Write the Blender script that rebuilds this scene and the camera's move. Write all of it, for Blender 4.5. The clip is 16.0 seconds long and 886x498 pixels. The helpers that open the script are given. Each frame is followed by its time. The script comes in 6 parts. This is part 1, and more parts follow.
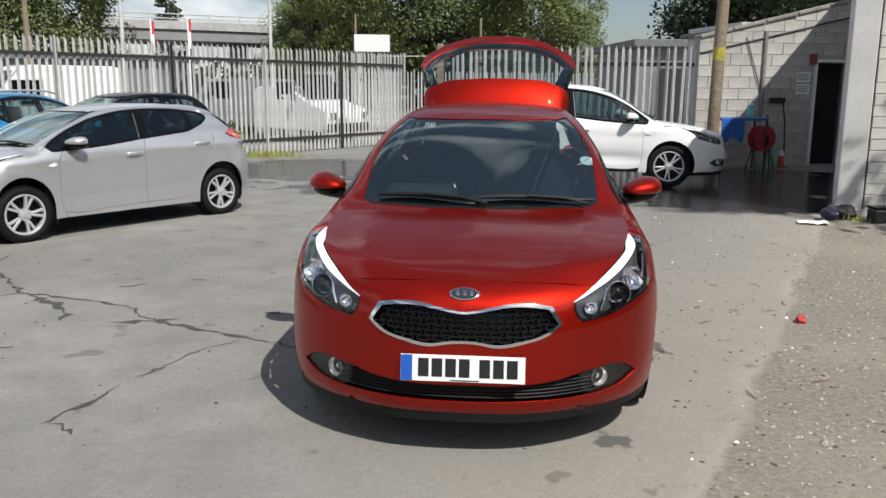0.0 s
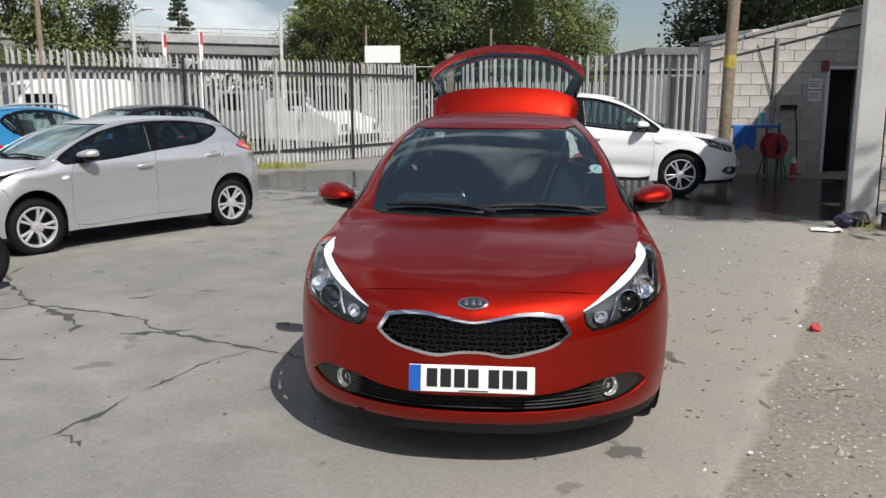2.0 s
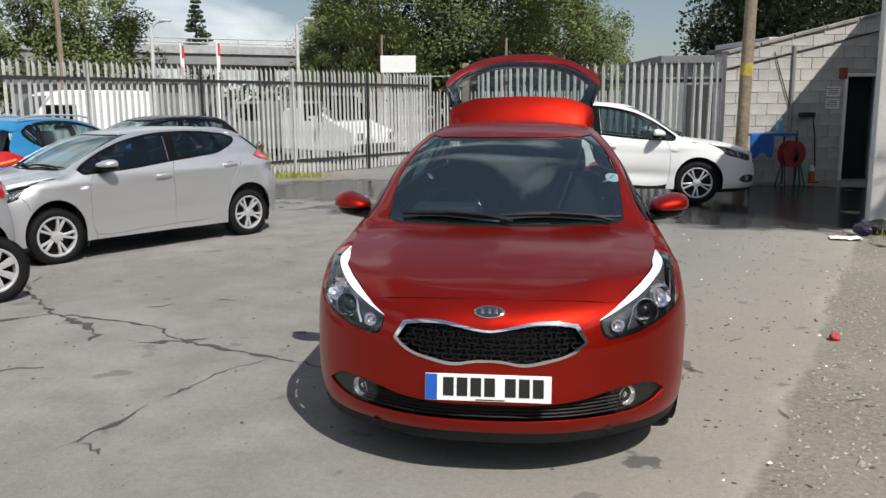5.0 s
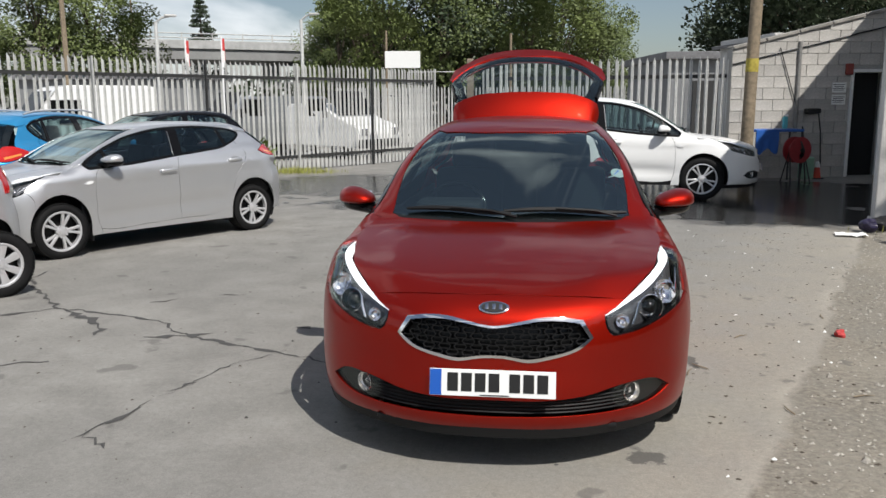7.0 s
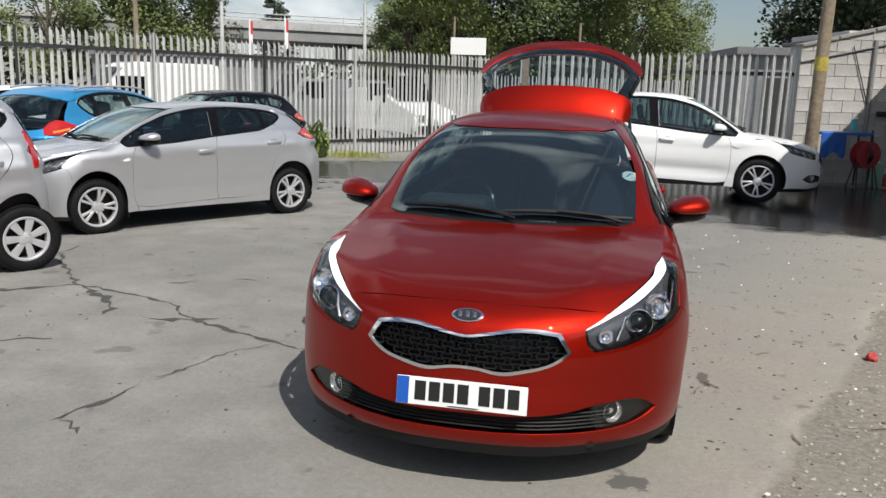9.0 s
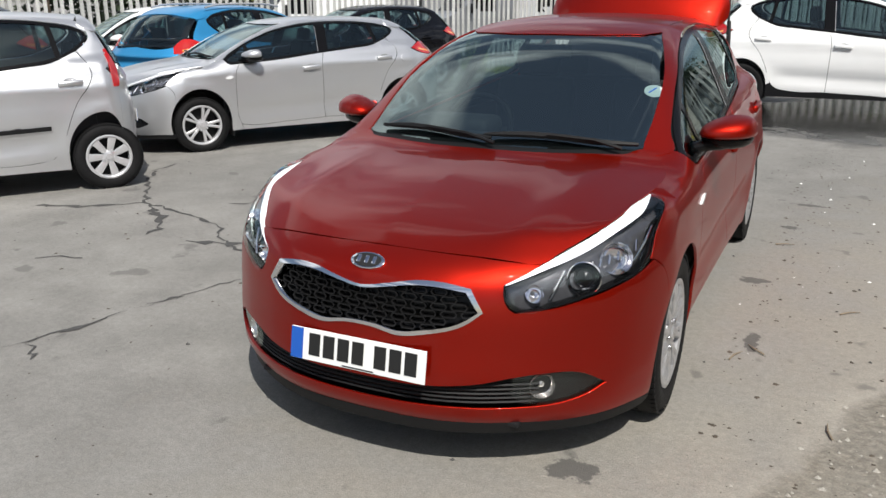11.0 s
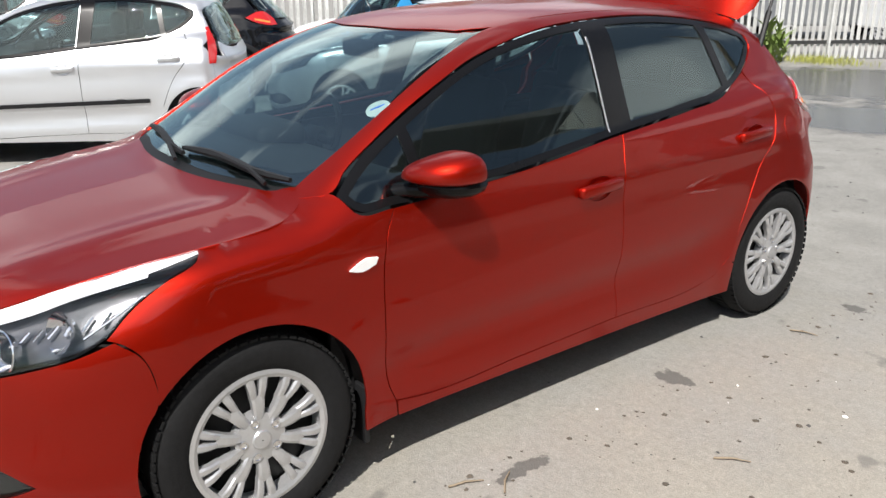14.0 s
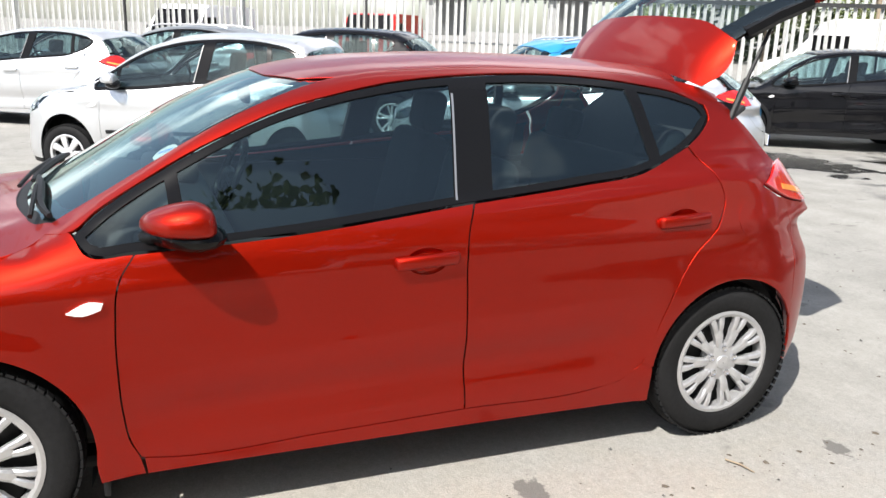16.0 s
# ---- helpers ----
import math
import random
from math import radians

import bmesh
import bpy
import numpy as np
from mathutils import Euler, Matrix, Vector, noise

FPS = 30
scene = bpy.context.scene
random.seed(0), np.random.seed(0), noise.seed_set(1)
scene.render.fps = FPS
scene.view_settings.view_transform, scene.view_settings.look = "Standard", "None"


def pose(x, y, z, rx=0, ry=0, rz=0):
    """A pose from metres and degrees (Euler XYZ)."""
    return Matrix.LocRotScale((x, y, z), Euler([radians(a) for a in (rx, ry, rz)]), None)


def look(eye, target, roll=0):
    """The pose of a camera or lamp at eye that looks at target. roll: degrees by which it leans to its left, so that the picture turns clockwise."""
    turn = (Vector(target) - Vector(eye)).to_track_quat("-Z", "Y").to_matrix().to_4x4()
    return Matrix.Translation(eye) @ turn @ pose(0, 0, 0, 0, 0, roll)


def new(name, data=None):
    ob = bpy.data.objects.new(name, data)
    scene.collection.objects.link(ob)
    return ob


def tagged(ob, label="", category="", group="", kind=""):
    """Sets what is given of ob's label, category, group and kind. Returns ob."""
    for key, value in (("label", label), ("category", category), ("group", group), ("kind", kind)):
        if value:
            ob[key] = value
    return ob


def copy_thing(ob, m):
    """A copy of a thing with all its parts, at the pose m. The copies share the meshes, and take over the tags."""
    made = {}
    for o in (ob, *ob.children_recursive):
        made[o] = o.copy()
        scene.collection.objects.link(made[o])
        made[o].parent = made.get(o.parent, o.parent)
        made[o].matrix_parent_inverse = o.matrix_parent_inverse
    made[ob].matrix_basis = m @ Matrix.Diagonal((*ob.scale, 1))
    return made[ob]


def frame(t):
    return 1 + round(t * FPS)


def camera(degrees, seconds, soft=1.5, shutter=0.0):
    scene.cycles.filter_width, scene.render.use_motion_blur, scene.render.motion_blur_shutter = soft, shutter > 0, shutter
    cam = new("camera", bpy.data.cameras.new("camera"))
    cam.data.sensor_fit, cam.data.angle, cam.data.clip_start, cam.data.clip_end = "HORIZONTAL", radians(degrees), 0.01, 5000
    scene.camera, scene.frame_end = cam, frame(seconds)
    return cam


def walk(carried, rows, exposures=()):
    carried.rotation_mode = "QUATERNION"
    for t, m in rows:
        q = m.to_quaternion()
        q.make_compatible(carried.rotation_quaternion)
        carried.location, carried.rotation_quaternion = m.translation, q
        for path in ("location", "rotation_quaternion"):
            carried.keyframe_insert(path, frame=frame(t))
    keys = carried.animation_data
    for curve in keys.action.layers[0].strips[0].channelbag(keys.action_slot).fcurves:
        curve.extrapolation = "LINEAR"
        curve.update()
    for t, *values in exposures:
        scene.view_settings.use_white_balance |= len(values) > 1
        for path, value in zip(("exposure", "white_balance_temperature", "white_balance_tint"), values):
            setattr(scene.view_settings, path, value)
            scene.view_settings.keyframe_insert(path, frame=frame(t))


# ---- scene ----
cam = camera(56.8, 16.0)
PATH = [
    (0, (0.223, -3.24, 1.576), (0.038, -1.287, 1.187), 0.3),
    (0.5, (0.23, -3.229, 1.577), (0.034, -1.273, 1.208), 0.2),
    (1, (0.234, -3.22, 1.577), (0.025, -1.265, 1.208), -0.1),
    (1.5, (0.236, -3.217, 1.571), (0.027, -1.262, 1.203), 0.0),
    (2, (0.236, -3.219, 1.569), (0.022, -1.264, 1.204), -0.2),
    (2.5, (0.234, -3.223, 1.573), (0.012, -1.269, 1.212), -0.1),
    (3, (0.232, -3.217, 1.572), (0.003, -1.262, 1.217), -0.1),
    (3.5, (0.232, -3.22, 1.571), (-0.003, -1.265, 1.222), -0.2),
    (4, (0.234, -3.226, 1.57), (-0.007, -1.271, 1.227), -0.3),
    (6.5, (0.235, -3.219, 1.568), (-0.026, -1.267, 1.22), -0.6),
    (7, (0.232, -3.22, 1.566), (-0.03, -1.269, 1.213), -0.4),
    (7.5, (0.238, -3.222, 1.57), (-0.03, -1.272, 1.212), 1.0),
    (8, (0.275, -3.194, 1.577), (-0.013, -1.248, 1.214), -0.2),
    (8.5, (0.362, -3.102, 1.58), (0.033, -1.163, 1.219), 0.0),
    (9, (0.553, -2.981, 1.597), (0.14, -1.062, 1.212), 1.6),
    (9.2, (0.603, -2.946, 1.59), (0.152, -1.044, 1.165), 1.1),
    (11.3, (1.517, -1.905, 1.548), (0.603, -0.233, 0.939), -1.1),
    (11.5, (1.621, -1.761, 1.56), (0.664, -0.119, 0.936), -1.9),
    (12, (1.898, -1.397, 1.553), (0.869, 0.201, 0.932), -2.0),
    (12.5, (2.159, -1.077, 1.566), (1.016, 0.435, 0.927), -1.7),
    (13, (2.422, -0.695, 1.608), (1.129, 0.704, 0.999), -1.7),
    (13.5, (2.621, -0.308, 1.572), (1.218, 0.987, 0.979), 1.8),
    (14, (2.794, 0.054, 1.563), (1.298, 1.222, 0.932), -0.3),
    (14.5, (2.935, 0.412, 1.565), (1.367, 1.497, 0.96), -0.7),
    (15, (3.099, 0.771, 1.571), (1.424, 1.687, 0.974), 2.0),
    (15.5, (3.207, 1.082, 1.548), (1.469, 1.873, 0.952), -0.2),
    (16, (3.263, 1.396, 1.559), (1.465, 2.102, 1.04), 1.8),
]
walk(cam, [(t, look(eye, target, roll)) for t, eye, target, roll in PATH], [(0.0, 0.05), (9.2, 0.0), (11.3, 0.08), (12.5, 0.18), (13.5, 0.45), (14.5, 0.75), (16.0, 1.1)])

# ---------- world, sun ----------
SUN_FROM = Vector((0.49, -0.6, 1.0)).normalized()
world = bpy.data.worlds.new("world")
scene.world = world
world.use_nodes = True
wn = world.node_tree
sky = wn.nodes.new("ShaderNodeTexSky")
sky.sky_type = "NISHITA"
sky.sun_disc = False
sky.sun_elevation = math.asin(SUN_FROM.z)
sky.sun_rotation = math.atan2(SUN_FROM.x, SUN_FROM.y)
sky.air_density, sky.dust_density, sky.ozone_density = 1.0, 1.0, 1.5
# thin broken cloud over the whole sky
wco, wnoise, wramp, wmix = (wn.nodes.new("ShaderNode" + k) for k in ("TexCoord", "TexNoise", "MapRange", "Mix"))
wnoise.inputs["Scale"].default_value, wnoise.inputs["Detail"].default_value, wnoise.inputs["Distortion"].default_value = 2.2, 7, 0.6
wmap = wn.nodes.new("ShaderNodeMapping")
wmap.inputs["Scale"].default_value = (1, 1, 2.2)
wmap.inputs["Location"].default_value = (0.41, -3.5, -1.52)
wn.links.new(wco.outputs["Generated"], wmap.inputs["Vector"])
wn.links.new(wmap.outputs["Vector"], wnoise.inputs["Vector"])
wramp.inputs["From Min"].default_value, wramp.inputs["From Max"].default_value = 0.50, 0.66
wramp.inputs["To Min"].default_value, wramp.inputs["To Max"].default_value = 0.045, 0.85
# the cover thins towards the zenith and the horizon
wsep, wdiff, wsquare, wthin, wsum = (wn.nodes.new("ShaderNode" + k) for k in ("SeparateXYZ", "Math", "Math", "Math", "Math"))
wn.links.new(wco.outputs["Generated"], wsep.inputs[0])
wdiff.operation, wsquare.operation, wthin.operation = "SUBTRACT", "MULTIPLY", "MULTIPLY_ADD"
wn.links.new(wsep.outputs["Z"], wdiff.inputs[0])
wdiff.inputs[1].default_value = 0.42
wn.links.new(wdiff.outputs[0], wsquare.inputs[0])
wn.links.new(wdiff.outputs[0], wsquare.inputs[1])
wn.links.new(wsquare.outputs[0], wthin.inputs[0])
wthin.inputs[1].default_value, wthin.inputs[2].default_value = -0.42, 0.03
wn.links.new(wnoise.outputs["Fac"], wsum.inputs[0])
wn.links.new(wthin.outputs[0], wsum.inputs[1])
wn.links.new(wsum.outputs[0], wramp.inputs["Value"])
wmix.data_type = "RGBA"
wn.links.new(wramp.outputs["Result"], wmix.inputs[0])
wn.links.new(sky.outputs["Color"], wmix.inputs[6])
wmix.inputs[7].default_value = (17.0, 17.3, 17.8, 1)
wn.links.new(wmix.outputs[2], wn.nodes["Background"].inputs["Color"])
wn.nodes["Background"].inputs["Strength"].default_value = 0.072
sun = new("sun", bpy.data.lights.new("sun", "SUN"))
sun.data.energy, sun.data.angle, sun.data.color = 4.8, radians(0.55), (1.0, 0.965, 0.91)
sun.matrix_world = look((0, 0, 30), Vector((0, 0, 30)) - SUN_FROM)

# ---------- materials ----------


def shader(name, color=(0.5, 0.5, 0.5), rough=0.5, metal=0.0, coat=0.0, coat_rough=0.03, grain=0.0, scale=20.0, bump=0.0, stain=0.0,
           stain_scale=1.5, emit=0.0, spec=0.5, per_object=0.0):
    """A principled material with fine grain, larger stains and a little relief."""
    m = bpy.data.materials.new(name)
    m.use_nodes = True
    t = m.node_tree
    b = t.nodes["Principled BSDF"]
    b.inputs["Base Color"].default_value = (*color, 1)
    b.inputs["Roughness"].default_value = rough
    b.inputs["Metallic"].default_value = metal
    b.inputs["Coat Weight"].default_value = coat
    b.inputs["Coat Roughness"].default_value = coat_rough
    b.inputs["Specular IOR Level"].default_value = spec
    if emit:
        b.inputs["Emission Color"].default_value = (*color, 1)
        b.inputs["Emission Strength"].default_value = emit
    if grain or stain or bump or per_object:
        co = t.nodes.new("ShaderNodeTexCoord")
        fine = t.nodes.new("ShaderNodeTexNoise")
        fine.inputs["Scale"].default_value, fine.inputs["Detail"].default_value = scale, 6
        t.links.new(co.outputs["Object"], fine.inputs["Vector"])
        wide = t.nodes.new("ShaderNodeTexNoise")
        wide.inputs["Scale"].default_value, wide.inputs["Detail"].default_value = stain_scale, 5
        t.links.new(co.outputs["Object"], wide.inputs["Vector"])
        last = None
        for source, amount in ((fine.outputs["Fac"], grain), (wide.outputs["Fac"], stain)):
            if not amount:
                continue
            ramp = t.nodes.new("ShaderNodeMapRange")
            ramp.inputs["From Min"].default_value, ramp.inputs["From Max"].default_value = 0.25, 0.75
            ramp.inputs["To Min"].default_value, ramp.inputs["To Max"].default_value = 1 - amount, 1 + amount
            t.links.new(source, ramp.inputs["Value"])
            mix = t.nodes.new("ShaderNodeMix")
            mix.data_type, mix.blend_type = "RGBA", "MULTIPLY"
            mix.inputs["Factor"].default_value = 1
            if last:
                t.links.new(last, mix.inputs[6])
            else:
                mix.inputs[6].default_value = (*color, 1)
            t.links.new(ramp.outputs["Result"], mix.inputs[7])
            last = mix.outputs[2]
        if per_object:
            info = t.nodes.new("ShaderNodeObjectInfo")
            ramp = t.nodes.new("ShaderNodeMapRange")
            ramp.inputs["To Min"].default_value, ramp.inputs["To Max"].default_value = 1 - per_object, 1 + per_object
            t.links.new(info.outputs["Random"], ramp.inputs["Value"])
            mix = t.nodes.new("ShaderNodeMix")
            mix.data_type, mix.blend_type = "RGBA", "MULTIPLY"
            mix.inputs["Factor"].default_value = 1
            if last:
                t.links.new(last, mix.inputs[6])
            else:
                mix.inputs[6].default_value = (*color, 1)
            t.links.new(ramp.outputs["Result"], mix.inputs[7])
            last = mix.outputs[2]
        if last:
            t.links.new(last, b.inputs["Base Color"])
        if bump:
            bm_node = t.nodes.new("ShaderNodeBump")
            bm_node.inputs["Strength"].default_value, bm_node.inputs["Distance"].default_value = bump, 0.01
            t.links.new(fine.outputs["Fac"], bm_node.inputs["Height"])
            t.links.new(bm_node.outputs["Normal"], b.inputs["Normal"])
    return m


def glass(name, tint, gloss_rough=0.0, ior=1.9):
    """A thin pane: clear straight through with a tint, and a mirror by Schlick's law, alike from both faces."""
    m = bpy.data.materials.new(name)
    m.use_nodes = True
    t = m.node_tree
    t.nodes.remove(t.nodes["Principled BSDF"])
    clear, shine, mix, facing, power, weight = (t.nodes.new("ShaderNode" + k) for k in ("BsdfTransparent", "BsdfGlossy", "MixShader", "LayerWeight", "Math", "Math"))
    clear.inputs["Color"].default_value = (*tint, 1)
    shine.inputs["Roughness"].default_value = gloss_rough
    shine.inputs["Color"].default_value = (0.86, 1.0, 0.96, 1)
    facing.inputs["Blend"].default_value = 0.5
    power.operation, weight.operation = "POWER", "MULTIPLY_ADD"
    power.inputs[1].default_value = 5
    f0 = ((ior - 1) / (ior + 1)) ** 2
    weight.inputs[1].default_value, weight.inputs[2].default_value = 1 - f0, f0
    t.links.new(facing.outputs["Facing"], power.inputs[0])
    t.links.new(power.outputs[0], weight.inputs[0])
    t.links.new(weight.outputs[0], mix.inputs[0])
    t.links.new(clear.outputs[0], mix.inputs[1])
    t.links.new(shine.outputs[0], mix.inputs[2])
    t.links.new(mix.outputs[0], t.nodes["Material Output"].inputs["Surface"])
    return m


def paint(name, color, metal=0.45, rough=0.32, dust=0.05):
    return shader(name, color, rough, metal, spec=0.08, coat=0.5, coat_rough=0.015, grain=dust, scale=900.0, stain=0.03, stain_scale=2.0)


RED = paint("red_paint", (0.315, 0.0088, 0.0022), 0.88, 0.46)
# matt body red for the tailgate's inner panel, its shade put into the colour
SHADED_INNERRED = shader("red_inner_panel_shaded", (0.20, 0.010, 0.005), 0.6, 0.2, spec=0.2, grain=0.08, scale=300)
SILVER = paint("silver_paint", (0.66, 0.665, 0.68), 0.78, 0.36)
WHITE = paint("white_paint", (0.80, 0.80, 0.79), 0.0, 0.35, 0.01)
BLACK = shader("black_paint", (0.004, 0.004, 0.005), 0.4, 0.0, coat=0.8, coat_rough=0.015, spec=0.05, grain=0.1, scale=300)
BLUE = paint("blue_paint", (0.035, 0.25, 0.50), 0.3, 0.34)
GREY = paint("grey_paint", (0.30, 0.31, 0.32), 0.7, 0.34)
PLASTIC = shader("black_plastic", (0.011, 0.011, 0.012), 0.5, spec=0.25, grain=0.2, scale=300, bump=0.1)
GLOSSBLACK = shader("gloss_black_trim", (0.006, 0.006, 0.0065), 0.2, spec=0.16, grain=0.1, scale=120)
RUBBER = shader("tyre_rubber", (0.0085, 0.0085, 0.009), 0.72, spec=0.2, grain=0.25, scale=60, stain=0.35, stain_scale=6, bump=0.2)
COVER = shader("silver_wheel_cover", (0.50, 0.50, 0.51), 0.3, 0.65, grain=0.05, scale=80)
ALLOY = shader("silver_alloy", (0.62, 0.62, 0.63), 0.26, 0.5, grain=0.05, scale=80)
CHROME = shader("chrome", (0.75, 0.75, 0.77), 0.07, 1.0)
DARKMETAL = shader("dark_steel", (0.05, 0.05, 0.05), 0.5, 0.6, grain=0.3, scale=40)
SEATCLOTH = shader("seat_cloth", (0.016, 0.016, 0.018), 0.9, grain=0.3, scale=250, bump=0.2)
CABIN = shader("cabin_trim", (0.018, 0.018, 0.020), 0.7, grain=0.2, scale=150)
SCREEN = glass("windscreen_glass", (0.58, 0.69, 0.68), ior=2.85)
TINT = glass("tinted_side_glass", (0.40, 0.52, 0.53), ior=1.85)
REARGLASS = glass("clear_rear_glass", (0.78, 0.84, 0.83))
LENS = glass("lamp_lens", (0.93, 0.93, 0.95), ior=1.6)
REDLENS = shader("red_lamp_lens", (0.45, 0.012, 0.010), 0.12, 0.0, coat=1.0, grain=0.2, scale=120)
AMBER = shader("amber_lens", (0.75, 0.25, 0.05), 0.15, coat=1.0)
LAMPBOWL = shader("lamp_bowl", (0.13, 0.13, 0.135), 0.22, 0.6, grain=0.3, scale=60)
REFLECTOR = shader("lamp_reflector", (0.85, 0.85, 0.87), 0.10, 1.0)
FOGBOWL = shader("fog_lamp_bowl", (0.82, 0.79, 0.74), 0.25, 0.85)
CHANNEL = shader("window_channel_metal", (0.42, 0.42, 0.42), 0.3, 0.8)
COWL = shader("cowl_plastic", (0.006, 0.006, 0.0065), 0.6, spec=0.3, grain=0.2, scale=200)
DAYLIGHT = shader("lit_daytime_running_light", (0.9, 0.9, 0.9), 0.25, coat=1.0, emit=0.9)
LAMPWHITE = shader("white_light_guide", (0.88, 0.88, 0.88), 0.25, coat=1.0)
PLATEWHITE = shader("plate_white", (0.80, 0.80, 0.78), 0.35, grain=0.03)
PLATEBLUE = shader("plate_blue", (0.01, 0.09, 0.42), 0.35)
INK = shader("black_ink", (0.01, 0.01, 0.01), 0.5)
PAPER = shader("white_paper", (0.80, 0.80, 0.78), 0.8, grain=0.04)

# ---------- mesh helpers ----------


def mesh_of(name, verts, faces, material=None, smooth=False):
    me = bpy.data.meshes.new(name)
    me.from_pydata([tuple(v) for v in verts], [], [tuple(f) for f in faces])
    if material:
        me.materials.append(material)
    if smooth:
        me.polygons.foreach_set("use_smooth", [True] * len(me.polygons))
    me.update()
    return me


def part(name, bm, material, parent=None, label="", smooth=False):
    """Links a bmesh as one mesh object under a thing or a part."""
    me = bpy.data.meshes.new(name)
    bm.normal_update()
    bm.to_mesh(me)
    bm.free()
    me.materials.append(material)
    if smooth:
        me.polygons.foreach_set("use_smooth", [True] * len(me.polygons))
        me.set_sharp_from_angle(angle=radians(38))
    ob = new(name, me)
    ob.parent = parent
    if label:
        tagged(ob, label)
    return ob


def box_bm(size, at=(0, 0, 0), bevel=0.0, bm=None, rot=None, segs=2):
    """A bevelled box of a size, its middle at a place."""
    own = bmesh.new()
    bmesh.ops.create_cube(own, size=1.0)
    bmesh.ops.scale(own, vec=size, verts=own.verts)
    if bevel:
        bmesh.ops.bevel(own, geom=own.edges[:], offset=bevel, segments=segs, affect="EDGES", profile=0.5)
    m = Matrix.Translation(at)
    if rot is not None:
        m = m @ Euler([radians(a) for a in rot]).to_matrix().to_4x4()
    bmesh.ops.transform(own, matrix=m, verts=own.verts)
    if bm is None:
        return own
    me = bpy.data.meshes.new("tmp")
    own.to_mesh(me)
    own.free()
    bm.from_mesh(me)
    bpy.data.meshes.remove(me)
    return bm


def rod_bm(points, radius, sides=8, bm=None):
    """A round rod along a line of points; radius may be a list, one for each point."""
    bm = bm or bmesh.new()
    pts = [Vector(p) for p in points]
    rad = radius if isinstance(radius, (list, tuple)) else [radius] * len(pts)
    rings = []
    for i, p in enumerate(pts):
        way = (pts[min(i + 1, len(pts) - 1)] - pts[max(i - 1, 0)]).normalized()
        a = way.orthogonal().normalized() if abs(way.z) > 0.9 else way.cross(Vector((0, 0, 1))).normalized()
        b = way.cross(a)
        rings.append([bm.verts.new(p + rad[i] * (math.cos(2 * math.pi * k / sides) * a + math.sin(2 * math.pi * k / sides) * b)) for k in range(sides)])
    for r, s in zip(rings, rings[1:]):
        for k in range(sides):
            bm.faces.new((r[k], r[(k + 1) % sides], s[(k + 1) % sides], s[k]))
    bm.faces.new(rings[0][::-1])
    bm.faces.new(rings[-1])
    return bm


def lathe_bm(profile, sides=40, axis="x", bm=None):
    """A turned body: profile of (along the axis, radius)."""
    bm = bm or bmesh.new()
    rings = []
    for a, r in profile:
        ring = []
        for k in range(sides):
            c, s = math.cos(2 * math.pi * k / sides) * r, math.sin(2 * math.pi * k / sides) * r
            ring.append(bm.verts.new((a, c, s) if axis == "x" else (c, s, a)))
        rings.append(ring)
    for r, s in zip(rings, rings[1:]):
        for k in range(sides):
            bm.faces.new((r[k], r[(k + 1) % sides], s[(k + 1) % sides], s[k]))
    return bm


def ease(v, lo, hi):
    t = min(max((v - lo) / (hi - lo), 0.0), 1.0)
    return t * t * (3 - 2 * t)


def ground_z(x, y):
    """The yard falls gently towards its far left corner."""
    s = y - 1.3 * x
    return -0.03 * ease(s, 7.5, 12.0) - 0.17 * ease(s, 12.0, 23.0)


def empty(name, m, label, category, group="", kind=""):
    """The root of a thing; its height counts from the ground below it."""
    ob = new(name)
    ob.empty_display_size = 0.2
    at = m.to_translation()
    ob.matrix_basis = Matrix.Translation((0, 0, ground_z(at.x, at.y))) @ m
    return tagged(ob, label, category, group, kind)


# ---------- car bodies: a smooth implicit hull, on which every panel is cut out ----------
from mathutils.geometry import delaunay_2d_cdt


TABLES = {}


def curve(x, xs, ys):
    """A smooth (monotone cubic) line through points, by a fine table."""
    key = (tuple(xs), tuple(ys))
    if key not in TABLES:
        ax, ay = np.array(xs, float), np.array(ys, float)
        h, d = np.diff(ax), np.diff(ay) / np.diff(ax)
        m = np.zeros(len(ax))
        m[0], m[-1] = d[0], d[-1]
        for k in range(1, len(ax) - 1):
            if d[k - 1] * d[k] > 0:
                w1, w2 = 2 * h[k] + h[k - 1], h[k] + 2 * h[k - 1]
                m[k] = (w1 + w2) / (w1 / d[k - 1] + w2 / d[k])
        fine = np.linspace(ax[0], ax[-1], 2400)
        i = np.clip(np.searchsorted(ax, fine) - 1, 0, len(ax) - 2)
        t = (fine - ax[i]) / h[i]
        TABLES[key] = (fine, (1 + 2 * t) * (1 - t) ** 2 * ay[i] + t * (1 - t) ** 2 * h[i] * m[i] + t * t * (3 - 2 * t) * ay[i + 1] + t * t * (t - 1) * h[i] * m[i + 1])
    return np.interp(x, *TABLES[key])


def smax(a, b, k):
    h = np.maximum(k - np.abs(a - b), 0) / k
    return np.maximum(a, b) + h * h * k * 0.25


def bump1(x, c, w):
    return np.exp(-((x - c) / w) ** 2)


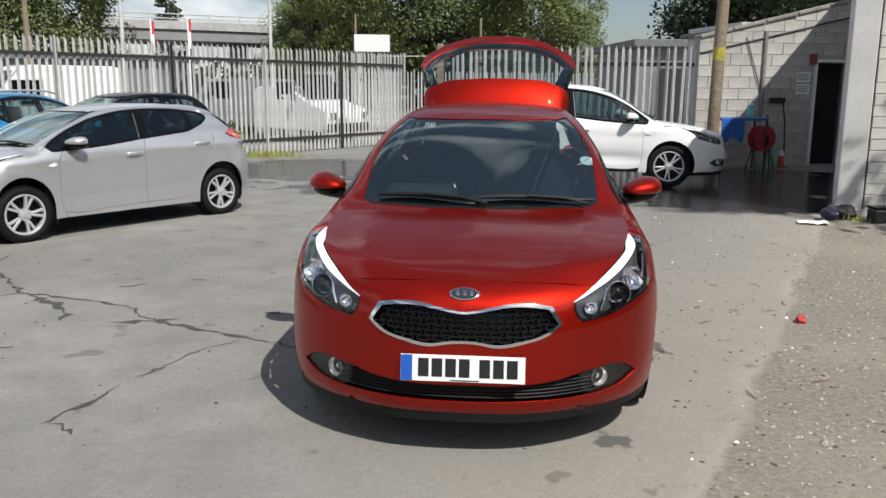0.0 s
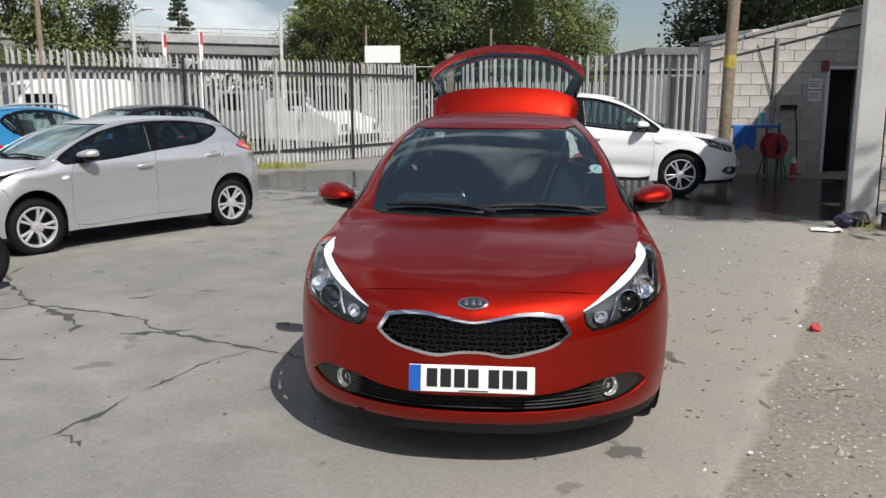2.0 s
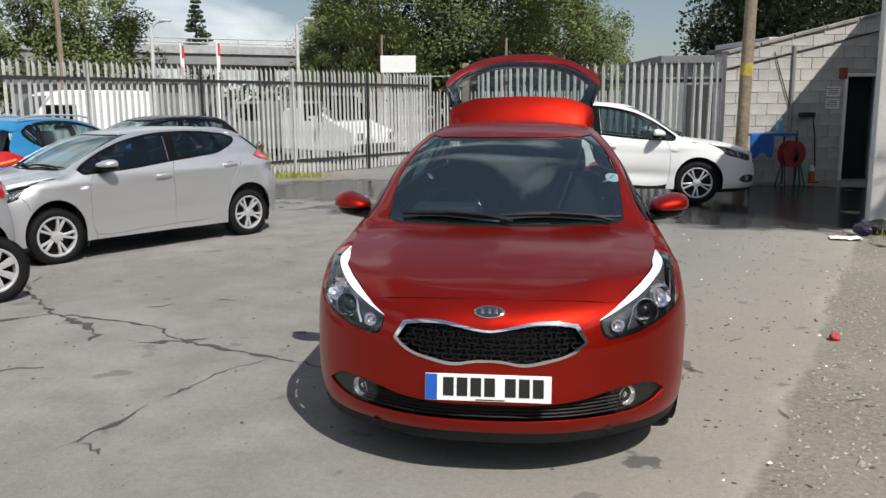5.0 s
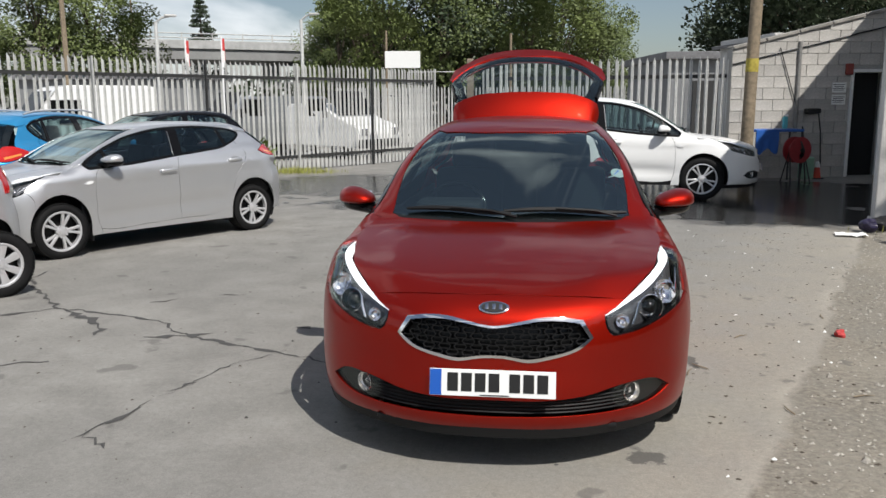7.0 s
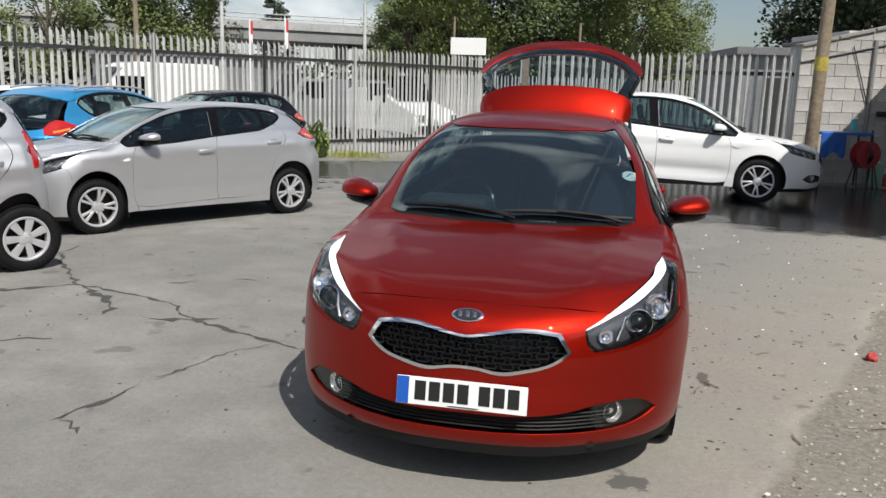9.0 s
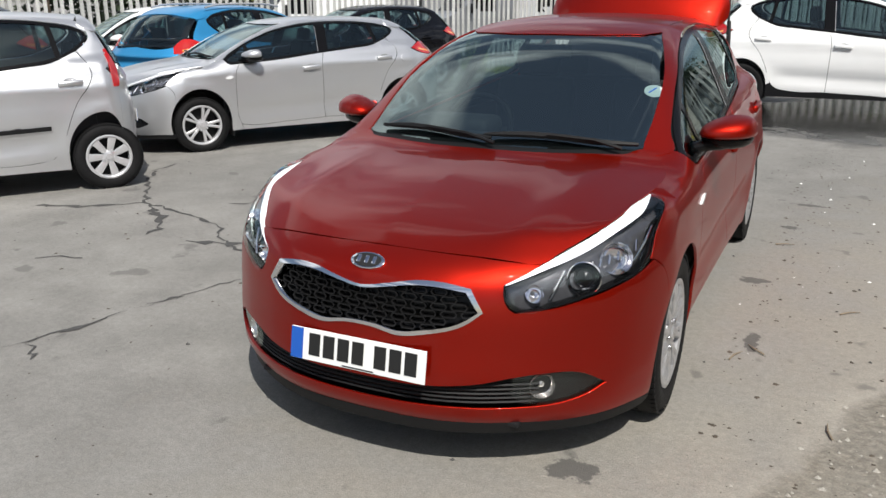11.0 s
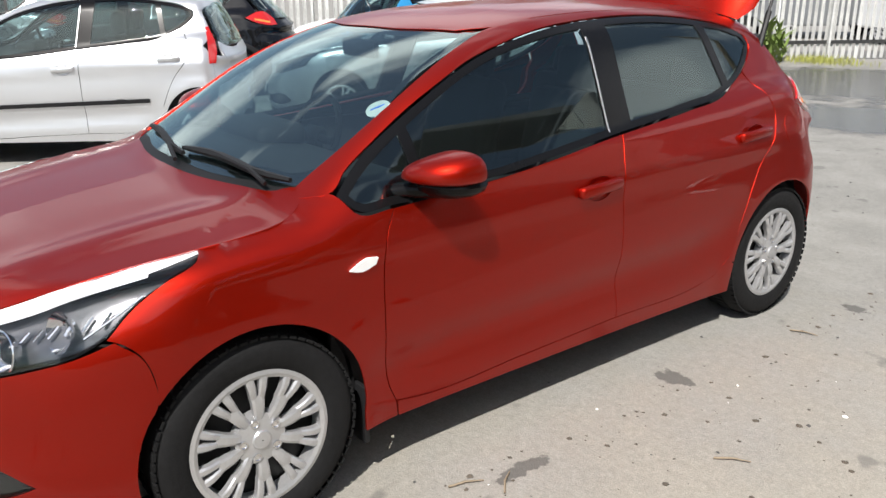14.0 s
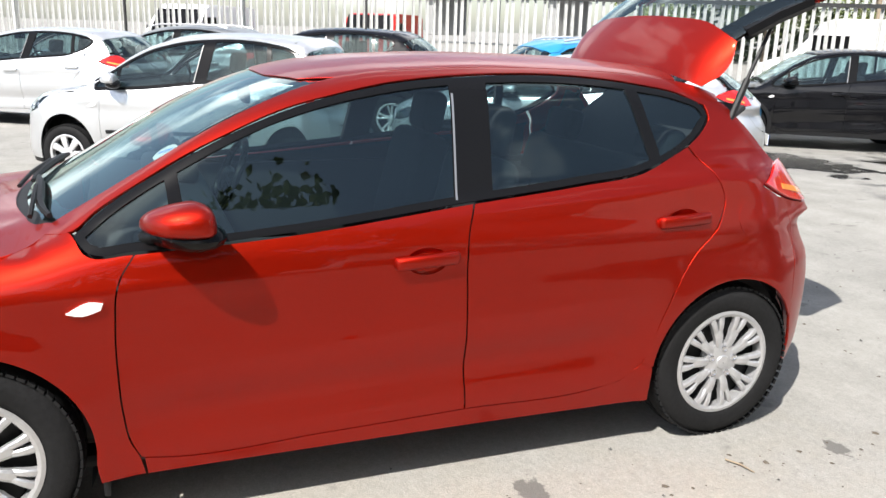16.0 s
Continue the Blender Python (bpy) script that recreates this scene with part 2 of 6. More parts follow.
def hull(p):
    """Below 0 inside a family hatchback: front at y = 0, back at 4.31, wheels at 0.905 and 3.555. p: rows of x, y, z."""
    x, y, z = np.abs(p[:, 0]), p[:, 1], p[:, 2]
    plan = curve(y, [-0.2, 0.3, 0.9, 1.6, 2.4, 3.2, 3.7, 4.1, 4.5], [0.860, 0.880, 0.882, 0.866, 0.864, 0.870, 0.866, 0.835, 0.77])
    tuck = curve(z, [0.0, 0.2, 0.35, 0.6, 0.8, 0.95, 1.1, 1.3], [-0.06, -0.030, -0.008, 0.002, -0.012, -0.048, -0.10, -0.18])
    crease = 0.013 * bump1(z - (0.835 + 0.03 * (y - 2.3)), 0.0, 0.05) * curve(y, [0.9, 1.3, 3.4, 3.9], [0, 1, 1, 0])
    scoop = -0.027 * bump1(z - (0.40 + 0.035 * (y - 1.6)), 0.0, 0.085) * curve(y, [1.15, 1.6, 2.9, 3.2], [0, 1, 1, 0])
    arch = 0.009 * (bump1(np.hypot(y - 0.905, z - 0.31), 0.36, 0.07) + bump1(np.hypot(y - 3.555, z - 0.31), 0.36, 0.07)) * (z > 0)
    side = x - (plan + tuck + crease + scoop + arch)
    nose = curve(z, [0.0, 0.18, 0.26, 0.36, 0.47, 0.55, 0.66, 0.72, 0.80, 1.0], [0.16, 0.06, 0.010, 0.004, 0.015, 0.022, 0.045, 0.08, 0.17, 0.30])
    front = (nose + curve(x, [0, 0.15, 0.26, 0.38, 0.49, 0.60, 0.70, 0.79, 0.86, 0.95], [0, 0.006, 0.022, 0.06, 0.115, 0.185, 0.27, 0.37, 0.47, 0.64]) - y) * 0.92
    tail = curve(z, [0.0, 0.2, 0.35, 0.55, 0.68, 0.78, 0.95, 1.10, 1.3], [4.16, 4.25, 4.30, 4.31, 4.295, 4.24, 4.165, 4.06, 3.90])
    rear = (y - tail + 0.34 * (x / 0.80) ** 2.6) * 0.92
    crown = curve(y, [-0.3, 0.05, 0.15, 0.35, 0.7, 1.1, 1.35, 2.4, 3.2, 3.6, 4.3], [0.66, 0.735, 0.772, 0.832, 0.897, 0.948, 0.985, 1.04, 1.10, 1.13, 1.13])
    ridge = 0.009 * bump1(x - (0.50 + 0.10 * (y - 0.7)), 0.0, 0.09) * curve(y, [0.1, 0.5, 1.1, 1.3], [0, 1, 1, 0])
    fall = curve(x, [0, 0.3, 0.55, 0.8, 0.95], [0.0, 0.008, 0.022, 0.042, 0.09])
    top = (z - (crown - fall + ridge)) * 0.95
    low = smax(smax(smax(side, front, 0.14), rear, 0.16), top, 0.065)
    low = smax(low, 0.16 - z, 0.04)
    gplan = curve(y, [0.8, 1.24, 1.9, 2.6, 3.2, 3.6, 4.1], [0.765, 0.790, 0.806, 0.808, 0.794, 0.765, 0.70])
    gside = (x - (gplan - 0.50 * (z - 0.96) - 0.10 * np.maximum(z - 1.15, 0) ** 2)) * 0.90
    wind = (1.03 + 1.70 * (z - 0.94) + 0.25 * np.maximum(z - 1.1, 0) ** 2 + 0.13 * (x / 0.72) ** 2.2 - y) * 0.48
    back = (y - (4.20 - 0.98 * (z - 0.95) - 0.35 * np.maximum(z - 1.22, 0)) + 0.20 * (x / 0.66) ** 2.4) * 0.68
    roof = z - (curve(y, [1.5, 2.0, 2.3, 2.7, 3.1, 3.5, 3.8], [1.33, 1.418, 1.452, 1.466, 1.460, 1.432, 1.39]) - 0.055 * (x / 0.6) ** 2.5)
    cab = smax(smax(smax(gside, wind, 0.07), back, 0.06), roof, 0.10)
    cab = smax(cab, 0.86 - z, 0.05)
    h = np.maximum(0.035 - np.abs(low - cab), 0) / 0.035
    return np.minimum(low, cab) - h * h * 0.035 * 0.25


def hull_normal(p):
    e = 2e-3
    g = np.stack([hull(p + e * d) - hull(p - e * d) for d in np.eye(3)], 1)
    return g / np.maximum(np.linalg.norm(g, axis=1, keepdims=True), 1e-9)


def shoot(origin, way, reach=2.6, steps=40):
    """Where rays from outside first meet the hull."""
    ts = np.linspace(0, reach, steps)
    vals = np.stack([hull(origin + t * way) for t in ts], 1)
    inside = vals < 0
    hit = inside.any(1)
    first = np.where(hit, inside.argmax(1), vals.argmin(1))
    a, b = ts[np.maximum(first - 1, 0)], ts[first]
    a = np.where(hit, a, b)
    for _ in range(15):
        mid = (a + b) / 2
        now = hull(origin + mid[:, None] * way) < 0
        a, b = np.where(now, a, mid), np.where(now, mid, b)
    return origin + ((a + b) / 2)[:, None] * way


FAN_F, FAN_R, ARC_Z = 1.25, 3.15, 0.72
FLAT = {"side": lambda p: (p[1], p[2]), "top": lambda p: (p[0], p[1]), "front": lambda p: (p[0], p[2]), "back": lambda p: (p[0], p[2]),
        "fan": lambda p: (math.atan2(p[0], FAN_F - p[1]), p[2]), "rfan": lambda p: (math.atan2(p[0], p[1] - FAN_R), p[2]),
        "arc": lambda p: (math.atan2(p[0], p[2] - ARC_Z) * 0.7, p[1])}


FOUND = {}


def on_hull(proj, uv):
    """The hull's points for places of a projection; remembered, for all cars share one hull."""
    key = (proj, np.asarray(uv, float).tobytes())
    if key not in FOUND:
        FOUND[key] = on_hull_new(proj, np.asarray(uv, float))
    return FOUND[key].copy()


def on_hull_new(proj, uv):
    u, v = uv[:, 0], uv[:, 1]
    o, one = np.zeros_like(u), np.ones_like(u)
    if proj == "side":
        return shoot(np.stack([1.3 * one, u, v], 1), np.stack([-one, o, o], 1), 1.3)
    if proj == "top":
        return shoot(np.stack([u, v, 1.8 * one], 1), np.stack([o, o, -one], 1), 1.6)
    if proj == "front":
        return shoot(np.stack([u, -0.5 * one, v], 1), np.stack([o, one, o], 1), 3.0)
    if proj == "back":
        return shoot(np.stack([u, 5.0 * one, v], 1), np.stack([o, -one, o], 1), 2.5)
    if proj in ("fan", "rfan"):
        s = -1 if proj == "fan" else 1
        way = np.stack([np.sin(u), s * np.cos(u), o], 1)
        start = np.stack([o, (FAN_F if s < 0 else FAN_R) * one, v], 1) + 1.9 * way
        return shoot(start, -way, 1.9)
    way = np.stack([np.sin(u / 0.7), o, np.cos(u / 0.7)], 1)
    return shoot(np.stack([o, v, ARC_Z * one], 1) + 1.4 * way, -way, 1.4)


def rounded(pts, step, sharp=48):
    """A closed outline through points, curved where it turns gently and cornered where it turns hard."""
    pts = [np.array(p, float) for p in pts]
    n, out = len(pts), []

    def tangent(i):
        a, b = pts[i] - pts[i - 1], pts[(i + 1) % n] - pts[i]
        la, lb = np.linalg.norm(a), np.linalg.norm(b)
        if la < 1e-9 or lb < 1e-9 or np.degrees(np.arccos(np.clip(a @ b / la / lb, -1, 1))) > sharp:
            return None
        w = a / la / la + b / lb / lb
        return w / np.linalg.norm(w)

    for i in range(n):
        p, q = pts[i], pts[(i + 1) % n]
        length = np.linalg.norm(q - p)
        if length < 1e-9:
            continue
        t0, t1 = tangent(i), tangent((i + 1) % n)
        t0 = (q - p) / length if t0 is None else t0
        t1 = (q - p) / length if t1 is None else t1
        for k in range(max(1, int(round(length / step)))):
            t = k / max(1, int(round(length / step)))
            out.append((1 + 2 * t) * (1 - t) ** 2 * p + t * (1 - t) ** 2 * length * t0 + t * t * (3 - 2 * t) * q + t * t * (t - 1) * length * t1)
    return out


def within(points, ring):
    """Which points lie inside an outline."""
    ring = np.array(ring)
    x, y = points[:, 0:1], points[:, 1:2]
    a, b = ring, np.roll(ring, -1, 0)
    cross = (a[:, 1] > y) != (b[:, 1] > y)
    with np.errstate(divide="ignore", invalid="ignore"):
        at = (b[:, 0] - a[:, 0]) * (y - a[:, 1]) / (b[:, 1] - a[:, 1]) + a[:, 0]
    return (cross & (x < at)).sum(1) % 2 == 1


def mirror(half):
    """A full outline from its x >= 0 half, which runs from the middle to the middle."""
    return list(half) + [(-p[0], *p[1:]) for p in reversed(half) if abs(p[0]) > 1e-6]


CAR = {"detail": 0.035, "warp": None, "body": None}


SHEETS = {}


def sheet_shape(proj, outer, holes, off, flange, step, sharp):
    """The points, normals and faces of a panel; worked out once for all cars that share it."""
    key = (proj, off, flange, step, sharp, tuple(map(tuple, outer)), tuple(tuple(map(tuple, h)) for h in holes))
    if key in SHEETS:
        return SHEETS[key]
    flat = FLAT[proj]
    conv = lambda ring: rounded([flat(p) if len(p) == 3 else p for p in ring], step * 0.6, sharp)
    rings = [conv(outer)] + [conv(h) for h in holes]
    pts, edges = [], []
    for r in rings:
        s = len(pts)
        pts += [Vector(q) for q in r]
        edges += [(s + i, s + (i + 1) % len(r)) for i in range(len(r))]
    ring = np.array(rings[0])
    lo, hi = ring.min(0), ring.max(0)
    gu, gv = np.meshgrid(np.arange(lo[0] + step / 2, hi[0], step), np.arange(lo[1] + step / 2, hi[1], step))
    gu = gu + (np.arange(gu.shape[0]) % 2)[:, None] * step / 2
    inner = np.stack([gu.ravel(), gv.ravel()], 1)
    if len(inner):
        keep = within(inner, ring)
        for h in rings[1:]:
            keep &= ~within(inner, h)
        inner = inner[keep]
        near = np.array([tuple(q) for q in pts])
        if len(inner):
            inner = inner[np.sqrt(((inner[:, None] - near[None]) ** 2).sum(2)).min(1) > step * 0.45]
        pts += [Vector(q) for q in inner]
    vs, _, fs, _, _, _ = delaunay_2d_cdt(pts, edges, [], 0, 1e-5)
    uv = np.array([tuple(v) for v in vs])
    mids = np.array([uv[list(f)].mean(0) for f in fs])
    keep = within(mids, ring)
    for h in rings[1:]:
        keep &= ~within(mids, h)
    fs = [f for f, k in zip(fs, keep) if k]
    p = on_hull(proj, uv)
    n = hull_normal(p)
    p = p + off * n
    tri = np.array(fs)
    fn = np.cross(p[tri[:, 1]] - p[tri[:, 0]], p[tri[:, 2]] - p[tri[:, 0]])
    flip = (fn * n[tri].mean(1)).sum(1) < 0
    tri[flip] = tri[flip][:, ::-1]
    faces = [tuple(f) for f in tri]
    verts, norms = list(p), list(n)
    if flange:
        count = {}
        for f in faces:
            for a, b in ((f[0], f[1]), (f[1], f[2]), (f[2], f[0])):
                count[(a, b)] = 1
        for a, b in [e for e in count if (e[1], e[0]) not in count]:
            out = np.cross(p[b] - p[a], n[a] + n[b])
            out /= max(np.linalg.norm(out), 1e-9)
            s = len(verts)
            verts += [p[a], p[b], p[b] - flange * n[b] - 0.25 * flange * out, p[a] - flange * n[a] - 0.25 * flange * out]
            norms += [(out + n[a]) / 1.5, (out + n[b]) / 1.5, out, out]
            faces.append((s + 1, s, s + 3, s + 2))
    SHEETS[key] = (np.array(verts), np.array(norms), faces)
    return SHEETS[key]


def sheet(name, proj, outer, material, parent, holes=(), off=0.0, flange=0.012, label="", both=False, detail=1.0, sharp=48):
    """A panel cut from the hull: an outline, with holes, laid on the hull and folded in at its edges. both: its twin on the other side too."""
    verts, norms, faces = sheet_shape(proj, outer, holes, off, flange, CAR["detail"] * detail, sharp)
    made = []
    for s in ((1, -1) if both else (1,)):
        v, m = verts * (s, 1, 1), norms * (s, 1, 1)
        if CAR["warp"]:
            v, m = CAR["warp"](v, m)
        m = m / np.maximum(np.linalg.norm(m, axis=1, keepdims=True), 1e-9)
        me = mesh_of(name, v, faces if s > 0 else [f[::-1] for f in faces], material, True)
        me.normals_split_custom_set_from_vertices([tuple(q) for q in m])
        ob = new(name, me)
        ob.parent = parent
        if label:
            tagged(ob, label)
        made.append(ob)
    return made


def circle(c, r, a0=0, a1=360, n=24):
    return [(c[0] + r * math.cos(radians(a0 + (a1 - a0) * i / n)), c[1] + r * math.sin(radians(a0 + (a1 - a0) * i / n))) for i in range(n + (a1 - a0 < 360))]


def place(v):
    """A point of the standard hull, moved with the car's own proportions."""
    if not CAR["warp"]:
        return Vector(v)
    return Vector(CAR["warp"](np.array([v], float), np.array([[0, 0, 1.0]]))[0][0])


def loose(name, bm, material, parent, label="", smooth=True, both=False):
    """A part that does not lie on the hull, such as a handle; moved with the car's proportions."""
    if CAR["warp"]:
        v = np.array([tuple(q.co) for q in bm.verts])
        for q, w in zip(bm.verts, CAR["warp"](v, np.ones_like(v))[0]):
            q.co = w
    twin = bm.copy() if both else None
    made = [part(name, bm, material, parent, label, smooth)]
    if both:
        bmesh.ops.scale(twin, vec=(-1, 1, 1), verts=twin.verts)
        bmesh.ops.reverse_faces(twin, faces=twin.faces)
        made.append(part(name, twin, material, parent, label, smooth))
    return made


# ---------- the parts of a car ----------

WHEELS = {}


def wheel(parent, at, kind, tyre_r=0.318, rim_r=0.205, width=0.20, side=1):
    """A wheel whose outer face looks to +x (side 1) or -x: tyre, rim or cover with its spokes, and nuts."""
    key = (kind, tyre_r, rim_r)
    set_at = Matrix.Translation(at) @ pose(0, 0, 0, random.choice((0, 25, 50)), 0, 0 if side > 0 else 180)
    if key in WHEELS:
        hub = copy_thing(WHEELS[key], set_at)
        hub.parent = parent
        return hub
    hub = WHEELS[key] = new("wheel")
    hub.parent = parent
    hub.matrix_basis = set_at
    w, r, q = width / 2, tyre_r, rim_r
    bm = lathe_bm([(-w, q), (-w * 1.02, q + 0.03), (-w, r - 0.03), (-w * 0.8, r - 0.006), (-w * 0.4, r), (w * 0.4, r), (w * 0.8, r - 0.006), (w, r - 0.028),
                   (w * 1.04, r - 0.055), (w * 1.03, q + 0.03), (w * 0.93, q + 0.006), (w * 0.85, q)], 56)
    part("tyre", bm, RUBBER, hub, smooth=True)
    # tread blocks round the shoulder
    bm = bmesh.new()
    for k in range(64):
        a = 2 * math.pi * k / 64
        for x in (-0.8, 0.0, 0.8):
            m = Matrix.Rotation(a, 4, "X") @ Matrix.Translation((x * w * 0.88, 0, r - 0.001 - (0.008 if x else 0)))
            vs = [bm.verts.new(m @ Vector((i * w * 0.275, j * 0.011, h * 0.004))) for h in (-1, 1) for i, j in ((-1, -1), (1, -1), (1, 1), (-1, 1))]
            for f in ((4, 5, 6, 7), (0, 1, 5, 4), (1, 2, 6, 5), (2, 3, 7, 6), (3, 0, 4, 7)):
                bm.faces.new([vs[i] for i in f])
    part("tread", bm, RUBBER, hub)
    bm = lathe_bm([(w * 0.85, q + 0.004), (w * 0.97, q + 0.008), (w * 1.0, q - 0.004), (w * 0.94, q - 0.016), (w * 0.5, q - 0.018)], 56)
    part("rim", bm, COVER if kind == "cover" else ALLOY, hub, smooth=True)
    # near-black disc behind the spokes, standing in for the shade in their gaps
    part("spoke_gap_shade", lathe_bm([(w * 0.40, q - 0.008), (w * (0.45 if kind == "cover" else 0.15), q - 0.03), (w * (0.5 if kind == "cover" else 0.2), 0.06), (w * 0.5, 0.002)], 32), COWL, hub, smooth=True)
    face = COVER if kind == "cover" else ALLOY
    bm = lathe_bm([(w * 0.55, 0.082 if kind == "cover" else 0.062), (w * 0.86, 0.078 if kind == "cover" else 0.056), (w * 0.93, 0.042), (w * 0.95, 0.030), (w * 1.0, 0.026), (w * 1.02, 0.002)], 32)
    part("hub_cap", bm, face, hub, smooth=True)

    def spoke(bm, a0, a1, w0, w1, r0, r1, x0, x1, thick=0.016):
        """A bar from the hub out to the rim, which may lean round the wheel."""
        n, rows = 6, []
        for i in range(n + 1):
            t = i / n
            a, rr, ww = a0 + (a1 - a0) * t, r0 + (r1 - r0) * t, w0 + (w1 - w0) * t
            x = x0 + (x1 - x0) * t + 0.006 * math.sin(math.pi * t)
            c, s = math.cos(a), math.sin(a)
            place2 = lambda off, xx: bm.verts.new((xx, c * rr - s * off, s * rr + c * off))
            rows.append([place2(-ww, x - thick), place2(-ww, x - 0.004), place2(-ww * 0.55, x), place2(ww * 0.55, x), place2(ww, x - 0.004), place2(ww, x - thick)])
        for p, q2 in zip(rows, rows[1:]):
            for j in range(5):
                bm.faces.new((p[j], p[j + 1], q2[j + 1], q2[j]))

    if kind == "cover":
        for k in range(10):
            a = 2 * math.pi * (k + 0.5) / 10
            bm = bmesh.new()
            spoke(bm, a, a, 0.014, 0.021, 0.060, 0.140, w * 0.89, w * 0.925, 0.022)
            for s in (-1, 1):
                spoke(bm, a + s * 0.085, a + s * 0.115, 0.0095, 0.0135, 0.126, q - 0.006, w * 0.92, w * 0.94, 0.022)
            part("spoke", bm, face, hub)
    elif kind == "twin":
        for k in range(5):
            a = 2 * math.pi * k / 5
            bm = bmesh.new()
            for s in (-1, 1):
                spoke(bm, a + s * 0.13, a + s * 0.19, 0.012, 0.015, 0.04, q - 0.006, w * 0.80, w * 0.93, 0.03)
            part("spoke", bm, face, hub, smooth=True)
    else:
        for k in range(7):
            a = 2 * math.pi * k / 7
            bm = bmesh.new()
            spoke(bm, a, a, 0.022, 0.034, 0.035, q - 0.006, w * 0.86, w * 0.93, 0.025)
            part("spoke", bm, face, hub, smooth=True)
    for k in range(5):
        a = 2 * math.pi * (k + 0.5) / 5
        bm = lathe_bm([(w * 0.90, 0.013), (w * 0.965, 0.013), (w * 0.975, 0.009), (w * 0.95, 0.007), (w * 0.95, 0.001)], 10)
        bmesh.ops.translate(bm, vec=(0, 0.056 * math.cos(a), 0.056 * math.sin(a)), verts=bm.verts)
        part("wheel_nut", bm, CHROME if kind == "cover" else face, hub, smooth=True)
    return hub


def plate(parent, m, rear=False):
    """A number plate with bars in place of its characters."""
    base = part("number_plate", box_bm((0.52, 0.006, 0.111), (0, 0, 0), 0.002), PLATEWHITE, parent, "white number plate")
    base.matrix_basis = m
    part("blue_band", box_bm((0.048, 0.002, 0.107), (-0.234, -0.0045, 0)), PLATEBLUE, base)
    x = -0.185
    for i in range(7):
        part("character_bar", box_bm((0.044, 0.002, 0.076), (x + 0.022, -0.0045, 0.003)), INK, base)
        x += 0.057 + (0.028 if i == 3 else 0)
    part("maker_line", box_bm((0.12, 0.0015, 0.004), (0.01, -0.0042, -0.049)), INK, base)
    return base


DLO = [(1.238, 0.955), (1.30, 1.005), (1.55, 1.153), (1.87, 1.290), (2.24, 1.372), (2.60, 1.402), (2.92, 1.402), (3.23, 1.372), (3.42, 1.336), (3.505, 1.300), (3.525, 1.262),
       (3.48, 1.215), (3.39, 1.155), (3.17, 1.078), (2.90, 1.046), (2.475, 1.005), (1.81, 0.938), (1.40, 0.915), (1.27, 0.920)]
HEADLAMP = [(0.462, 0.158, 0.688), (0.527, 0.222, 0.725), (0.595, 0.315, 0.764), (0.65, 0.40, 0.795), (0.695, 0.50, 0.827), (0.724, 0.62, 0.851), (0.752, 0.82, 0.876), (0.774, 0.80, 0.866),
            (0.794, 0.710, 0.832), (0.803, 0.62, 0.782), (0.795, 0.56, 0.720), (0.782, 0.483, 0.682), (0.745, 0.408, 0.662), (0.683, 0.318, 0.637), (0.61, 0.242, 0.616), (0.50, 0.158, 0.603),
            (0.478, 0.150, 0.62), (0.463, 0.152, 0.662)]


def fan2(p):
    return FLAT["fan"](p)


def side3(y, z):
    """The hull's point at a place of the side view."""
    return tuple(on_hull("side", np.array([[y, z]], float))[0])


def top3(x, y):
    return tuple(on_hull("top", np.array([[x, y]], float))[0])


def fan3(p):
    return tuple(on_hull("fan", np.array([fan2(p)]))[0])


def clip_line(ring, keep):
    """An outline cut by a line; keep(p) is positive on the side that stays."""
    out = []
    for i, q in enumerate(ring):
        p0 = ring[i - 1]
        a, b = keep(p0), keep(q)
        if (a > 0) != (b > 0):
            t = a / (a - b)
            out.append((p0[0] + (q[0] - p0[0]) * t, p0[1] + (q[1] - p0[1]) * t))
        if b > 0:
            out.append((q[0], q[1]))
    return out


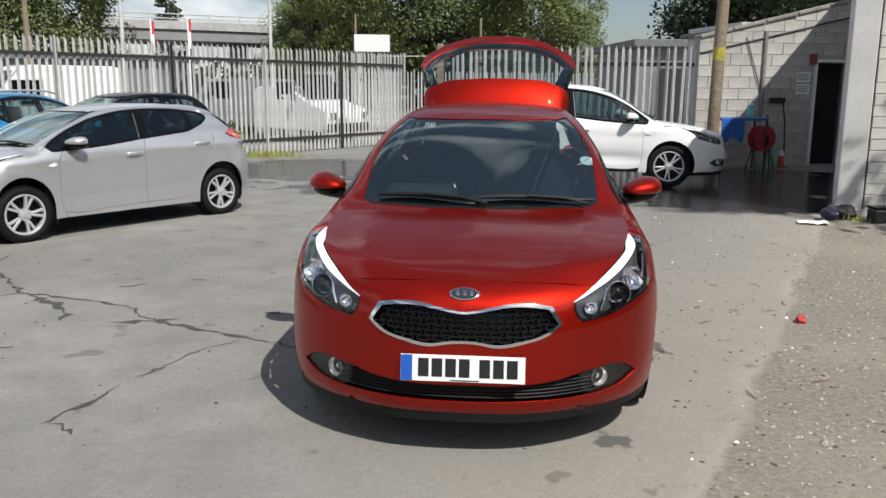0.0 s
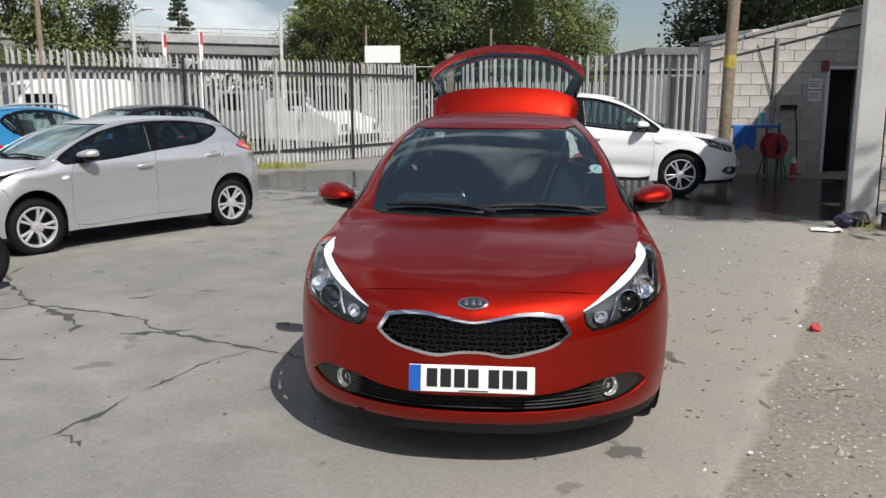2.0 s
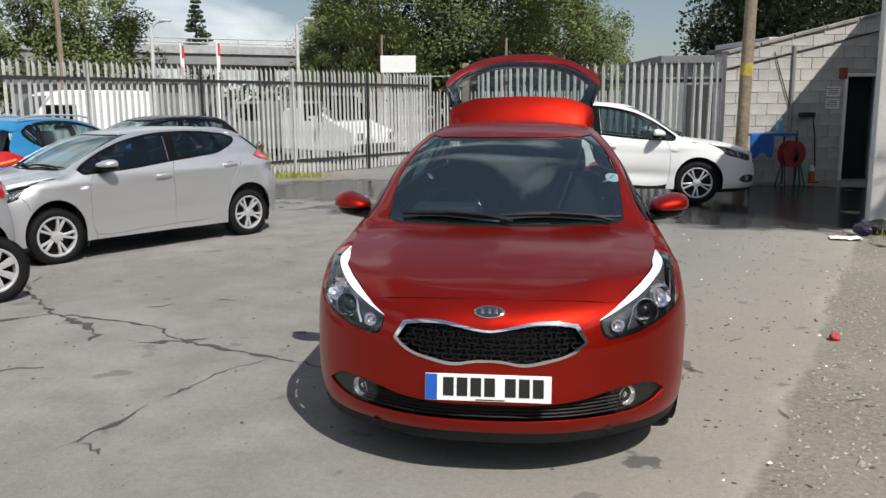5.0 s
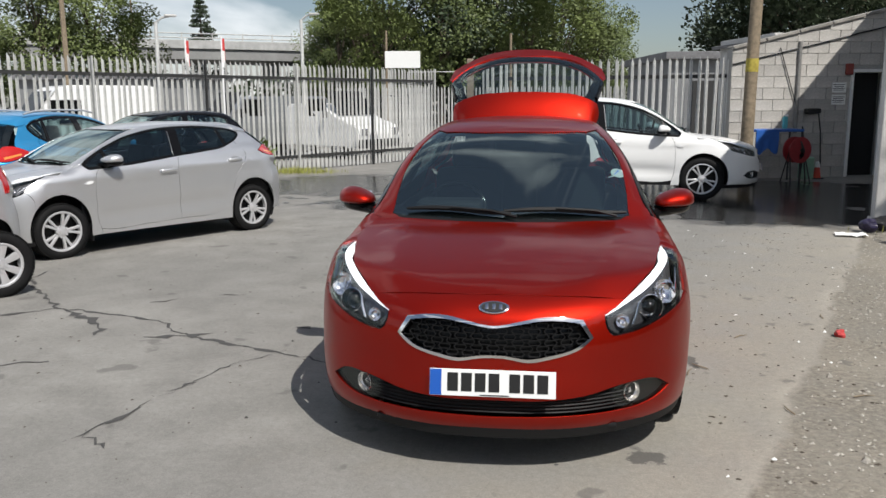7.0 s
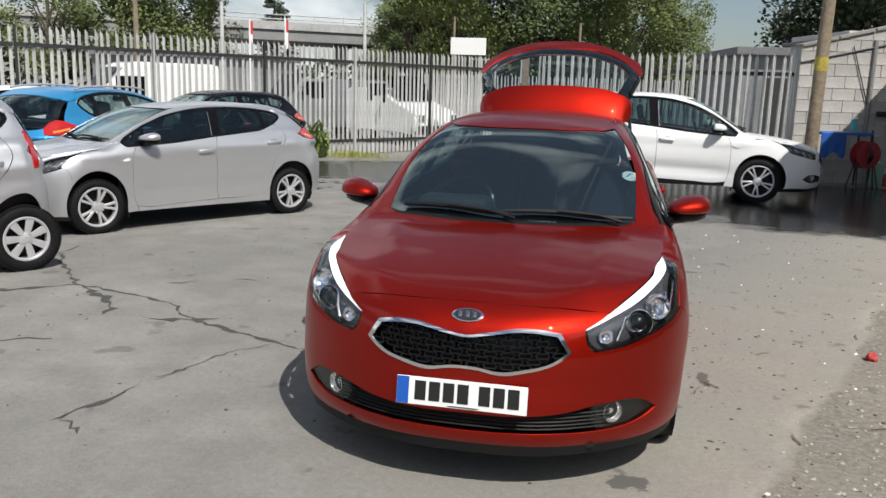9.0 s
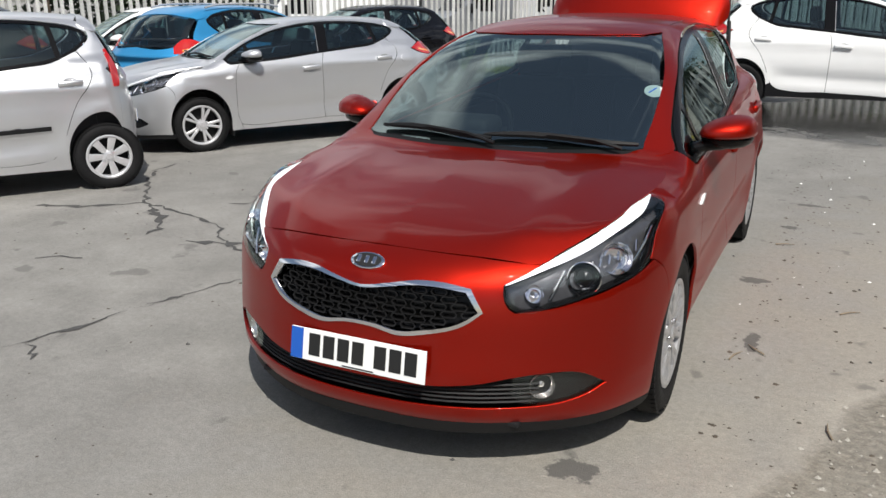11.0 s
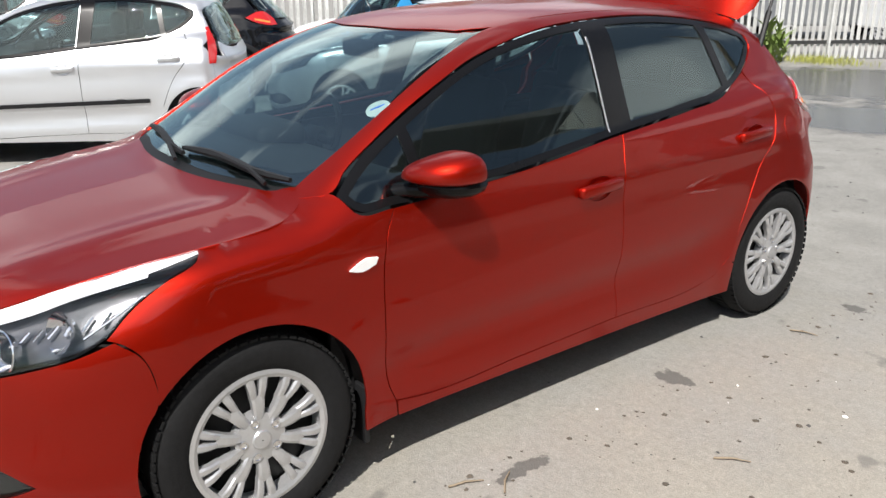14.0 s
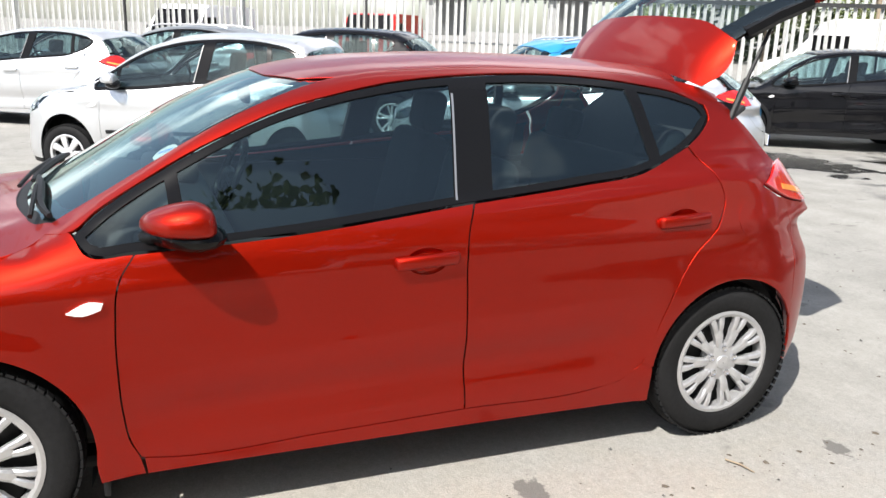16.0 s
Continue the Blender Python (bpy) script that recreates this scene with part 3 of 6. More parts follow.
def car(name, m, body, label, wheels="twin", warp=None, detail=0.06, hatch_open=0.0, plated=True, rails=False, cladding=False, roof_paint=None, tall_lamp=False, rubbing=False,
        glazing=None, group="parked cars", badge=True, dlo=None, wheel_r=0.318, rim_r=0.215, arches=True):
    """A five-door car at the pose m, its front towards -y."""
    glazing = glazing or TINT
    CAR["warp"], CAR["detail"] = warp, detail
    root = empty(name, m, label, "car", group)
    dlo = dlo or DLO
    clad = PLASTIC if cladding else body
    arch_r = 0.352
    fa, ra = (0.905, 0.315), (3.555, 0.315)
    # bonnet
    hl_top = [fan3(q) for q in HEADLAMP[2:7]]
    hood = [(0, 0.160), (0.25, 0.172), (0.365, 0.191), (0.46, 0.215), (0.545, 0.250)] + [(q[0] - 0.004, q[1] + 0.004) for q in hl_top] + [(0.768, 0.93), (0.766, 1.02), (0.745, 1.10), (0.70, 1.155), (0.64, 1.158), (0.566, 1.116), (0.448, 1.084), (0.242, 1.040), (0, 1.024)]
    sheet("bonnet", "top", mirror(hood), body, root)
    # front bumper, with its openings
    grille_half = [(0, 0.04, 0.655), (0.10, 0.05, 0.670), (0.19, 0.066, 0.686), (0.285, 0.084, 0.686), (0.365, 0.102, 0.673), (0.408, 0.10, 0.602), (0.355, 0.075, 0.562), (0.245, 0.04, 0.528),
                   (0.142, 0.024, 0.512), (0.055, 0.02, 0.526), (0, 0.019, 0.529)]
    intake_half = [(0, 0.01, 0.350), (0.22, 0.02, 0.350), (0.40, 0.09, 0.366), (0.51, 0.138, 0.387), (0.576, 0.186, 0.395), (0.674, 0.276, 0.388), (0.740, 0.356, 0.336), (0.685, 0.288, 0.300),
                   (0.60, 0.209, 0.280), (0.53, 0.155, 0.277), (0.285, 0.034, 0.278), (0, 0.01, 0.275)]
    arch_pts = [(fa[0] + arch_r * math.cos(radians(a)), fa[1] + arch_r * math.sin(radians(a))) for a in (144, 152, 160, 170, 180, 190, 197)]
    seam = [side3(0.549, 0.7095), side3(0.60, 0.665), side3(0.622, 0.60)]
    fb = [(q[0], q[1] - 0.003, q[2] - 0.0035) for q in (top3(*h) for h in hood[:5])] + [(0.523, 0.219, 0.7215), (0.457, 0.155, 0.685), (0.458, 0.148, 0.66), (0.474, 0.146, 0.617), (0.497, 0.155, 0.598),
          (0.61, 0.24, 0.611), (0.683, 0.318, 0.632), (0.745, 0.408, 0.657), (0.782, 0.483, 0.677)] + seam + [side3(*q) for q in arch_pts] + [(0.80, 0.56, 0.215), (0.62, 0.27, 0.208), (0.35, 0.1, 0.206), (0, 0.04, 0.205)]
    full = lambda half: mirror([p for p in half])
    g_full, i_full = full(grille_half), full(intake_half)
    sheet("front_bumper", "fan", full(fb), body, root, [g_full, i_full])
    chin = bmesh.new()
    us = np.linspace(-0.98, 0.98, 41)
    for z0, z1, d0, d1 in ((0.222, 0.170, 0.008, 0.020), (0.170, 0.166, 0.020, 0.16)):
        q0, q1 = on_hull("fan", np.stack([us, np.full(41, 0.225)], 1)), on_hull("fan", np.stack([us, np.full(41, 0.225)], 1))
        n0 = hull_normal(q0) * (1, 1, 0)
        va = [chin.verts.new((*(q0[k] - d0 * n0[k])[:2], z0)) for k in range(41)]
        vb = [chin.verts.new((*(q1[k] - d1 * n0[k])[:2], z1)) for k in range(41)]
        for k in range(40):
            chin.faces.new((va[k], va[k + 1], vb[k + 1], vb[k]))
    loose("chin", chin, COWL, root)
    # grille: backing, mesh bars and chrome surround
    back_g = sheet("grille", "fan", g_full, GLOSSBLACK, root, off=-0.045, flange=0)[0]
    back_i = sheet("lower_intake", "fan", i_full, PLASTIC, root, off=-0.05, flange=0)[0]
    shrink = lambda ring, k, kz: [(p[0] * k, p[1], 0.600 + (p[2] - 0.600) * kz) for p in ring]
    sheet("grille_surround", "fan", [(p[0] * 1.006, p[1], 0.600 + (p[2] - 0.600) * 1.02) for p in g_full], CHROME, root, [shrink(g_full, 0.965, 0.86)], off=0.006, flange=0.03, label="chrome grille surround")
    inside_g = [fan2(p) for p in shrink(g_full, 0.95, 0.86)]
    cell = bmesh.new()
    rows = 8
    for r in range(rows):
        for c in range(-9, 10):
            u = (c + (0.5 if r % 2 else 0)) * 0.056
            z = 0.518 + r * 0.0238
            if within(np.array([[u, z]]), inside_g)[0]:
                q = on_hull("fan", np.array([[u, z]]))
                nq = hull_normal(q)[0]
                q = Vector(q[0] - 0.026 * nq)
                t = Vector((0, 0, 1)).cross(Vector(nq)).normalized()
                hexa = [(-0.026, 0), (-0.019, 0.0105), (0.019, 0.0105), (0.026, 0), (0.019, -0.0105), (-0.019, -0.0105)]
                outer_v = [cell.verts.new(q + t * (a * 1.10) + Vector((0, 0, b * 1.18)) + Vector(nq) * 0.012) for a, b in hexa]
                inner_v = [cell.verts.new(q + t * (a * 0.93) + Vector((0, 0, b * 0.84)) + Vector(nq) * 0.012) for a, b in hexa]
                deep_v = [cell.verts.new(q + t * (a * 0.86) + Vector((0, 0, b * 0.70)) - Vector(nq) * 0.012) for a, b in hexa]
                for k in range(6):
                    j = (k + 1) % 6
                    cell.faces.new((outer_v[k], outer_v[j], inner_v[j], inner_v[k]))
                    cell.faces.new((inner_v[k], inner_v[j], deep_v[j], deep_v[k]))
    loose("honeycomb", cell, COWL, back_g, smooth=False)
    slat = bmesh.new()
    for k in range(5):
        z = 0.286 + k * 0.016
        us = np.linspace(-0.50, 0.50, 25)
        q = on_hull("fan", np.stack([us, np.full(25, z)], 1))
        q = q - 0.024 * hull_normal(q)
        rod_bm([tuple(v) for v in q], 0.0045, 5, slat)
    for k in range(-12, 13):
        u = k * 0.040
        q = on_hull("fan", np.array([[u, 0.28], [u + 0.01, 0.352]]))
        q = q - 0.03 * hull_normal(q)
        rod_bm([tuple(v) for v in q], 0.0035, 4, slat)
    loose("intake_mesh", slat, COWL, back_i, smooth=False)
    # fog lamps in their dark housings
    fog = [(0.498, 0.13, 0.355), (0.512, 0.139, 0.387), (0.576, 0.186, 0.395), (0.674, 0.276, 0.388), (0.740, 0.356, 0.336), (0.685, 0.288, 0.300), (0.60, 0.209, 0.280), (0.548, 0.167, 0.279),
           (0.505, 0.135, 0.315)]
    for ob in sheet("fog_lamp_housing", "fan", fog, PLASTIC, root, off=-0.030, flange=0, both=True):
        pass
    for s in (-1, 1):
        q = on_hull("fan", np.array([fan2((0.585, 0.193, 0.345))]))
        nq = hull_normal(q)
        b = lathe_bm([(0.010, 0.044), (0.012, 0.043), (-0.004, 0.040), (-0.014, 0.030), (-0.019, 0.013), (-0.006, 0.011), (-0.002, 0.001)], 20)
        turn = Vector((1, 0, 0)).rotation_difference(Vector(nq[0])).to_matrix().to_4x4()
        bmesh.ops.transform(b, matrix=Matrix.Translation(q[0] - 0.022 * nq[0]) @ turn, verts=b.verts)
        if s < 0:
            bmesh.ops.scale(b, vec=(-1, 1, 1), verts=b.verts)
            bmesh.ops.reverse_faces(b, faces=b.faces)
        loose("fog_lamp", b, FOGBOWL, root)
    sheet("fog_lamp_lens", "fan", fog, LENS, root, off=-0.010, flange=0, both=True)
    # headlamps
    shell = sheet("headlamp", "fan", HEADLAMP, LAMPBOWL, root, off=-0.055, flange=0, both=True, label="clear headlamp with white light guide")
    mid = lambda a, b, t: tuple(a[i] + (b[i] - a[i]) * t for i in range(3))
    guide = HEADLAMP[:7] + [(0.764, 0.74, 0.864), (0.750, 0.60, 0.838), (0.724, 0.50, 0.811), (0.683, 0.410, 0.780), (0.634, 0.332, 0.755), (0.577, 0.257, 0.731), (0.516, 0.200, 0.705), (0.464, 0.157, 0.684)]
    sheet("headlamp_rim", "fan", HEADLAMP, GLOSSBLACK, root, [[(0.66 + (p[0] - 0.66) * 0.965, 0.42 + (p[1] - 0.42) * 0.965, 0.735 + (p[2] - 0.735) * 0.93) for p in HEADLAMP]], off=-0.012, flange=0.03, both=True)
    for k, ob in enumerate(sheet("light_guide", "fan", guide, DAYLIGHT if body is RED else LAMPWHITE, root, off=-0.004, flange=0.02, both=True)):
        ob.parent = shell[k]
    for k, ob in enumerate(shell):
        s = 1 if k == 0 else -1
        for at, rad, nm, mt, prof in (((0.672, 0.335, 0.697), 0.056, "reflector", REFLECTOR, ((0.014, 1.0), (0.016, 0.94), (-0.004, 0.80), (-0.018, 0.60))),
                                      ((0.672, 0.335, 0.697), 0.050, "projector_lens", GLOSSBLACK, ((-0.012, 0.70), (0.004, 0.62), (0.014, 0.42), (0.018, 0.04))),
                                      ((0.742, 0.455, 0.748), 0.054, "reflector", REFLECTOR, ((0.010, 1.0), (-0.006, 0.80), (-0.020, 0.45), (-0.022, 0.05))),
                                      ((0.550, 0.205, 0.655), 0.030, "indicator_bowl", REFLECTOR, ((0.006, 1.0), (-0.008, 0.80), (-0.018, 0.40), (-0.020, 0.05)))):
            q = on_hull("fan", np.array([fan2(at)]))
            nq = Vector(hull_normal(q)[0])
            aim = (nq + Vector((0, -1.5, 0))).normalized()
            b = lathe_bm([(a, r * rad) for a, r in prof], 24)
            turn = Vector((1, 0, 0)).rotation_difference(aim).to_matrix().to_4x4()
            bmesh.ops.transform(b, matrix=Matrix.Translation(Vector(q[0]) - 0.036 * nq) @ turn, verts=b.verts)
            if s < 0:
                bmesh.ops.scale(b, vec=(-1, 1, 1), verts=b.verts)
                bmesh.ops.reverse_faces(b, faces=b.faces)
            loose(nm, b, mt, ob)
        b = bmesh.new()
        for at0, at1, w0 in (((0.592, 0.222, 0.632), (0.612, 0.30, 0.722), 0.0055), ((0.765, 0.52, 0.725), (0.788, 0.66, 0.812), 0.004)):
            q = on_hull("fan", np.array([fan2(at0), fan2(mid(at0, at1, 0.5)), fan2(at1)]))
            q = q - 0.022 * hull_normal(q)
            rod_bm([tuple(v) for v in q], w0, 6, b)
        for t in (0.62, 0.68, 0.74, 0.80, 0.86, 0.92):
            q = on_hull("fan", np.array([fan2((0.53 + 0.26 * t, 0.18 + 0.45 * t * t, 0.645 + 0.12 * t)), fan2((0.54 + 0.25 * t, 0.20 + 0.45 * t * t, 0.672 + 0.125 * t))]))
            q = q - 0.040 * hull_normal(q)
            rod_bm([tuple(v) for v in q], 0.004, 6, b)
        if s < 0:
            bmesh.ops.scale(b, vec=(-1, 1, 1), verts=b.verts)
            bmesh.ops.reverse_faces(b, faces=b.faces)
        loose("chrome_trim", b, REFLECTOR, ob)
    sheet("headlamp_lens", "fan", HEADLAMP, LENS, root, off=0.001, flange=0.01, both=True)
    # front wings
    arc_f = circle(fa, arch_r, -14, 143, 22)
    hl_low = [fan3(q) for q in HEADLAMP[7:11]]
    hl_tip = fan3(HEADLAMP[6])
    door_edge = [(1.400, 0.905), (1.357, 0.84), (1.336, 0.70), (1.334, 0.55), (1.340, 0.42), (1.354, 0.33), (1.380, 0.272)]
    wing = ([(0.6245, 0.60), (0.6025, 0.667), (0.5515, 0.711)] + [(q[1] + 0.004, q[2] - 0.003) for q in reversed(hl_low)] + [(hl_tip[1] + 0.006, hl_tip[2] + 0.004), (0.94, 0.907), (1.03, 0.926), (1.12, 0.950),
            (1.20, 0.968), (1.232, 0.958), (1.262, 0.914)] + [(q[0] - 0.005, q[1]) for q in door_edge] + [(1.388, 0.210), (1.262, 0.205)] + arc_f[1:])
    sheet("front_wing", "side", wing, body, root, both=True, sharp=60)
    # doors
    d1 = [(1.81, 0.928), (2.468, 0.996), (2.436, 0.90), (2.430, 0.70), (2.436, 0.45), (2.442, 0.275), (1.95, 0.262), (1.46, 0.258)] + list(reversed(door_edge))
    d2 = [(2.475, 0.996), (2.90, 1.037), (3.17, 1.069), (3.395, 1.150), (3.470, 1.05), (3.492, 0.97), (3.45, 0.89), (3.34, 0.765), (3.222, 0.55), (3.150, 0.37), (3.07, 0.305), (2.95, 0.283), (2.448, 0.275), (2.442, 0.45), (2.436, 0.70), (2.442, 0.90)]
    door_f = sheet("front_door", "side", d1, body, root, both=True)
    door_r = sheet("rear_door", "side", d2, body, root, both=True)
    for doors, y, z in ((door_f, 2.285, 0.833), (door_r, 3.295, 0.908)):
        for k, ob in enumerate(doors):
            s = 1 if k == 0 else -1
            q = on_hull("side", np.array([[y, z]]))[0]
            b = box_bm((0.034, 0.225, 0.044), (q[0] + 0.030, y, z), 0.015, segs=3)
            for v in b.verts:
                t = (v.co.y - y) / 0.107
                v.co.x -= 0.020 * t * t
                v.co.z += 0.005 * t - (0.006 if v.co.z < z else 0) * (1 - t * t)
            box_bm((0.03, 0.03, 0.02), (q[0] + 0.010, y + 0.088, z + 0.004), 0.004, b)
            box_bm((0.03, 0.03, 0.02), (q[0] + 0.010, y - 0.085, z - 0.003), 0.004, b)
            cup = lathe_bm([(0.002, 0.048), (-0.001, 0.046), (-0.006, 0.03), (-0.008, 0.001)], 20)
            bmesh.ops.scale(cup, vec=(1, 1.5, 0.95), verts=cup.verts)
            bmesh.ops.translate(cup, vec=(q[0] + 0.003, y, z - 0.004), verts=cup.verts)
            for bb in (b, cup):
                if s < 0:
                    bmesh.ops.scale(bb, vec=(-1, 1, 1), verts=bb.verts)
                    bmesh.ops.reverse_faces(bb, faces=bb.faces)
            loose("door_handle", b, body, ob)
            loose("handle_cup", cup, body, ob)
    if rubbing:
        strip = [(1.40, 0.500), (3.08, 0.540), (3.08, 0.575), (1.40, 0.535)]
        sheet("rubbing_strip", "side", strip, PLASTIC, root, off=0.012, flange=0.014, both=True)
    # sills
    sill = [(1.395, 0.208), (1.388, 0.266), (1.46, 0.253), (1.95, 0.257), (2.445, 0.270), (2.95, 0.278), (3.07, 0.300), (3.150, 0.361), (3.173, 0.357), (3.2025, 0.341), (3.2035, 0.30), (3.207, 0.20), (2.4, 0.205)]
    sheet("sill", "side", sill, clad, root, both=True, flange=0.05, sharp=25)
    sheet("sill_end", "side", [(3.10, 0.30), (3.10, 0.40), (3.16, 0.42), (3.199, 0.365), (3.200, 0.31)], clad, root, off=-0.005, flange=0, both=True)
    # rear quarter
    arc_r = circle(ra, arch_r, 26, 175, 20)
    q_seam = [(3.775, 0.962), (3.845, 0.87), (3.868, 0.76), (3.868, 0.62), (3.872, 0.475)]
    quarter = [(3.155, 0.365), (3.228, 0.55), (3.346, 0.765), (3.456, 0.885), (3.499, 0.97), (3.477, 1.05), (3.405, 1.155), (3.49, 1.210), (3.535, 1.262), (3.525, 1.305), (3.60, 1.315), (3.70, 1.235),
               (3.78, 1.145), (3.825, 1.085), (3.75, 1.046), (3.688, 1.010)] + q_seam + arc_r[1:] + [(3.175, 0.361)]
    sheet("rear_quarter", "side", quarter, body, root, both=True, sharp=60)
    if badge:
        flap = circle((3.625, 0.895), 0.076, 0, 360, 28)
        sheet("fuel_flap", "side", flap, body, root, off=0.0015, flange=0.004)
    # cant rail: from the foot of the windscreen post along the roof edge
    rail = ([(0.735, 1.13, 0.965), side3(1.235, 0.966)] + [side3(y, z) for y, z in ((1.295, 1.012), (1.42, 1.088), (1.55, 1.161), (1.70, 1.231), (1.87, 1.298), (2.05, 1.343), (2.24, 1.380), (2.60, 1.410), (2.92, 1.410), (3.23, 1.380),
            (3.42, 1.344), (3.512, 1.306))] + [(0.59, 3.60, 1.30), (0.54, 3.62, 1.345), (0.525, 3.45, 1.40), (0.515, 3.2, 1.43), (0.51, 2.9, 1.45), (0.505, 2.6, 1.448), (0.505, 2.3, 1.43), (0.510, 2.06, 1.40),
            (0.540, 1.90, 1.34), (0.59, 1.65, 1.225), (0.655, 1.35, 1.08), (0.70, 1.17, 0.985)])
    sheet("cant_rail", "arc", rail, body, root, both=True)
    roof_half = [(0, 1.875, 1.42), (0.25, 1.888, 1.42), (0.45, 1.955, 1.40), (0.503, 2.06, 1.40), (0.498, 2.3, 1.43), (0.498, 2.6, 1.448), (0.503, 2.9, 1.45), (0.508, 3.2, 1.43), (0.515, 3.44, 1.40), (0.40, 3.47, 1.42), (0, 3.49, 1.43)]
    sheet("roof", "arc", full(roof_half), roof_paint or body, root, flange=0.003)
    if rails:
        for s in (-1, 1):
            pts2 = [place((s * (0.53 - 0.02 * abs(t - 0.5)), 1.95 + 1.5 * t, 1.435 + 0.045 * math.sin(math.pi * t) ** 0.4)) for t in np.linspace(0, 1, 9)]
            part("roof_rail", rod_bm(pts2, 0.014, 8), ALLOY, root, smooth=True)
    # windscreen with its dark edge
    ws = [(0, 0.962), (0.45, 0.966), (0.66, 0.985), (0.695, 1.010), (0.648, 1.12), (0.585, 1.25), (0.530, 1.372), (0.495, 1.402), (0.25, 1.428), (0, 1.433)]
    ws_full = mirror(ws)
    pane = [(p[0] * 0.945, 1.205 + (p[1] - 1.205) * 0.86) for p in ws_full]
    sheet("windscreen", "front", ws_full, SCREEN, root, off=-0.004, flange=0)
    sheet("windscreen_edge", "front", ws_full, GLOSSBLACK, root, [pane], off=-0.009, flange=0.02)
    # cowl and wipers
    cowl = [(0, 1.01), (0.45, 1.07), (0.58, 1.112), (0.64, 1.152), (0.66, 1.20), (0.45, 1.13), (0, 1.080)]
    sheet("cowl", "top", mirror(cowl), COWL, root, off=-0.006, flange=0.02)
    for x0, x1 in ((-0.55, 0.02), (-0.02, 0.62)):
        zs = 0.972
        qs = on_hull("front", np.array([[x0 + (x1 - x0) * t, zs + 0.012 * math.sin(math.pi * min(t * 1.3, 1)) + 0.010 * (1 - t)] for t in np.linspace(0, 1, 8)]))
        qs = qs + 0.016 * hull_normal(qs)
        b = rod_bm([tuple(v) for v in qs], [0.008, 0.012, 0.014, 0.014, 0.014, 0.013, 0.012, 0.008], 6)
        arm0 = on_hull("front", np.array([[x1 - 0.05 if x1 > 0.3 else x1 + 0.03, 0.962]]))[0]
        rod_bm([tuple(arm0 + np.array([0, -0.03, 0.012])), tuple((arm0 + qs[4]) / 2 + np.array([0, -0.02, 0.02])), tuple(qs[3] + np.array([0, -0.012, 0.008]))], 0.008, 6, b)
        loose("wiper", b, COWL, root)
    # side windows in one dark frame
    def cut(ring, y0, y1, lean0=0.0, lean1=0.0):
        """The part of the window outline between two lines, drawn in from its edge."""
        c = np.array([np.mean([p[0] for p in ring]), 1.16])
        out = []
        dense = rounded(ring, 0.03)
        for i, p in enumerate(dense):
            q = np.array(p)
            t = np.array(dense[(i + 1) % len(dense)]) - np.array(dense[i - 1])
            nn = np.array([-t[1], t[0]]) / max(np.linalg.norm(t), 1e-9)
            if nn @ (c - q) < 0:
                nn = -nn
            q = q + nn * 0.022
            out.append((q[0], q[1]))
        out = clip_line(out, lambda p: p[0] - (y0 + lean0 * (p[1] - 1.0)))
        out = clip_line(out, lambda p: (y1 + lean1 * (p[1] - 1.0)) - p[0])
        clean = []
        for p in out:
            if not clean or math.dist(p, clean[-1]) > 0.010:
                clean.append(p)
        return clean if math.dist(clean[0], clean[-1]) > 0.010 else clean[:-1]
    panes = [cut(dlo, 1.27, 1.505, 0, -0.10), cut(dlo, 1.545, 2.405, -0.10, 0.12), cut(dlo, 2.545, 3.235, 0.12, -0.20), cut(dlo, 3.285, 3.60, -0.20, 0)]
    sheet("window_frame", "side", dlo, GLOSSBLACK, root, panes, off=0.000, flange=0.02, both=True, sharp=60)
    for ring, nm in zip(panes, ("quarter_window", "front_window", "rear_window", "rear_quarter_window")):
        sheet(nm, "side", ring, glazing, root, off=-0.004, flange=0, both=True)
    strip = [(2.408 + 0.12 * (z - 1.0), z) for z in (1.01, 1.2, 1.345)] + [(2.415 + 0.12 * (z - 1.0), z) for z in (1.345, 1.2, 1.01)]
    sheet("window_channel", "side", strip, CHANNEL, root, off=0.001, flange=0.005, both=True)
    # side repeaters
    if badge:
        for ob in sheet("side_repeater", "side", [(1.208, 0.758), (1.25, 0.748), (1.298, 0.762), (1.306, 0.782), (1.27, 0.788), (1.235, 0.775)], LAMPWHITE, root, off=0.010, flange=0.012, both=True):
            pass
    # door mirrors
    for s in (-1, 1):
        b = bmesh.new()
        bmesh.ops.create_uvsphere(b, u_segments=28, v_segments=18, radius=1.0)
        power = lambda c, e: math.copysign(abs(c) ** e, c)
        for v in b.verts:
            x, y, z = power(v.co.x, 0.75), power(v.co.y, 0.8), power(v.co.z, 0.75)
            taper = 1 - 0.28 * max(0.0, -x) + 0.05 * x
            back_flat = 0.50 if y > 0 else 1.0
            v.co = (0.918 + 0.113 * x, 1.545 + 0.122 * y * back_flat + 0.030 * x, 1.002 + 0.072 * z * taper * (1.0 if z > 0 else 0.42) * (1 - 0.22 * max(0.0, -y)) + 0.006 * x)
        foot = rod_bm([(0.775, 1.42, 0.935), (0.82, 1.46, 0.948), (0.90, 1.52, 0.958)], [0.030, 0.024, 0.030], 10)
        lower = bmesh.new()
        bmesh.ops.create_uvsphere(lower, u_segments=16, v_segments=8, radius=1.0)
        for v in lower.verts:
            v.co = (0.912 + 0.106 * v.co.x, 1.552 + 0.092 * v.co.y + 0.03 * v.co.x, 0.974 + 0.046 * v.co.z)
        pane_m = box_bm((0.155, 0.006, 0.080), (0.920, 1.592, 1.006), 0.002)
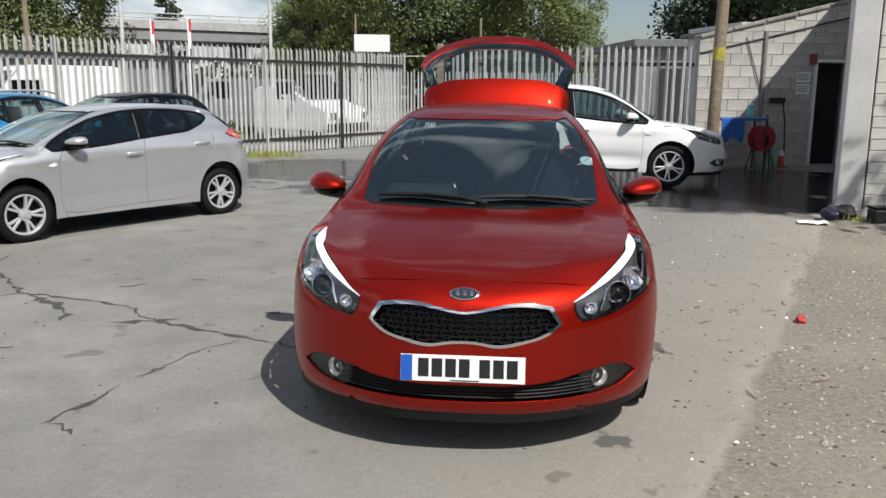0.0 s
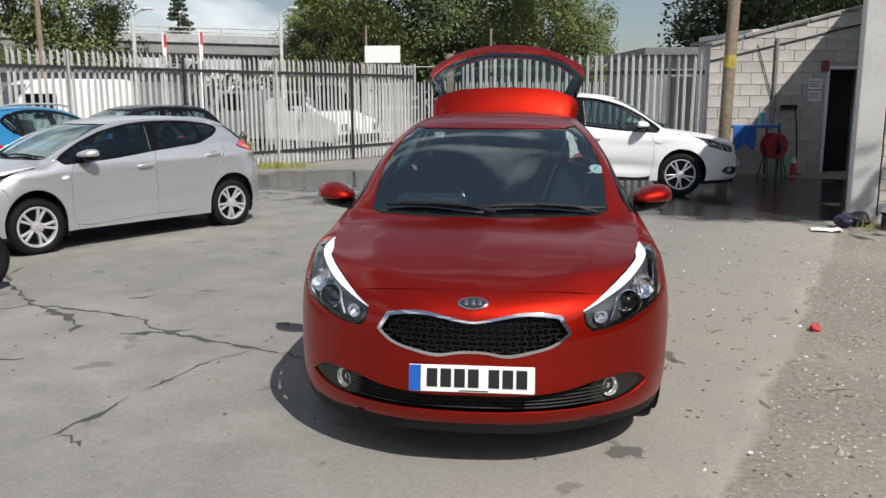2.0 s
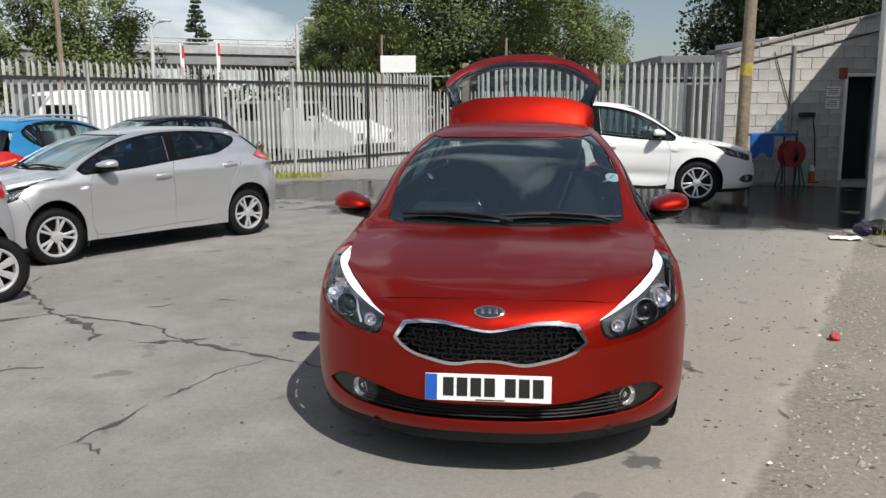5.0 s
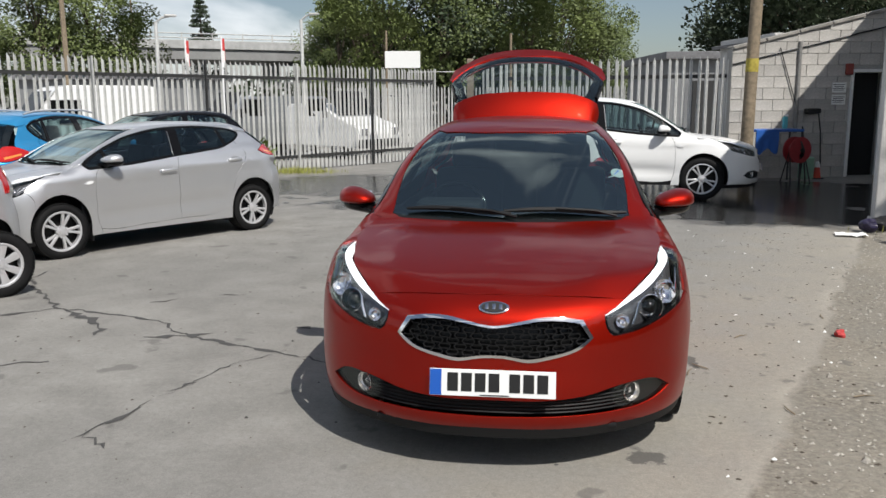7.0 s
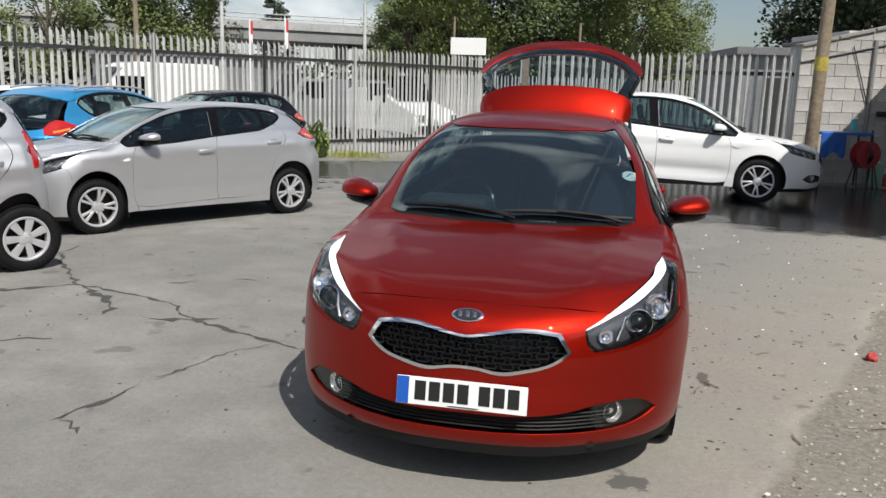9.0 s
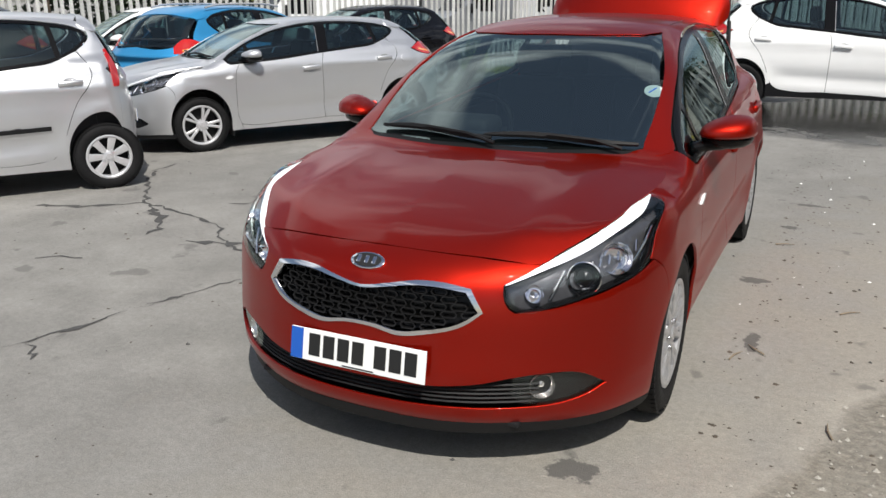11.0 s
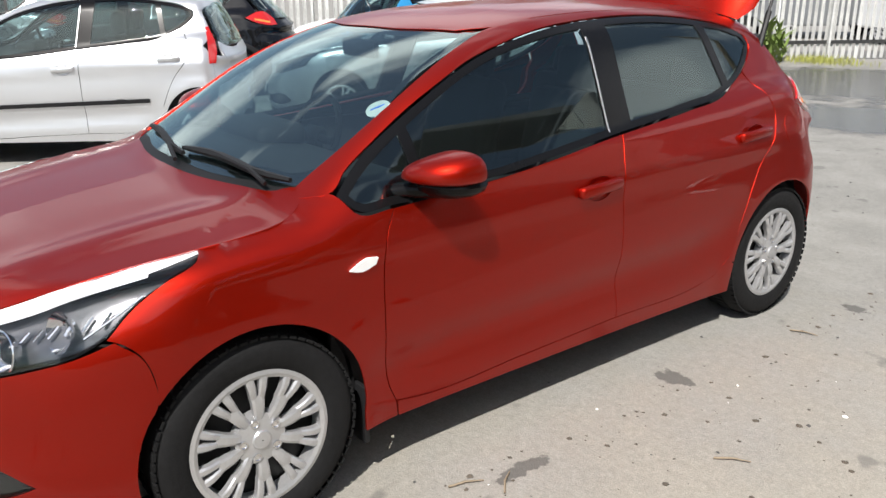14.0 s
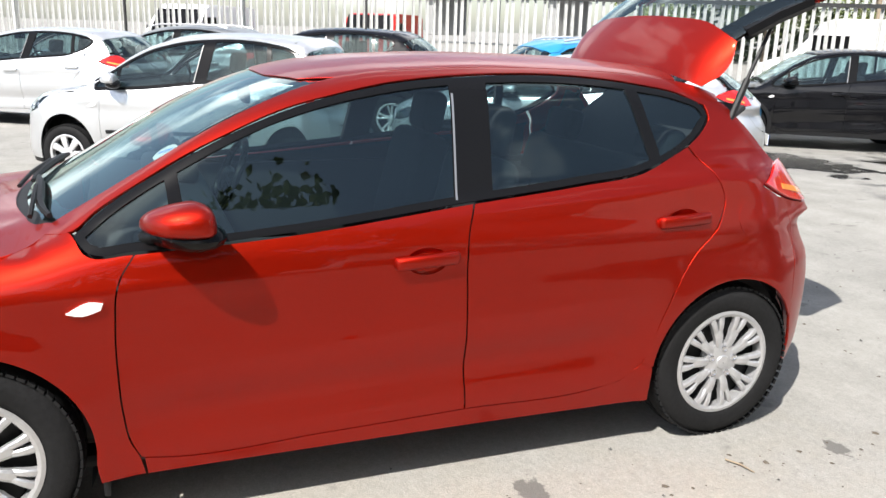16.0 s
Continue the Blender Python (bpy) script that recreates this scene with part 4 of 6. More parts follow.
        for bb, nm, mt in ((b, "mirror_cap", body), (foot, "mirror_foot", GLOSSBLACK), (lower, "mirror_base", GLOSSBLACK), (pane_m, "mirror_glass", CHROME)):
            if s < 0:
                bmesh.ops.scale(bb, vec=(-1, 1, 1), verts=bb.verts)
                bmesh.ops.reverse_faces(bb, faces=bb.faces)
            loose(nm, bb, mt, root)
    # rear bumper
    arch_b = [side3(ra[0] + arch_r * math.cos(radians(a)) + 0.003, ra[1] + arch_r * math.sin(radians(a))) for a in (24, 12, 0, -10)]
    rb = [(0, 4.2, 0.655), (0.42, 4.2, 0.650), (0.50, 4.12, 0.70), (0.53, 4.06, 0.85), (0.56, 4.07, 0.915), (0.713, 3.97, 0.918)] + [side3(y + 0.004, z) for y, z in q_seam] + arch_b + [(0.6, 4.1, 0.25), (0, 4.25, 0.24)]
    sheet("rear_bumper", "rfan", full(rb), body, root)
    low_rb = [(0, 4.25, 0.36), (0.40, 4.2, 0.36), (0.46, 4.16, 0.30), (0.44, 4.16, 0.245), (0, 4.25, 0.235)]
    sheet("rear_valance", "rfan", full(low_rb), PLASTIC, root, off=0.006)
    if tall_lamp:
        lamp = [(0.70, 3.83, 1.16), (0.745, 3.80, 1.16), (0.79, 3.79, 1.02), (0.835, 3.80, 0.86), (0.80, 3.93, 0.86), (0.74, 3.95, 1.00)]
    else:
        lamp = [(0.62, 3.95, 1.080), (0.668, 3.846, 1.083), (0.72, 3.77, 1.055), (0.779, 3.70, 1.016), (0.775, 3.80, 0.972), (0.713, 3.97, 0.924), (0.60, 4.07, 0.922), (0.57, 4.06, 1.0)]
    sheet("tail_lamp", "rfan", lamp, REDLENS, root, off=0.007, flange=0.03, both=True, label="red tail lamp")
    if not tall_lamp:
        sheet("tail_lamp_band", "rfan", [(0.65, 3.98, 0.965), (0.735, 3.80, 1.005), (0.752, 3.81, 0.985), (0.67, 3.99, 0.943)], AMBER, root, off=0.0095, flange=0.01, both=True)
    # tailgate
    hinge = Vector((0, 3.50, 1.425))
    gate = new("tailgate")
    gate.parent = root
    hp = place(hinge)
    gate.matrix_basis = Matrix.Translation(hp) @ pose(0, 0, 0, hatch_open, 0, 0) @ Matrix.Translation(-hp)
    # spoiler, glass, lower panel
    sp = [(0, 3.50, 1.43), (0.40, 3.48, 1.42), (0.555, 3.455, 1.385), (0.595, 3.52, 1.335), (0.600, 3.57, 1.315), (0.585, 3.655, 1.305), (0.44, 3.715, 1.34), (0.20, 3.735, 1.355), (0, 3.74, 1.36)]
    spo = sheet("spoiler", "arc", full(sp), body, gate, off=0.008, flange=0.04)
    bw = [(0, 1.380), (0.20, 1.380), (0.40, 1.378), (0.50, 1.372), (0.550, 1.32), (0.605, 1.18), (0.645, 1.05), (0.60, 1.02), (0.35, 1.005), (0, 1.000)]
    bw_full = mirror(bw)
    sheet("tailgate_glass", "back", bw_full, REARGLASS, gate, off=0.002, flange=0)
    sheet("tailgate_glass_edge", "back", bw_full, GLOSSBLACK, gate, [[(p[0] * 0.89, 1.180 + (p[1] - 1.180) * 0.86) for p in bw_full]], off=-0.004, flange=0.03)
    tg = [(0, 0.995), (0.58, 1.010), (0.645, 1.04), (0.665, 1.00), (0.65, 0.93), (0.62, 0.85), (0.57, 0.70), (0.44, 0.66), (0, 0.665)]
    sheet("tailgate_panel", "back", mirror(tg), body, gate, off=0.004, flange=0.05)
    sheet("tailgate_lining", "back", mirror([(p[0] * 0.97, p[1] + 0.004) for p in tg]), SHADED_INNERRED if body is RED else body, gate, off=-0.06, flange=0)
    sheet("tailgate_trim", "back", mirror([(p[0] * 0.74, 0.82 + (p[1] - 0.82) * 0.62) for p in tg]), CABIN, gate, off=-0.068, flange=0.01)
    if hatch_open:
        sheet("spoiler_lining", "arc", full([(p[0] * 0.96, p[1] + 0.01, p[2]) for p in sp]), CABIN, gate, off=-0.03, flange=0)
        b = rod_bm([(0.565, 3.70, 1.26), (0.595, 3.80, 1.16), (0.625, 3.89, 1.05)], 0.028, 6)
        loose("tailgate_post", b, GLOSSBLACK, gate, both=True)
        b = rod_bm([(0.585, 3.72, 1.38), (0.555, 3.86, 1.64)], 0.008, 8)
        rod_bm([(0.615, 3.60, 1.14), (0.585, 3.73, 1.40)], 0.014, 8, b)
        loose("gas_strut", b, PLASTIC, root, both=True)
    frame_in = [(0.665, 3.99, 1.06), (0.672, 4.03, 0.90), (0.66, 4.06, 0.78), (0.60, 4.1, 0.655), (0.45, 4.2, 0.625), (0.45, 4.2, 0.70), (0.53, 4.15, 0.75), (0.55, 4.1, 0.90), (0.56, 4.0, 1.06)]
    sheet("boot_frame", "rfan", frame_in, body, root, off=-0.014, flange=0.05, both=True)
    sheet("boot_sill", "rfan", full([(0, 4.2, 0.72), (0.46, 4.2, 0.71), (0.46, 4.2, 0.62), (0, 4.2, 0.62)]), PLASTIC, root, off=-0.016, flange=0.06)
    # light-blocking sheet added behind the door shuts, and trim inside the rear pillars
    if detail < 0.04:
        sheet("gap_light_blocker", "side", [(1.37, 0.30), (1.35, 0.70), (1.42, 0.90), (2.47, 0.985), (3.17, 1.055), (3.42, 1.10), (3.45, 0.92), (3.20, 0.55), (3.10, 0.34), (2.45, 0.28)], COWL, root, off=-0.014, flange=0, both=True)
    sheet("pillar_trim", "side", [(3.50, 1.06), (3.56, 1.24), (3.56, 1.30), (3.62, 1.28), (3.76, 1.13), (3.70, 1.02)], CABIN, root, off=-0.045, flange=0, both=True)
    # cabin
    lining = [(p2[0] * 0.98, p2[1], p2[2]) for p2 in roof_half]
    sheet("headlining", "arc", full(lining), CABIN, root, off=-0.030, flange=0)
    loose("parcel_shelf", box_bm((1.02, 0.46, 0.025), (0, 3.62, 1.15 if hatch_open else 1.06), 0.008, rot=(36 if hatch_open else 4, 0, 0)), CABIN, root)
    tub = box_bm((1.46, 2.75, 0.05), (0, 2.55, 0.30), 0.01)
    for s in (-1, 1):
        box_bm((0.03, 2.3, 0.60), (s * 0.745, 2.35, 0.61), 0.01, tub)
        box_bm((0.30, 0.70, 0.42), (s * 0.60, 3.55, 0.67), 0.05, tub)
    box_bm((1.02, 0.04, 0.42), (0, 3.96, 0.47), 0.01, tub)
    loose("cabin_tub", tub, CABIN, root)
    loose("engine_bay", box_bm((1.15, 0.72, 0.30), (0, 0.72, 0.46), 0.05), DARKMETAL, root)
    loose("bulkhead", box_bm((1.40, 0.05, 0.65), (0, 1.27, 0.58), 0.02), CABIN, root)
    loose("floor_pan", box_bm((1.50, 3.30, 0.05), (0, 2.25, 0.225), 0.02), PLASTIC, root)
    loose("mud_flap", box_bm((0.16, 0.02, 0.20), (0.755, 1.275, 0.245), 0.006), PLASTIC, root, both=True)
    loose("undertray", box_bm((1.04, 0.62, 0.02), (0, 0.46, 0.205), 0.005), PLASTIC, root)
    loose("radiator", box_bm((1.04, 0.04, 0.50), (0, 0.30, 0.46), 0.01), PLASTIC, root)
    dash = box_bm((1.40, 0.46, 0.20), (0, 1.50, 0.865), 0.06, segs=3)
    for v in dash.verts:
        v.co.z -= 0.06 * max(0, (v.co.y - 1.5)) / 0.2
    box_bm((0.40, 0.22, 0.10), (-0.36, 1.56, 0.955), 0.04, dash, segs=3)
    loose("dashboard", dash, CABIN, root)
    sw = bmesh.new()
    ring = []
    for k in range(29):
        a = 2 * math.pi * k / 28
        ring.append(Matrix.Translation((-0.36, 1.80, 0.90)) @ Matrix.Rotation(radians(-25), 4, "X") @ Vector((0.185 * math.cos(a), 0, 0.185 * math.sin(a))))
    rod_bm(ring, 0.016, 8, sw)
    box_bm((0.16, 0.05, 0.12), (-0.36, 1.795, 0.895), 0.03, sw, (-25, 0, 0))
    box_bm((0.34, 0.025, 0.035), (-0.36, 1.795, 0.905), 0.01, sw, (-25, 0, 0))
    loose("steering_wheel", sw, GLOSSBLACK, root)
    for x in (-0.36, 0.36):
        b = box_bm((0.50, 0.52, 0.16), (x, 2.28, 0.48), 0.05, segs=3)
        box_bm((0.48, 0.15, 0.62), (x, 2.62, 0.80), 0.06, b, (-14, 0, 0), 3)
        box_bm((0.26, 0.10, 0.19), (x, 2.72, 1.19), 0.04, b, (-10, 0, 0), 3)
        loose("front_seat", b, SEATCLOTH, root)
    b = box_bm((1.28, 0.48, 0.16), (0, 3.05, 0.50), 0.05, segs=3)
    box_bm((1.28, 0.14, 0.56), (0, 3.38, 0.78), 0.05, b, (-16, 0, 0), 3)
    for x in (-0.4, 0.4):
        box_bm((0.26, 0.09, 0.15), (x, 3.47, 1.12), 0.035, b, (-12, 0, 0), 3)
    loose("rear_seat", b, SEATCLOTH, root)
    b = box_bm((0.24, 0.025, 0.07), (0, 1.83, 1.30), 0.012)
    loose("inner_mirror", b, GLOSSBLACK, root)
    # wheel housings
    for c in (fa, ra):
        for s in (-1, 1):
            b = bmesh.new()
            n2 = 20
            r1 = [b.verts.new((0.785, c[0] + 0.362 * math.cos(math.pi * (k / n2) * 1.3 - 0.47), c[1] + 0.362 * math.sin(math.pi * (k / n2) * 1.3 - 0.47))) for k in range(n2 + 1)]
            r2 = [b.verts.new((0.55, v.co.y, v.co.z)) for v in r1]
            for k in range(n2):
                b.faces.new((r1[k], r2[k], r2[k + 1], r1[k + 1]))
            b.faces.new(r2[::-1])
            if s < 0:
                bmesh.ops.scale(b, vec=(-1, 1, 1), verts=b.verts)
            loose("wheel_housing", b, PLASTIC, root, smooth=False)
    if cladding and arches:
        for c in (fa, ra):
            ring = circle(c, arch_r - 0.003, -14, 194, 26) + list(reversed(circle(c, arch_r + 0.055, -14, 194, 26)))
            sheet("arch_trim", "side", ring, PLASTIC, root, off=0.008, flange=0.02, both=True, sharp=60)
    for s in (-1, 1):
        for c in (fa, ra):
            at = place((s * (0.765 if c is fa else 0.747), c[0], c[1]))
            at.z = wheel_r - 0.006
            wheel(root, at, wheels, wheel_r, rim_r, side=s)
    # plates and badge
    if plated:
        q = on_hull("front", np.array([[0.0, 0.425]]))[0]
        plate(root, Matrix.Translation(place(q + np.array([0, -0.012, 0]))) @ pose(0, 0, 0, -10, 0, 0))
        plate(root, Matrix.Translation(place(on_hull("back", np.array([[0.0, 0.55]]))[0] + np.array([0, 0.012, 0]))) @ pose(0, 0, 0, 0, 0, 180))
    if badge:
        q = on_hull("front", np.array([[0.0, 0.722]]))
        nq = Vector(hull_normal(q)[0])
        turn = nq.to_track_quat("X", "Z").to_matrix().to_4x4()
        for nm, mt, sc, lift in (("badge_rim", CHROME, 1.0, 0.006), ("badge_face", INK, 0.84, 0.0085)):
            b = lathe_bm([(-0.004, 1.0), (lift * 0.6, 1.0), (lift, 0.93), (lift, 0.001)], 32)
            for v in b.verts:
                v.co.y *= 0.064 * sc
                v.co.z *= 0.032 * sc
            bmesh.ops.transform(b, matrix=Matrix.Translation(Vector(q[0])) @ turn, verts=b.verts)
            loose(nm, b, mt, root)
        b = bmesh.new()
        for dx in (-0.030, 0.0, 0.028):
            box_bm((0.003, 0.014, 0.028), (0.0095, dx, 0), 0.001, b)
        bmesh.ops.transform(b, matrix=Matrix.Translation(Vector(q[0])) @ turn, verts=b.verts)
        loose("badge_bars", b, CHROME, root)
    CAR["warp"] = None
    return root


def proportions(length, wheelbase, overhang, width, height, lift=0.0, belt=1.0):
    """A mapping of the standard hull onto another car's main sizes."""
    ys, yt = [-1.0, 0.0, 0.905, 3.555, 4.31, 6.0], [-1.0 - 0.0, 0.0, overhang, overhang + wheelbase, length, length + 1.7]
    zs, zt = [-1.0, 0.0, 0.315, 1.0, 1.466, 2.5], [-1.0, 0.0, 0.315 + lift, 1.0 * belt + lift * 0.5, height, height + 1.0]

    def warp(v, n):
        out, nn = v.copy(), n.copy()
        out[:, 0] = v[:, 0] * width / 1.78
        out[:, 1] = np.interp(v[:, 1], ys, yt)
        out[:, 2] = curve(v[:, 2], zs, zt)
        sy = (np.interp(v[:, 1] + 0.01, ys, yt) - np.interp(v[:, 1] - 0.01, ys, yt)) / 0.02
        sz = (curve(v[:, 2] + 0.01, zs, zt) - curve(v[:, 2] - 0.01, zs, zt)) / 0.02
        nn[:, 0] /= width / 1.78
        nn[:, 1] /= np.maximum(sy, 0.2)
        nn[:, 2] /= np.maximum(sz, 0.2)
        return out, nn
    return warp


# ---------- ground ----------


def ground_material():
    m = bpy.data.materials.new("worn_yard_concrete")
    m.use_nodes = True
    t = m.node_tree
    b = t.nodes["Principled BSDF"]
    co = t.nodes.new("ShaderNodeTexCoord")

    def noise_tex(scale, detail=6, rough=0.6):
        n = t.nodes.new("ShaderNodeTexNoise")
        n.inputs["Scale"].default_value, n.inputs["Detail"].default_value, n.inputs["Roughness"].default_value = scale, detail, rough
        t.links.new(co.outputs["Object"], n.inputs["Vector"])
        return n.outputs["Fac"]

    def math_node(op, a, c, clamp=False):
        n = t.nodes.new("ShaderNodeMath")
        n.operation, n.use_clamp = op, clamp
        for i, v in enumerate((a, c)):
            if isinstance(v, (int, float)):
                n.inputs[i].default_value = v
            else:
                t.links.new(v, n.inputs[i])
        return n.outputs[0]

    def remap(v, lo, hi, a=0.0, z=1.0):
        n = t.nodes.new("ShaderNodeMapRange")
        for k, w in zip(("From Min", "From Max", "To Min", "To Max"), (lo, hi, a, z)):
            n.inputs[k].default_value = w
        t.links.new(v, n.inputs["Value"])
        return n.outputs["Result"]

    def mix(fac, a, c, mode="MIX"):
        n = t.nodes.new("ShaderNodeMix")
        n.data_type, n.blend_type = "RGBA", mode
        for i, v in ((0, fac), (6, a), (7, c)):
            if isinstance(v, tuple):
                n.inputs[i].default_value = (*v, 1)
            elif isinstance(v, (int, float)):
                n.inputs[i].default_value = v
            else:
                t.links.new(v, n.inputs[i])
        return n.outputs[2]

    sep = t.nodes.new("ShaderNodeSeparateXYZ")
    t.links.new(co.outputs["Object"], sep.inputs[0])
    x, y = sep.outputs["X"], sep.outputs["Y"]

    def spot(cx, cy, rx, ry, wobble, fac, edge=0.12):
        """A patch with a ragged edge round a place."""
        dx = math_node("DIVIDE", math_node("SUBTRACT", x, cx), rx)
        dy = math_node("DIVIDE", math_node("SUBTRACT", y, cy), ry)
        r = math_node("SQRT", math_node("ADD", math_node("MULTIPLY", dx, dx), math_node("MULTIPLY", dy, dy)), 0)
        r = math_node("ADD", r, math_node("MULTIPLY", math_node("SUBTRACT", fac, 0.5), wobble))
        return remap(r, 1.0, 1.0 - edge)

    broad, middle, fine, grit = noise_tex(0.35, 5), noise_tex(2.2, 7), noise_tex(28.0, 4, 0.7), noise_tex(160.0, 3, 0.7)
    edge_noise = noise_tex(1.3, 8, 0.65)
    col = mix(remap(broad, 0.35, 0.65), (0.225, 0.217, 0.202), (0.290, 0.279, 0.258))
    col = mix(remap(middle, 0.34, 0.66, 0, 0.75), col, (0.178, 0.171, 0.158))
    # rough gritty ground beside the kerbless edge
    side = math_node("SUBTRACT", math_node("MULTIPLY", math_node("SUBTRACT", x, 1.30), 0.926), math_node("MULTIPLY", math_node("SUBTRACT", y, 0.55), 0.377))
    lean = side
    side_line = math_node("ADD", side, math_node("MULTIPLY", math_node("SUBTRACT", edge_noise, 0.5), 0.40))
    side = remap(side_line, -0.02, 0.03)
    rough_col = mix(remap(fine, 0.35, 0.65), (0.165, 0.148, 0.122), (0.285, 0.260, 0.215))
    rough_col = mix(remap(middle, 0.42, 0.62, 0, 0.7), rough_col, (0.225, 0.210, 0.180))
    rough_col = mix(remap(noise_tex(0.9, 6, 0.6), 0.46, 0.62, 0, 0.55), rough_col, (0.300, 0.272, 0.222))
    # pale dust on the concrete towards the rough edge
    dusty = math_node("ADD", remap(lean, -2.2, 0.0), math_node("MULTIPLY", math_node("SUBTRACT", middle, 0.5), 1.6))
    col = mix(remap(dusty, 0.25, 1.0, 0, 0.75), col, (0.325, 0.298, 0.252))
    lip = math_node("MULTIPLY", remap(side_line, -0.16, -0.02), remap(edge_noise, 0.40, 0.60))
    col = mix(math_node("MULTIPLY", lip, 0.6), col, (0.39, 0.36, 0.31))
    col = mix(side, col, rough_col)
    col = mix(1.0, col, mix(remap(grit, 0.2, 0.8), (0.72, 0.72, 0.72), (1.25, 1.25, 1.24)), "MULTIPLY")
    col = mix(1.0, col, mix(remap(fine, 0.2, 0.8), (0.82, 0.82, 0.82), (1.15, 1.15, 1.145)), "MULTIPLY")
    col = mix(1.0, col, mix(remap(noise_tex(75.0, 3, 0.6), 0.3, 0.7), (0.91, 0.91, 0.91), (1.08, 1.08, 1.078)), "MULTIPLY")
    # dark drips and oil marks
    drips = remap(noise_tex(3.6, 3, 0.45), 0.665, 0.70)
    col = mix(math_node("MULTIPLY", drips, 0.55), col, (0.10, 0.095, 0.088))
    for cx, cy, rx, ry in ((0.66, 0.30, 0.085, 0.085), (1.00, 2.65, 0.085, 0.055), (1.09, 1.72, 0.035, 0.12), (1.10, 3.95, 0.08, 0.04), (1.18, 4.7, 0.13, 0.04)):
        col = mix(math_node("MULTIPLY", spot(cx, cy, rx, ry, 2.6, noise_tex(17.0, 5), 0.22), 0.85), col, (0.085, 0.08, 0.074))
    # wet ground by the fence and the wash bay, the bay's shade painted in too
    wet_shade = spot(-3.4, 13.9, 3.8, 3.0, 1.5, edge_noise, 0.18)
    wet_shade = math_node("MAXIMUM", wet_shade, spot(4.1, 10.5, 5.0, 3.3, 0.6, edge_noise, 0.12))
    wet_shade = math_node("MAXIMUM", wet_shade, spot(-6.2, 10.2, 2.0, 0.9, 2.4, noise_tex(2.2, 4), 0.12))
    wet_shade = math_node("MAXIMUM", wet_shade, spot(-1.8, 9.7, 1.9, 1.2, 1.6, edge_noise, 0.2))
    wet_shade = math_node("MULTIPLY", wet_shade, remap(noise_tex(0.9, 4), 0.26, 0.36))
    col = mix(math_node("MULTIPLY", wet_shade, 0.95), col, (0.012, 0.012, 0.0118))
    t.links.new(col, b.inputs["Base Color"])
    t.links.new(remap(wet_shade, 0, 1, 0.88, 0.2), b.inputs["Roughness"])
    t.links.new(remap(wet_shade, 0, 1, 0.5, 0.28), b.inputs["Specular IOR Level"])
    height = math_node("ADD", math_node("MULTIPLY", grit, 0.5), math_node("MULTIPLY", fine, math_node("ADD", 0.5, math_node("MULTIPLY", side, 1.2))))
    height = math_node("MULTIPLY", height, remap(wet_shade, 0, 1, 1.0, 0.06))
    bn = t.nodes.new("ShaderNodeBump")
    bn.inputs["Strength"].default_value, bn.inputs["Distance"].default_value = 0.55, 0.012
    t.links.new(height, bn.inputs["Height"])
    t.links.new(bn.outputs["Normal"], b.inputs["Normal"])
    return m


steps = [-700, -300, -120, -60] + [-36 + 0.75 * k for k in range(97)] + [60, 120, 300, 700]
n = len(steps)
ground = new("ground", mesh_of("ground", [(x, y, ground_z(x, y)) for y in steps for x in steps],
                               [(j * n + i, j * n + i + 1, (j + 1) * n + i + 1, (j + 1) * n + i) for j in range(n - 1) for i in range(n - 1)], ground_material(), True))
tagged(ground, "worn grey concrete yard with wetted patches, painted bay shade and gritty edge", "ground", kind="structure")

CRACK = shader("crack_filler", (0.062, 0.060, 0.057), 0.8, grain=0.3, scale=60)


def crack(points, width, seed):
    """A dark, ragged crack along a line on the ground."""
    rnd = random.Random(seed)
    bm = bmesh.new()
    pts = []
    for (a, b) in zip(points, points[1:]):
        n = max(2, int((Vector(b) - Vector(a)).length / 0.06))
        for k in range(n):
            t = k / n
            pts.append(Vector((a[0] + (b[0] - a[0]) * t + rnd.gauss(0, 0.016), a[1] + (b[1] - a[1]) * t + rnd.gauss(0, 0.016), 0.0025)))
    pts.append(Vector((*points[-1], 0.0025)))
    for p in pts:
        p.z += ground_z(p.x, p.y) + 0.00012 * seed
    last = None
    for i, p in enumerate(pts):
        way = pts[min(i + 1, len(pts) - 1)] - pts[max(i - 1, 0)]
        off = Vector((-way.y, way.x, 0)).normalized() * width * rnd.choice((0.2, 0.4, 0.7, 1.0, 1.6)) * (0.15 if i in (0, len(pts) - 1) else 1)
        now = (bm.verts.new(p + off), bm.verts.new(p - off * rnd.uniform(0.5, 1.2)))
        if last:
            bm.faces.new((last[0], last[1], now[1], now[0]))
        last = now
    return tagged(part("ground_crack", bm, CRACK), "dark ragged crack in the concrete yard", "crack", "cracks in the yard")


crack([(-0.75, 1.28), (-1.05, 1.42), (-1.26, 1.52), (-1.8, 1.74), (-2.2, 1.92), (-2.43, 2.07), (-2.55, 2.25), (-3.11, 2.44), (-3.6, 2.56), (-3.9, 2.9), (-4.22, 3.2)], 0.015, 1)
crack([(-3.6, 2.56), (-3.88, 2.28), (-4.3, 2.1)], 0.024, 2)
crack([(-2.08, 1.98), (-2.2, 1.92), (-2.38, 1.90), (-2.52, 1.86)], 0.042, 3)
crack([(-3.5, 2.5), (-3.15, 2.25), (-2.9, 2.02), (-2.88, 1.86)], 0.030, 4)
crack([(-1.45, 1.72), (-1.70, 1.31), (-1.80, 0.98), (-1.88, 0.78)], 0.0045, 5)
crack([(-1.77, 1.05), (-1.86, 0.86)], 0.026, 6)
crack([(-1.90, 0.58), (-1.95, 0.38)], 0.030, 8)
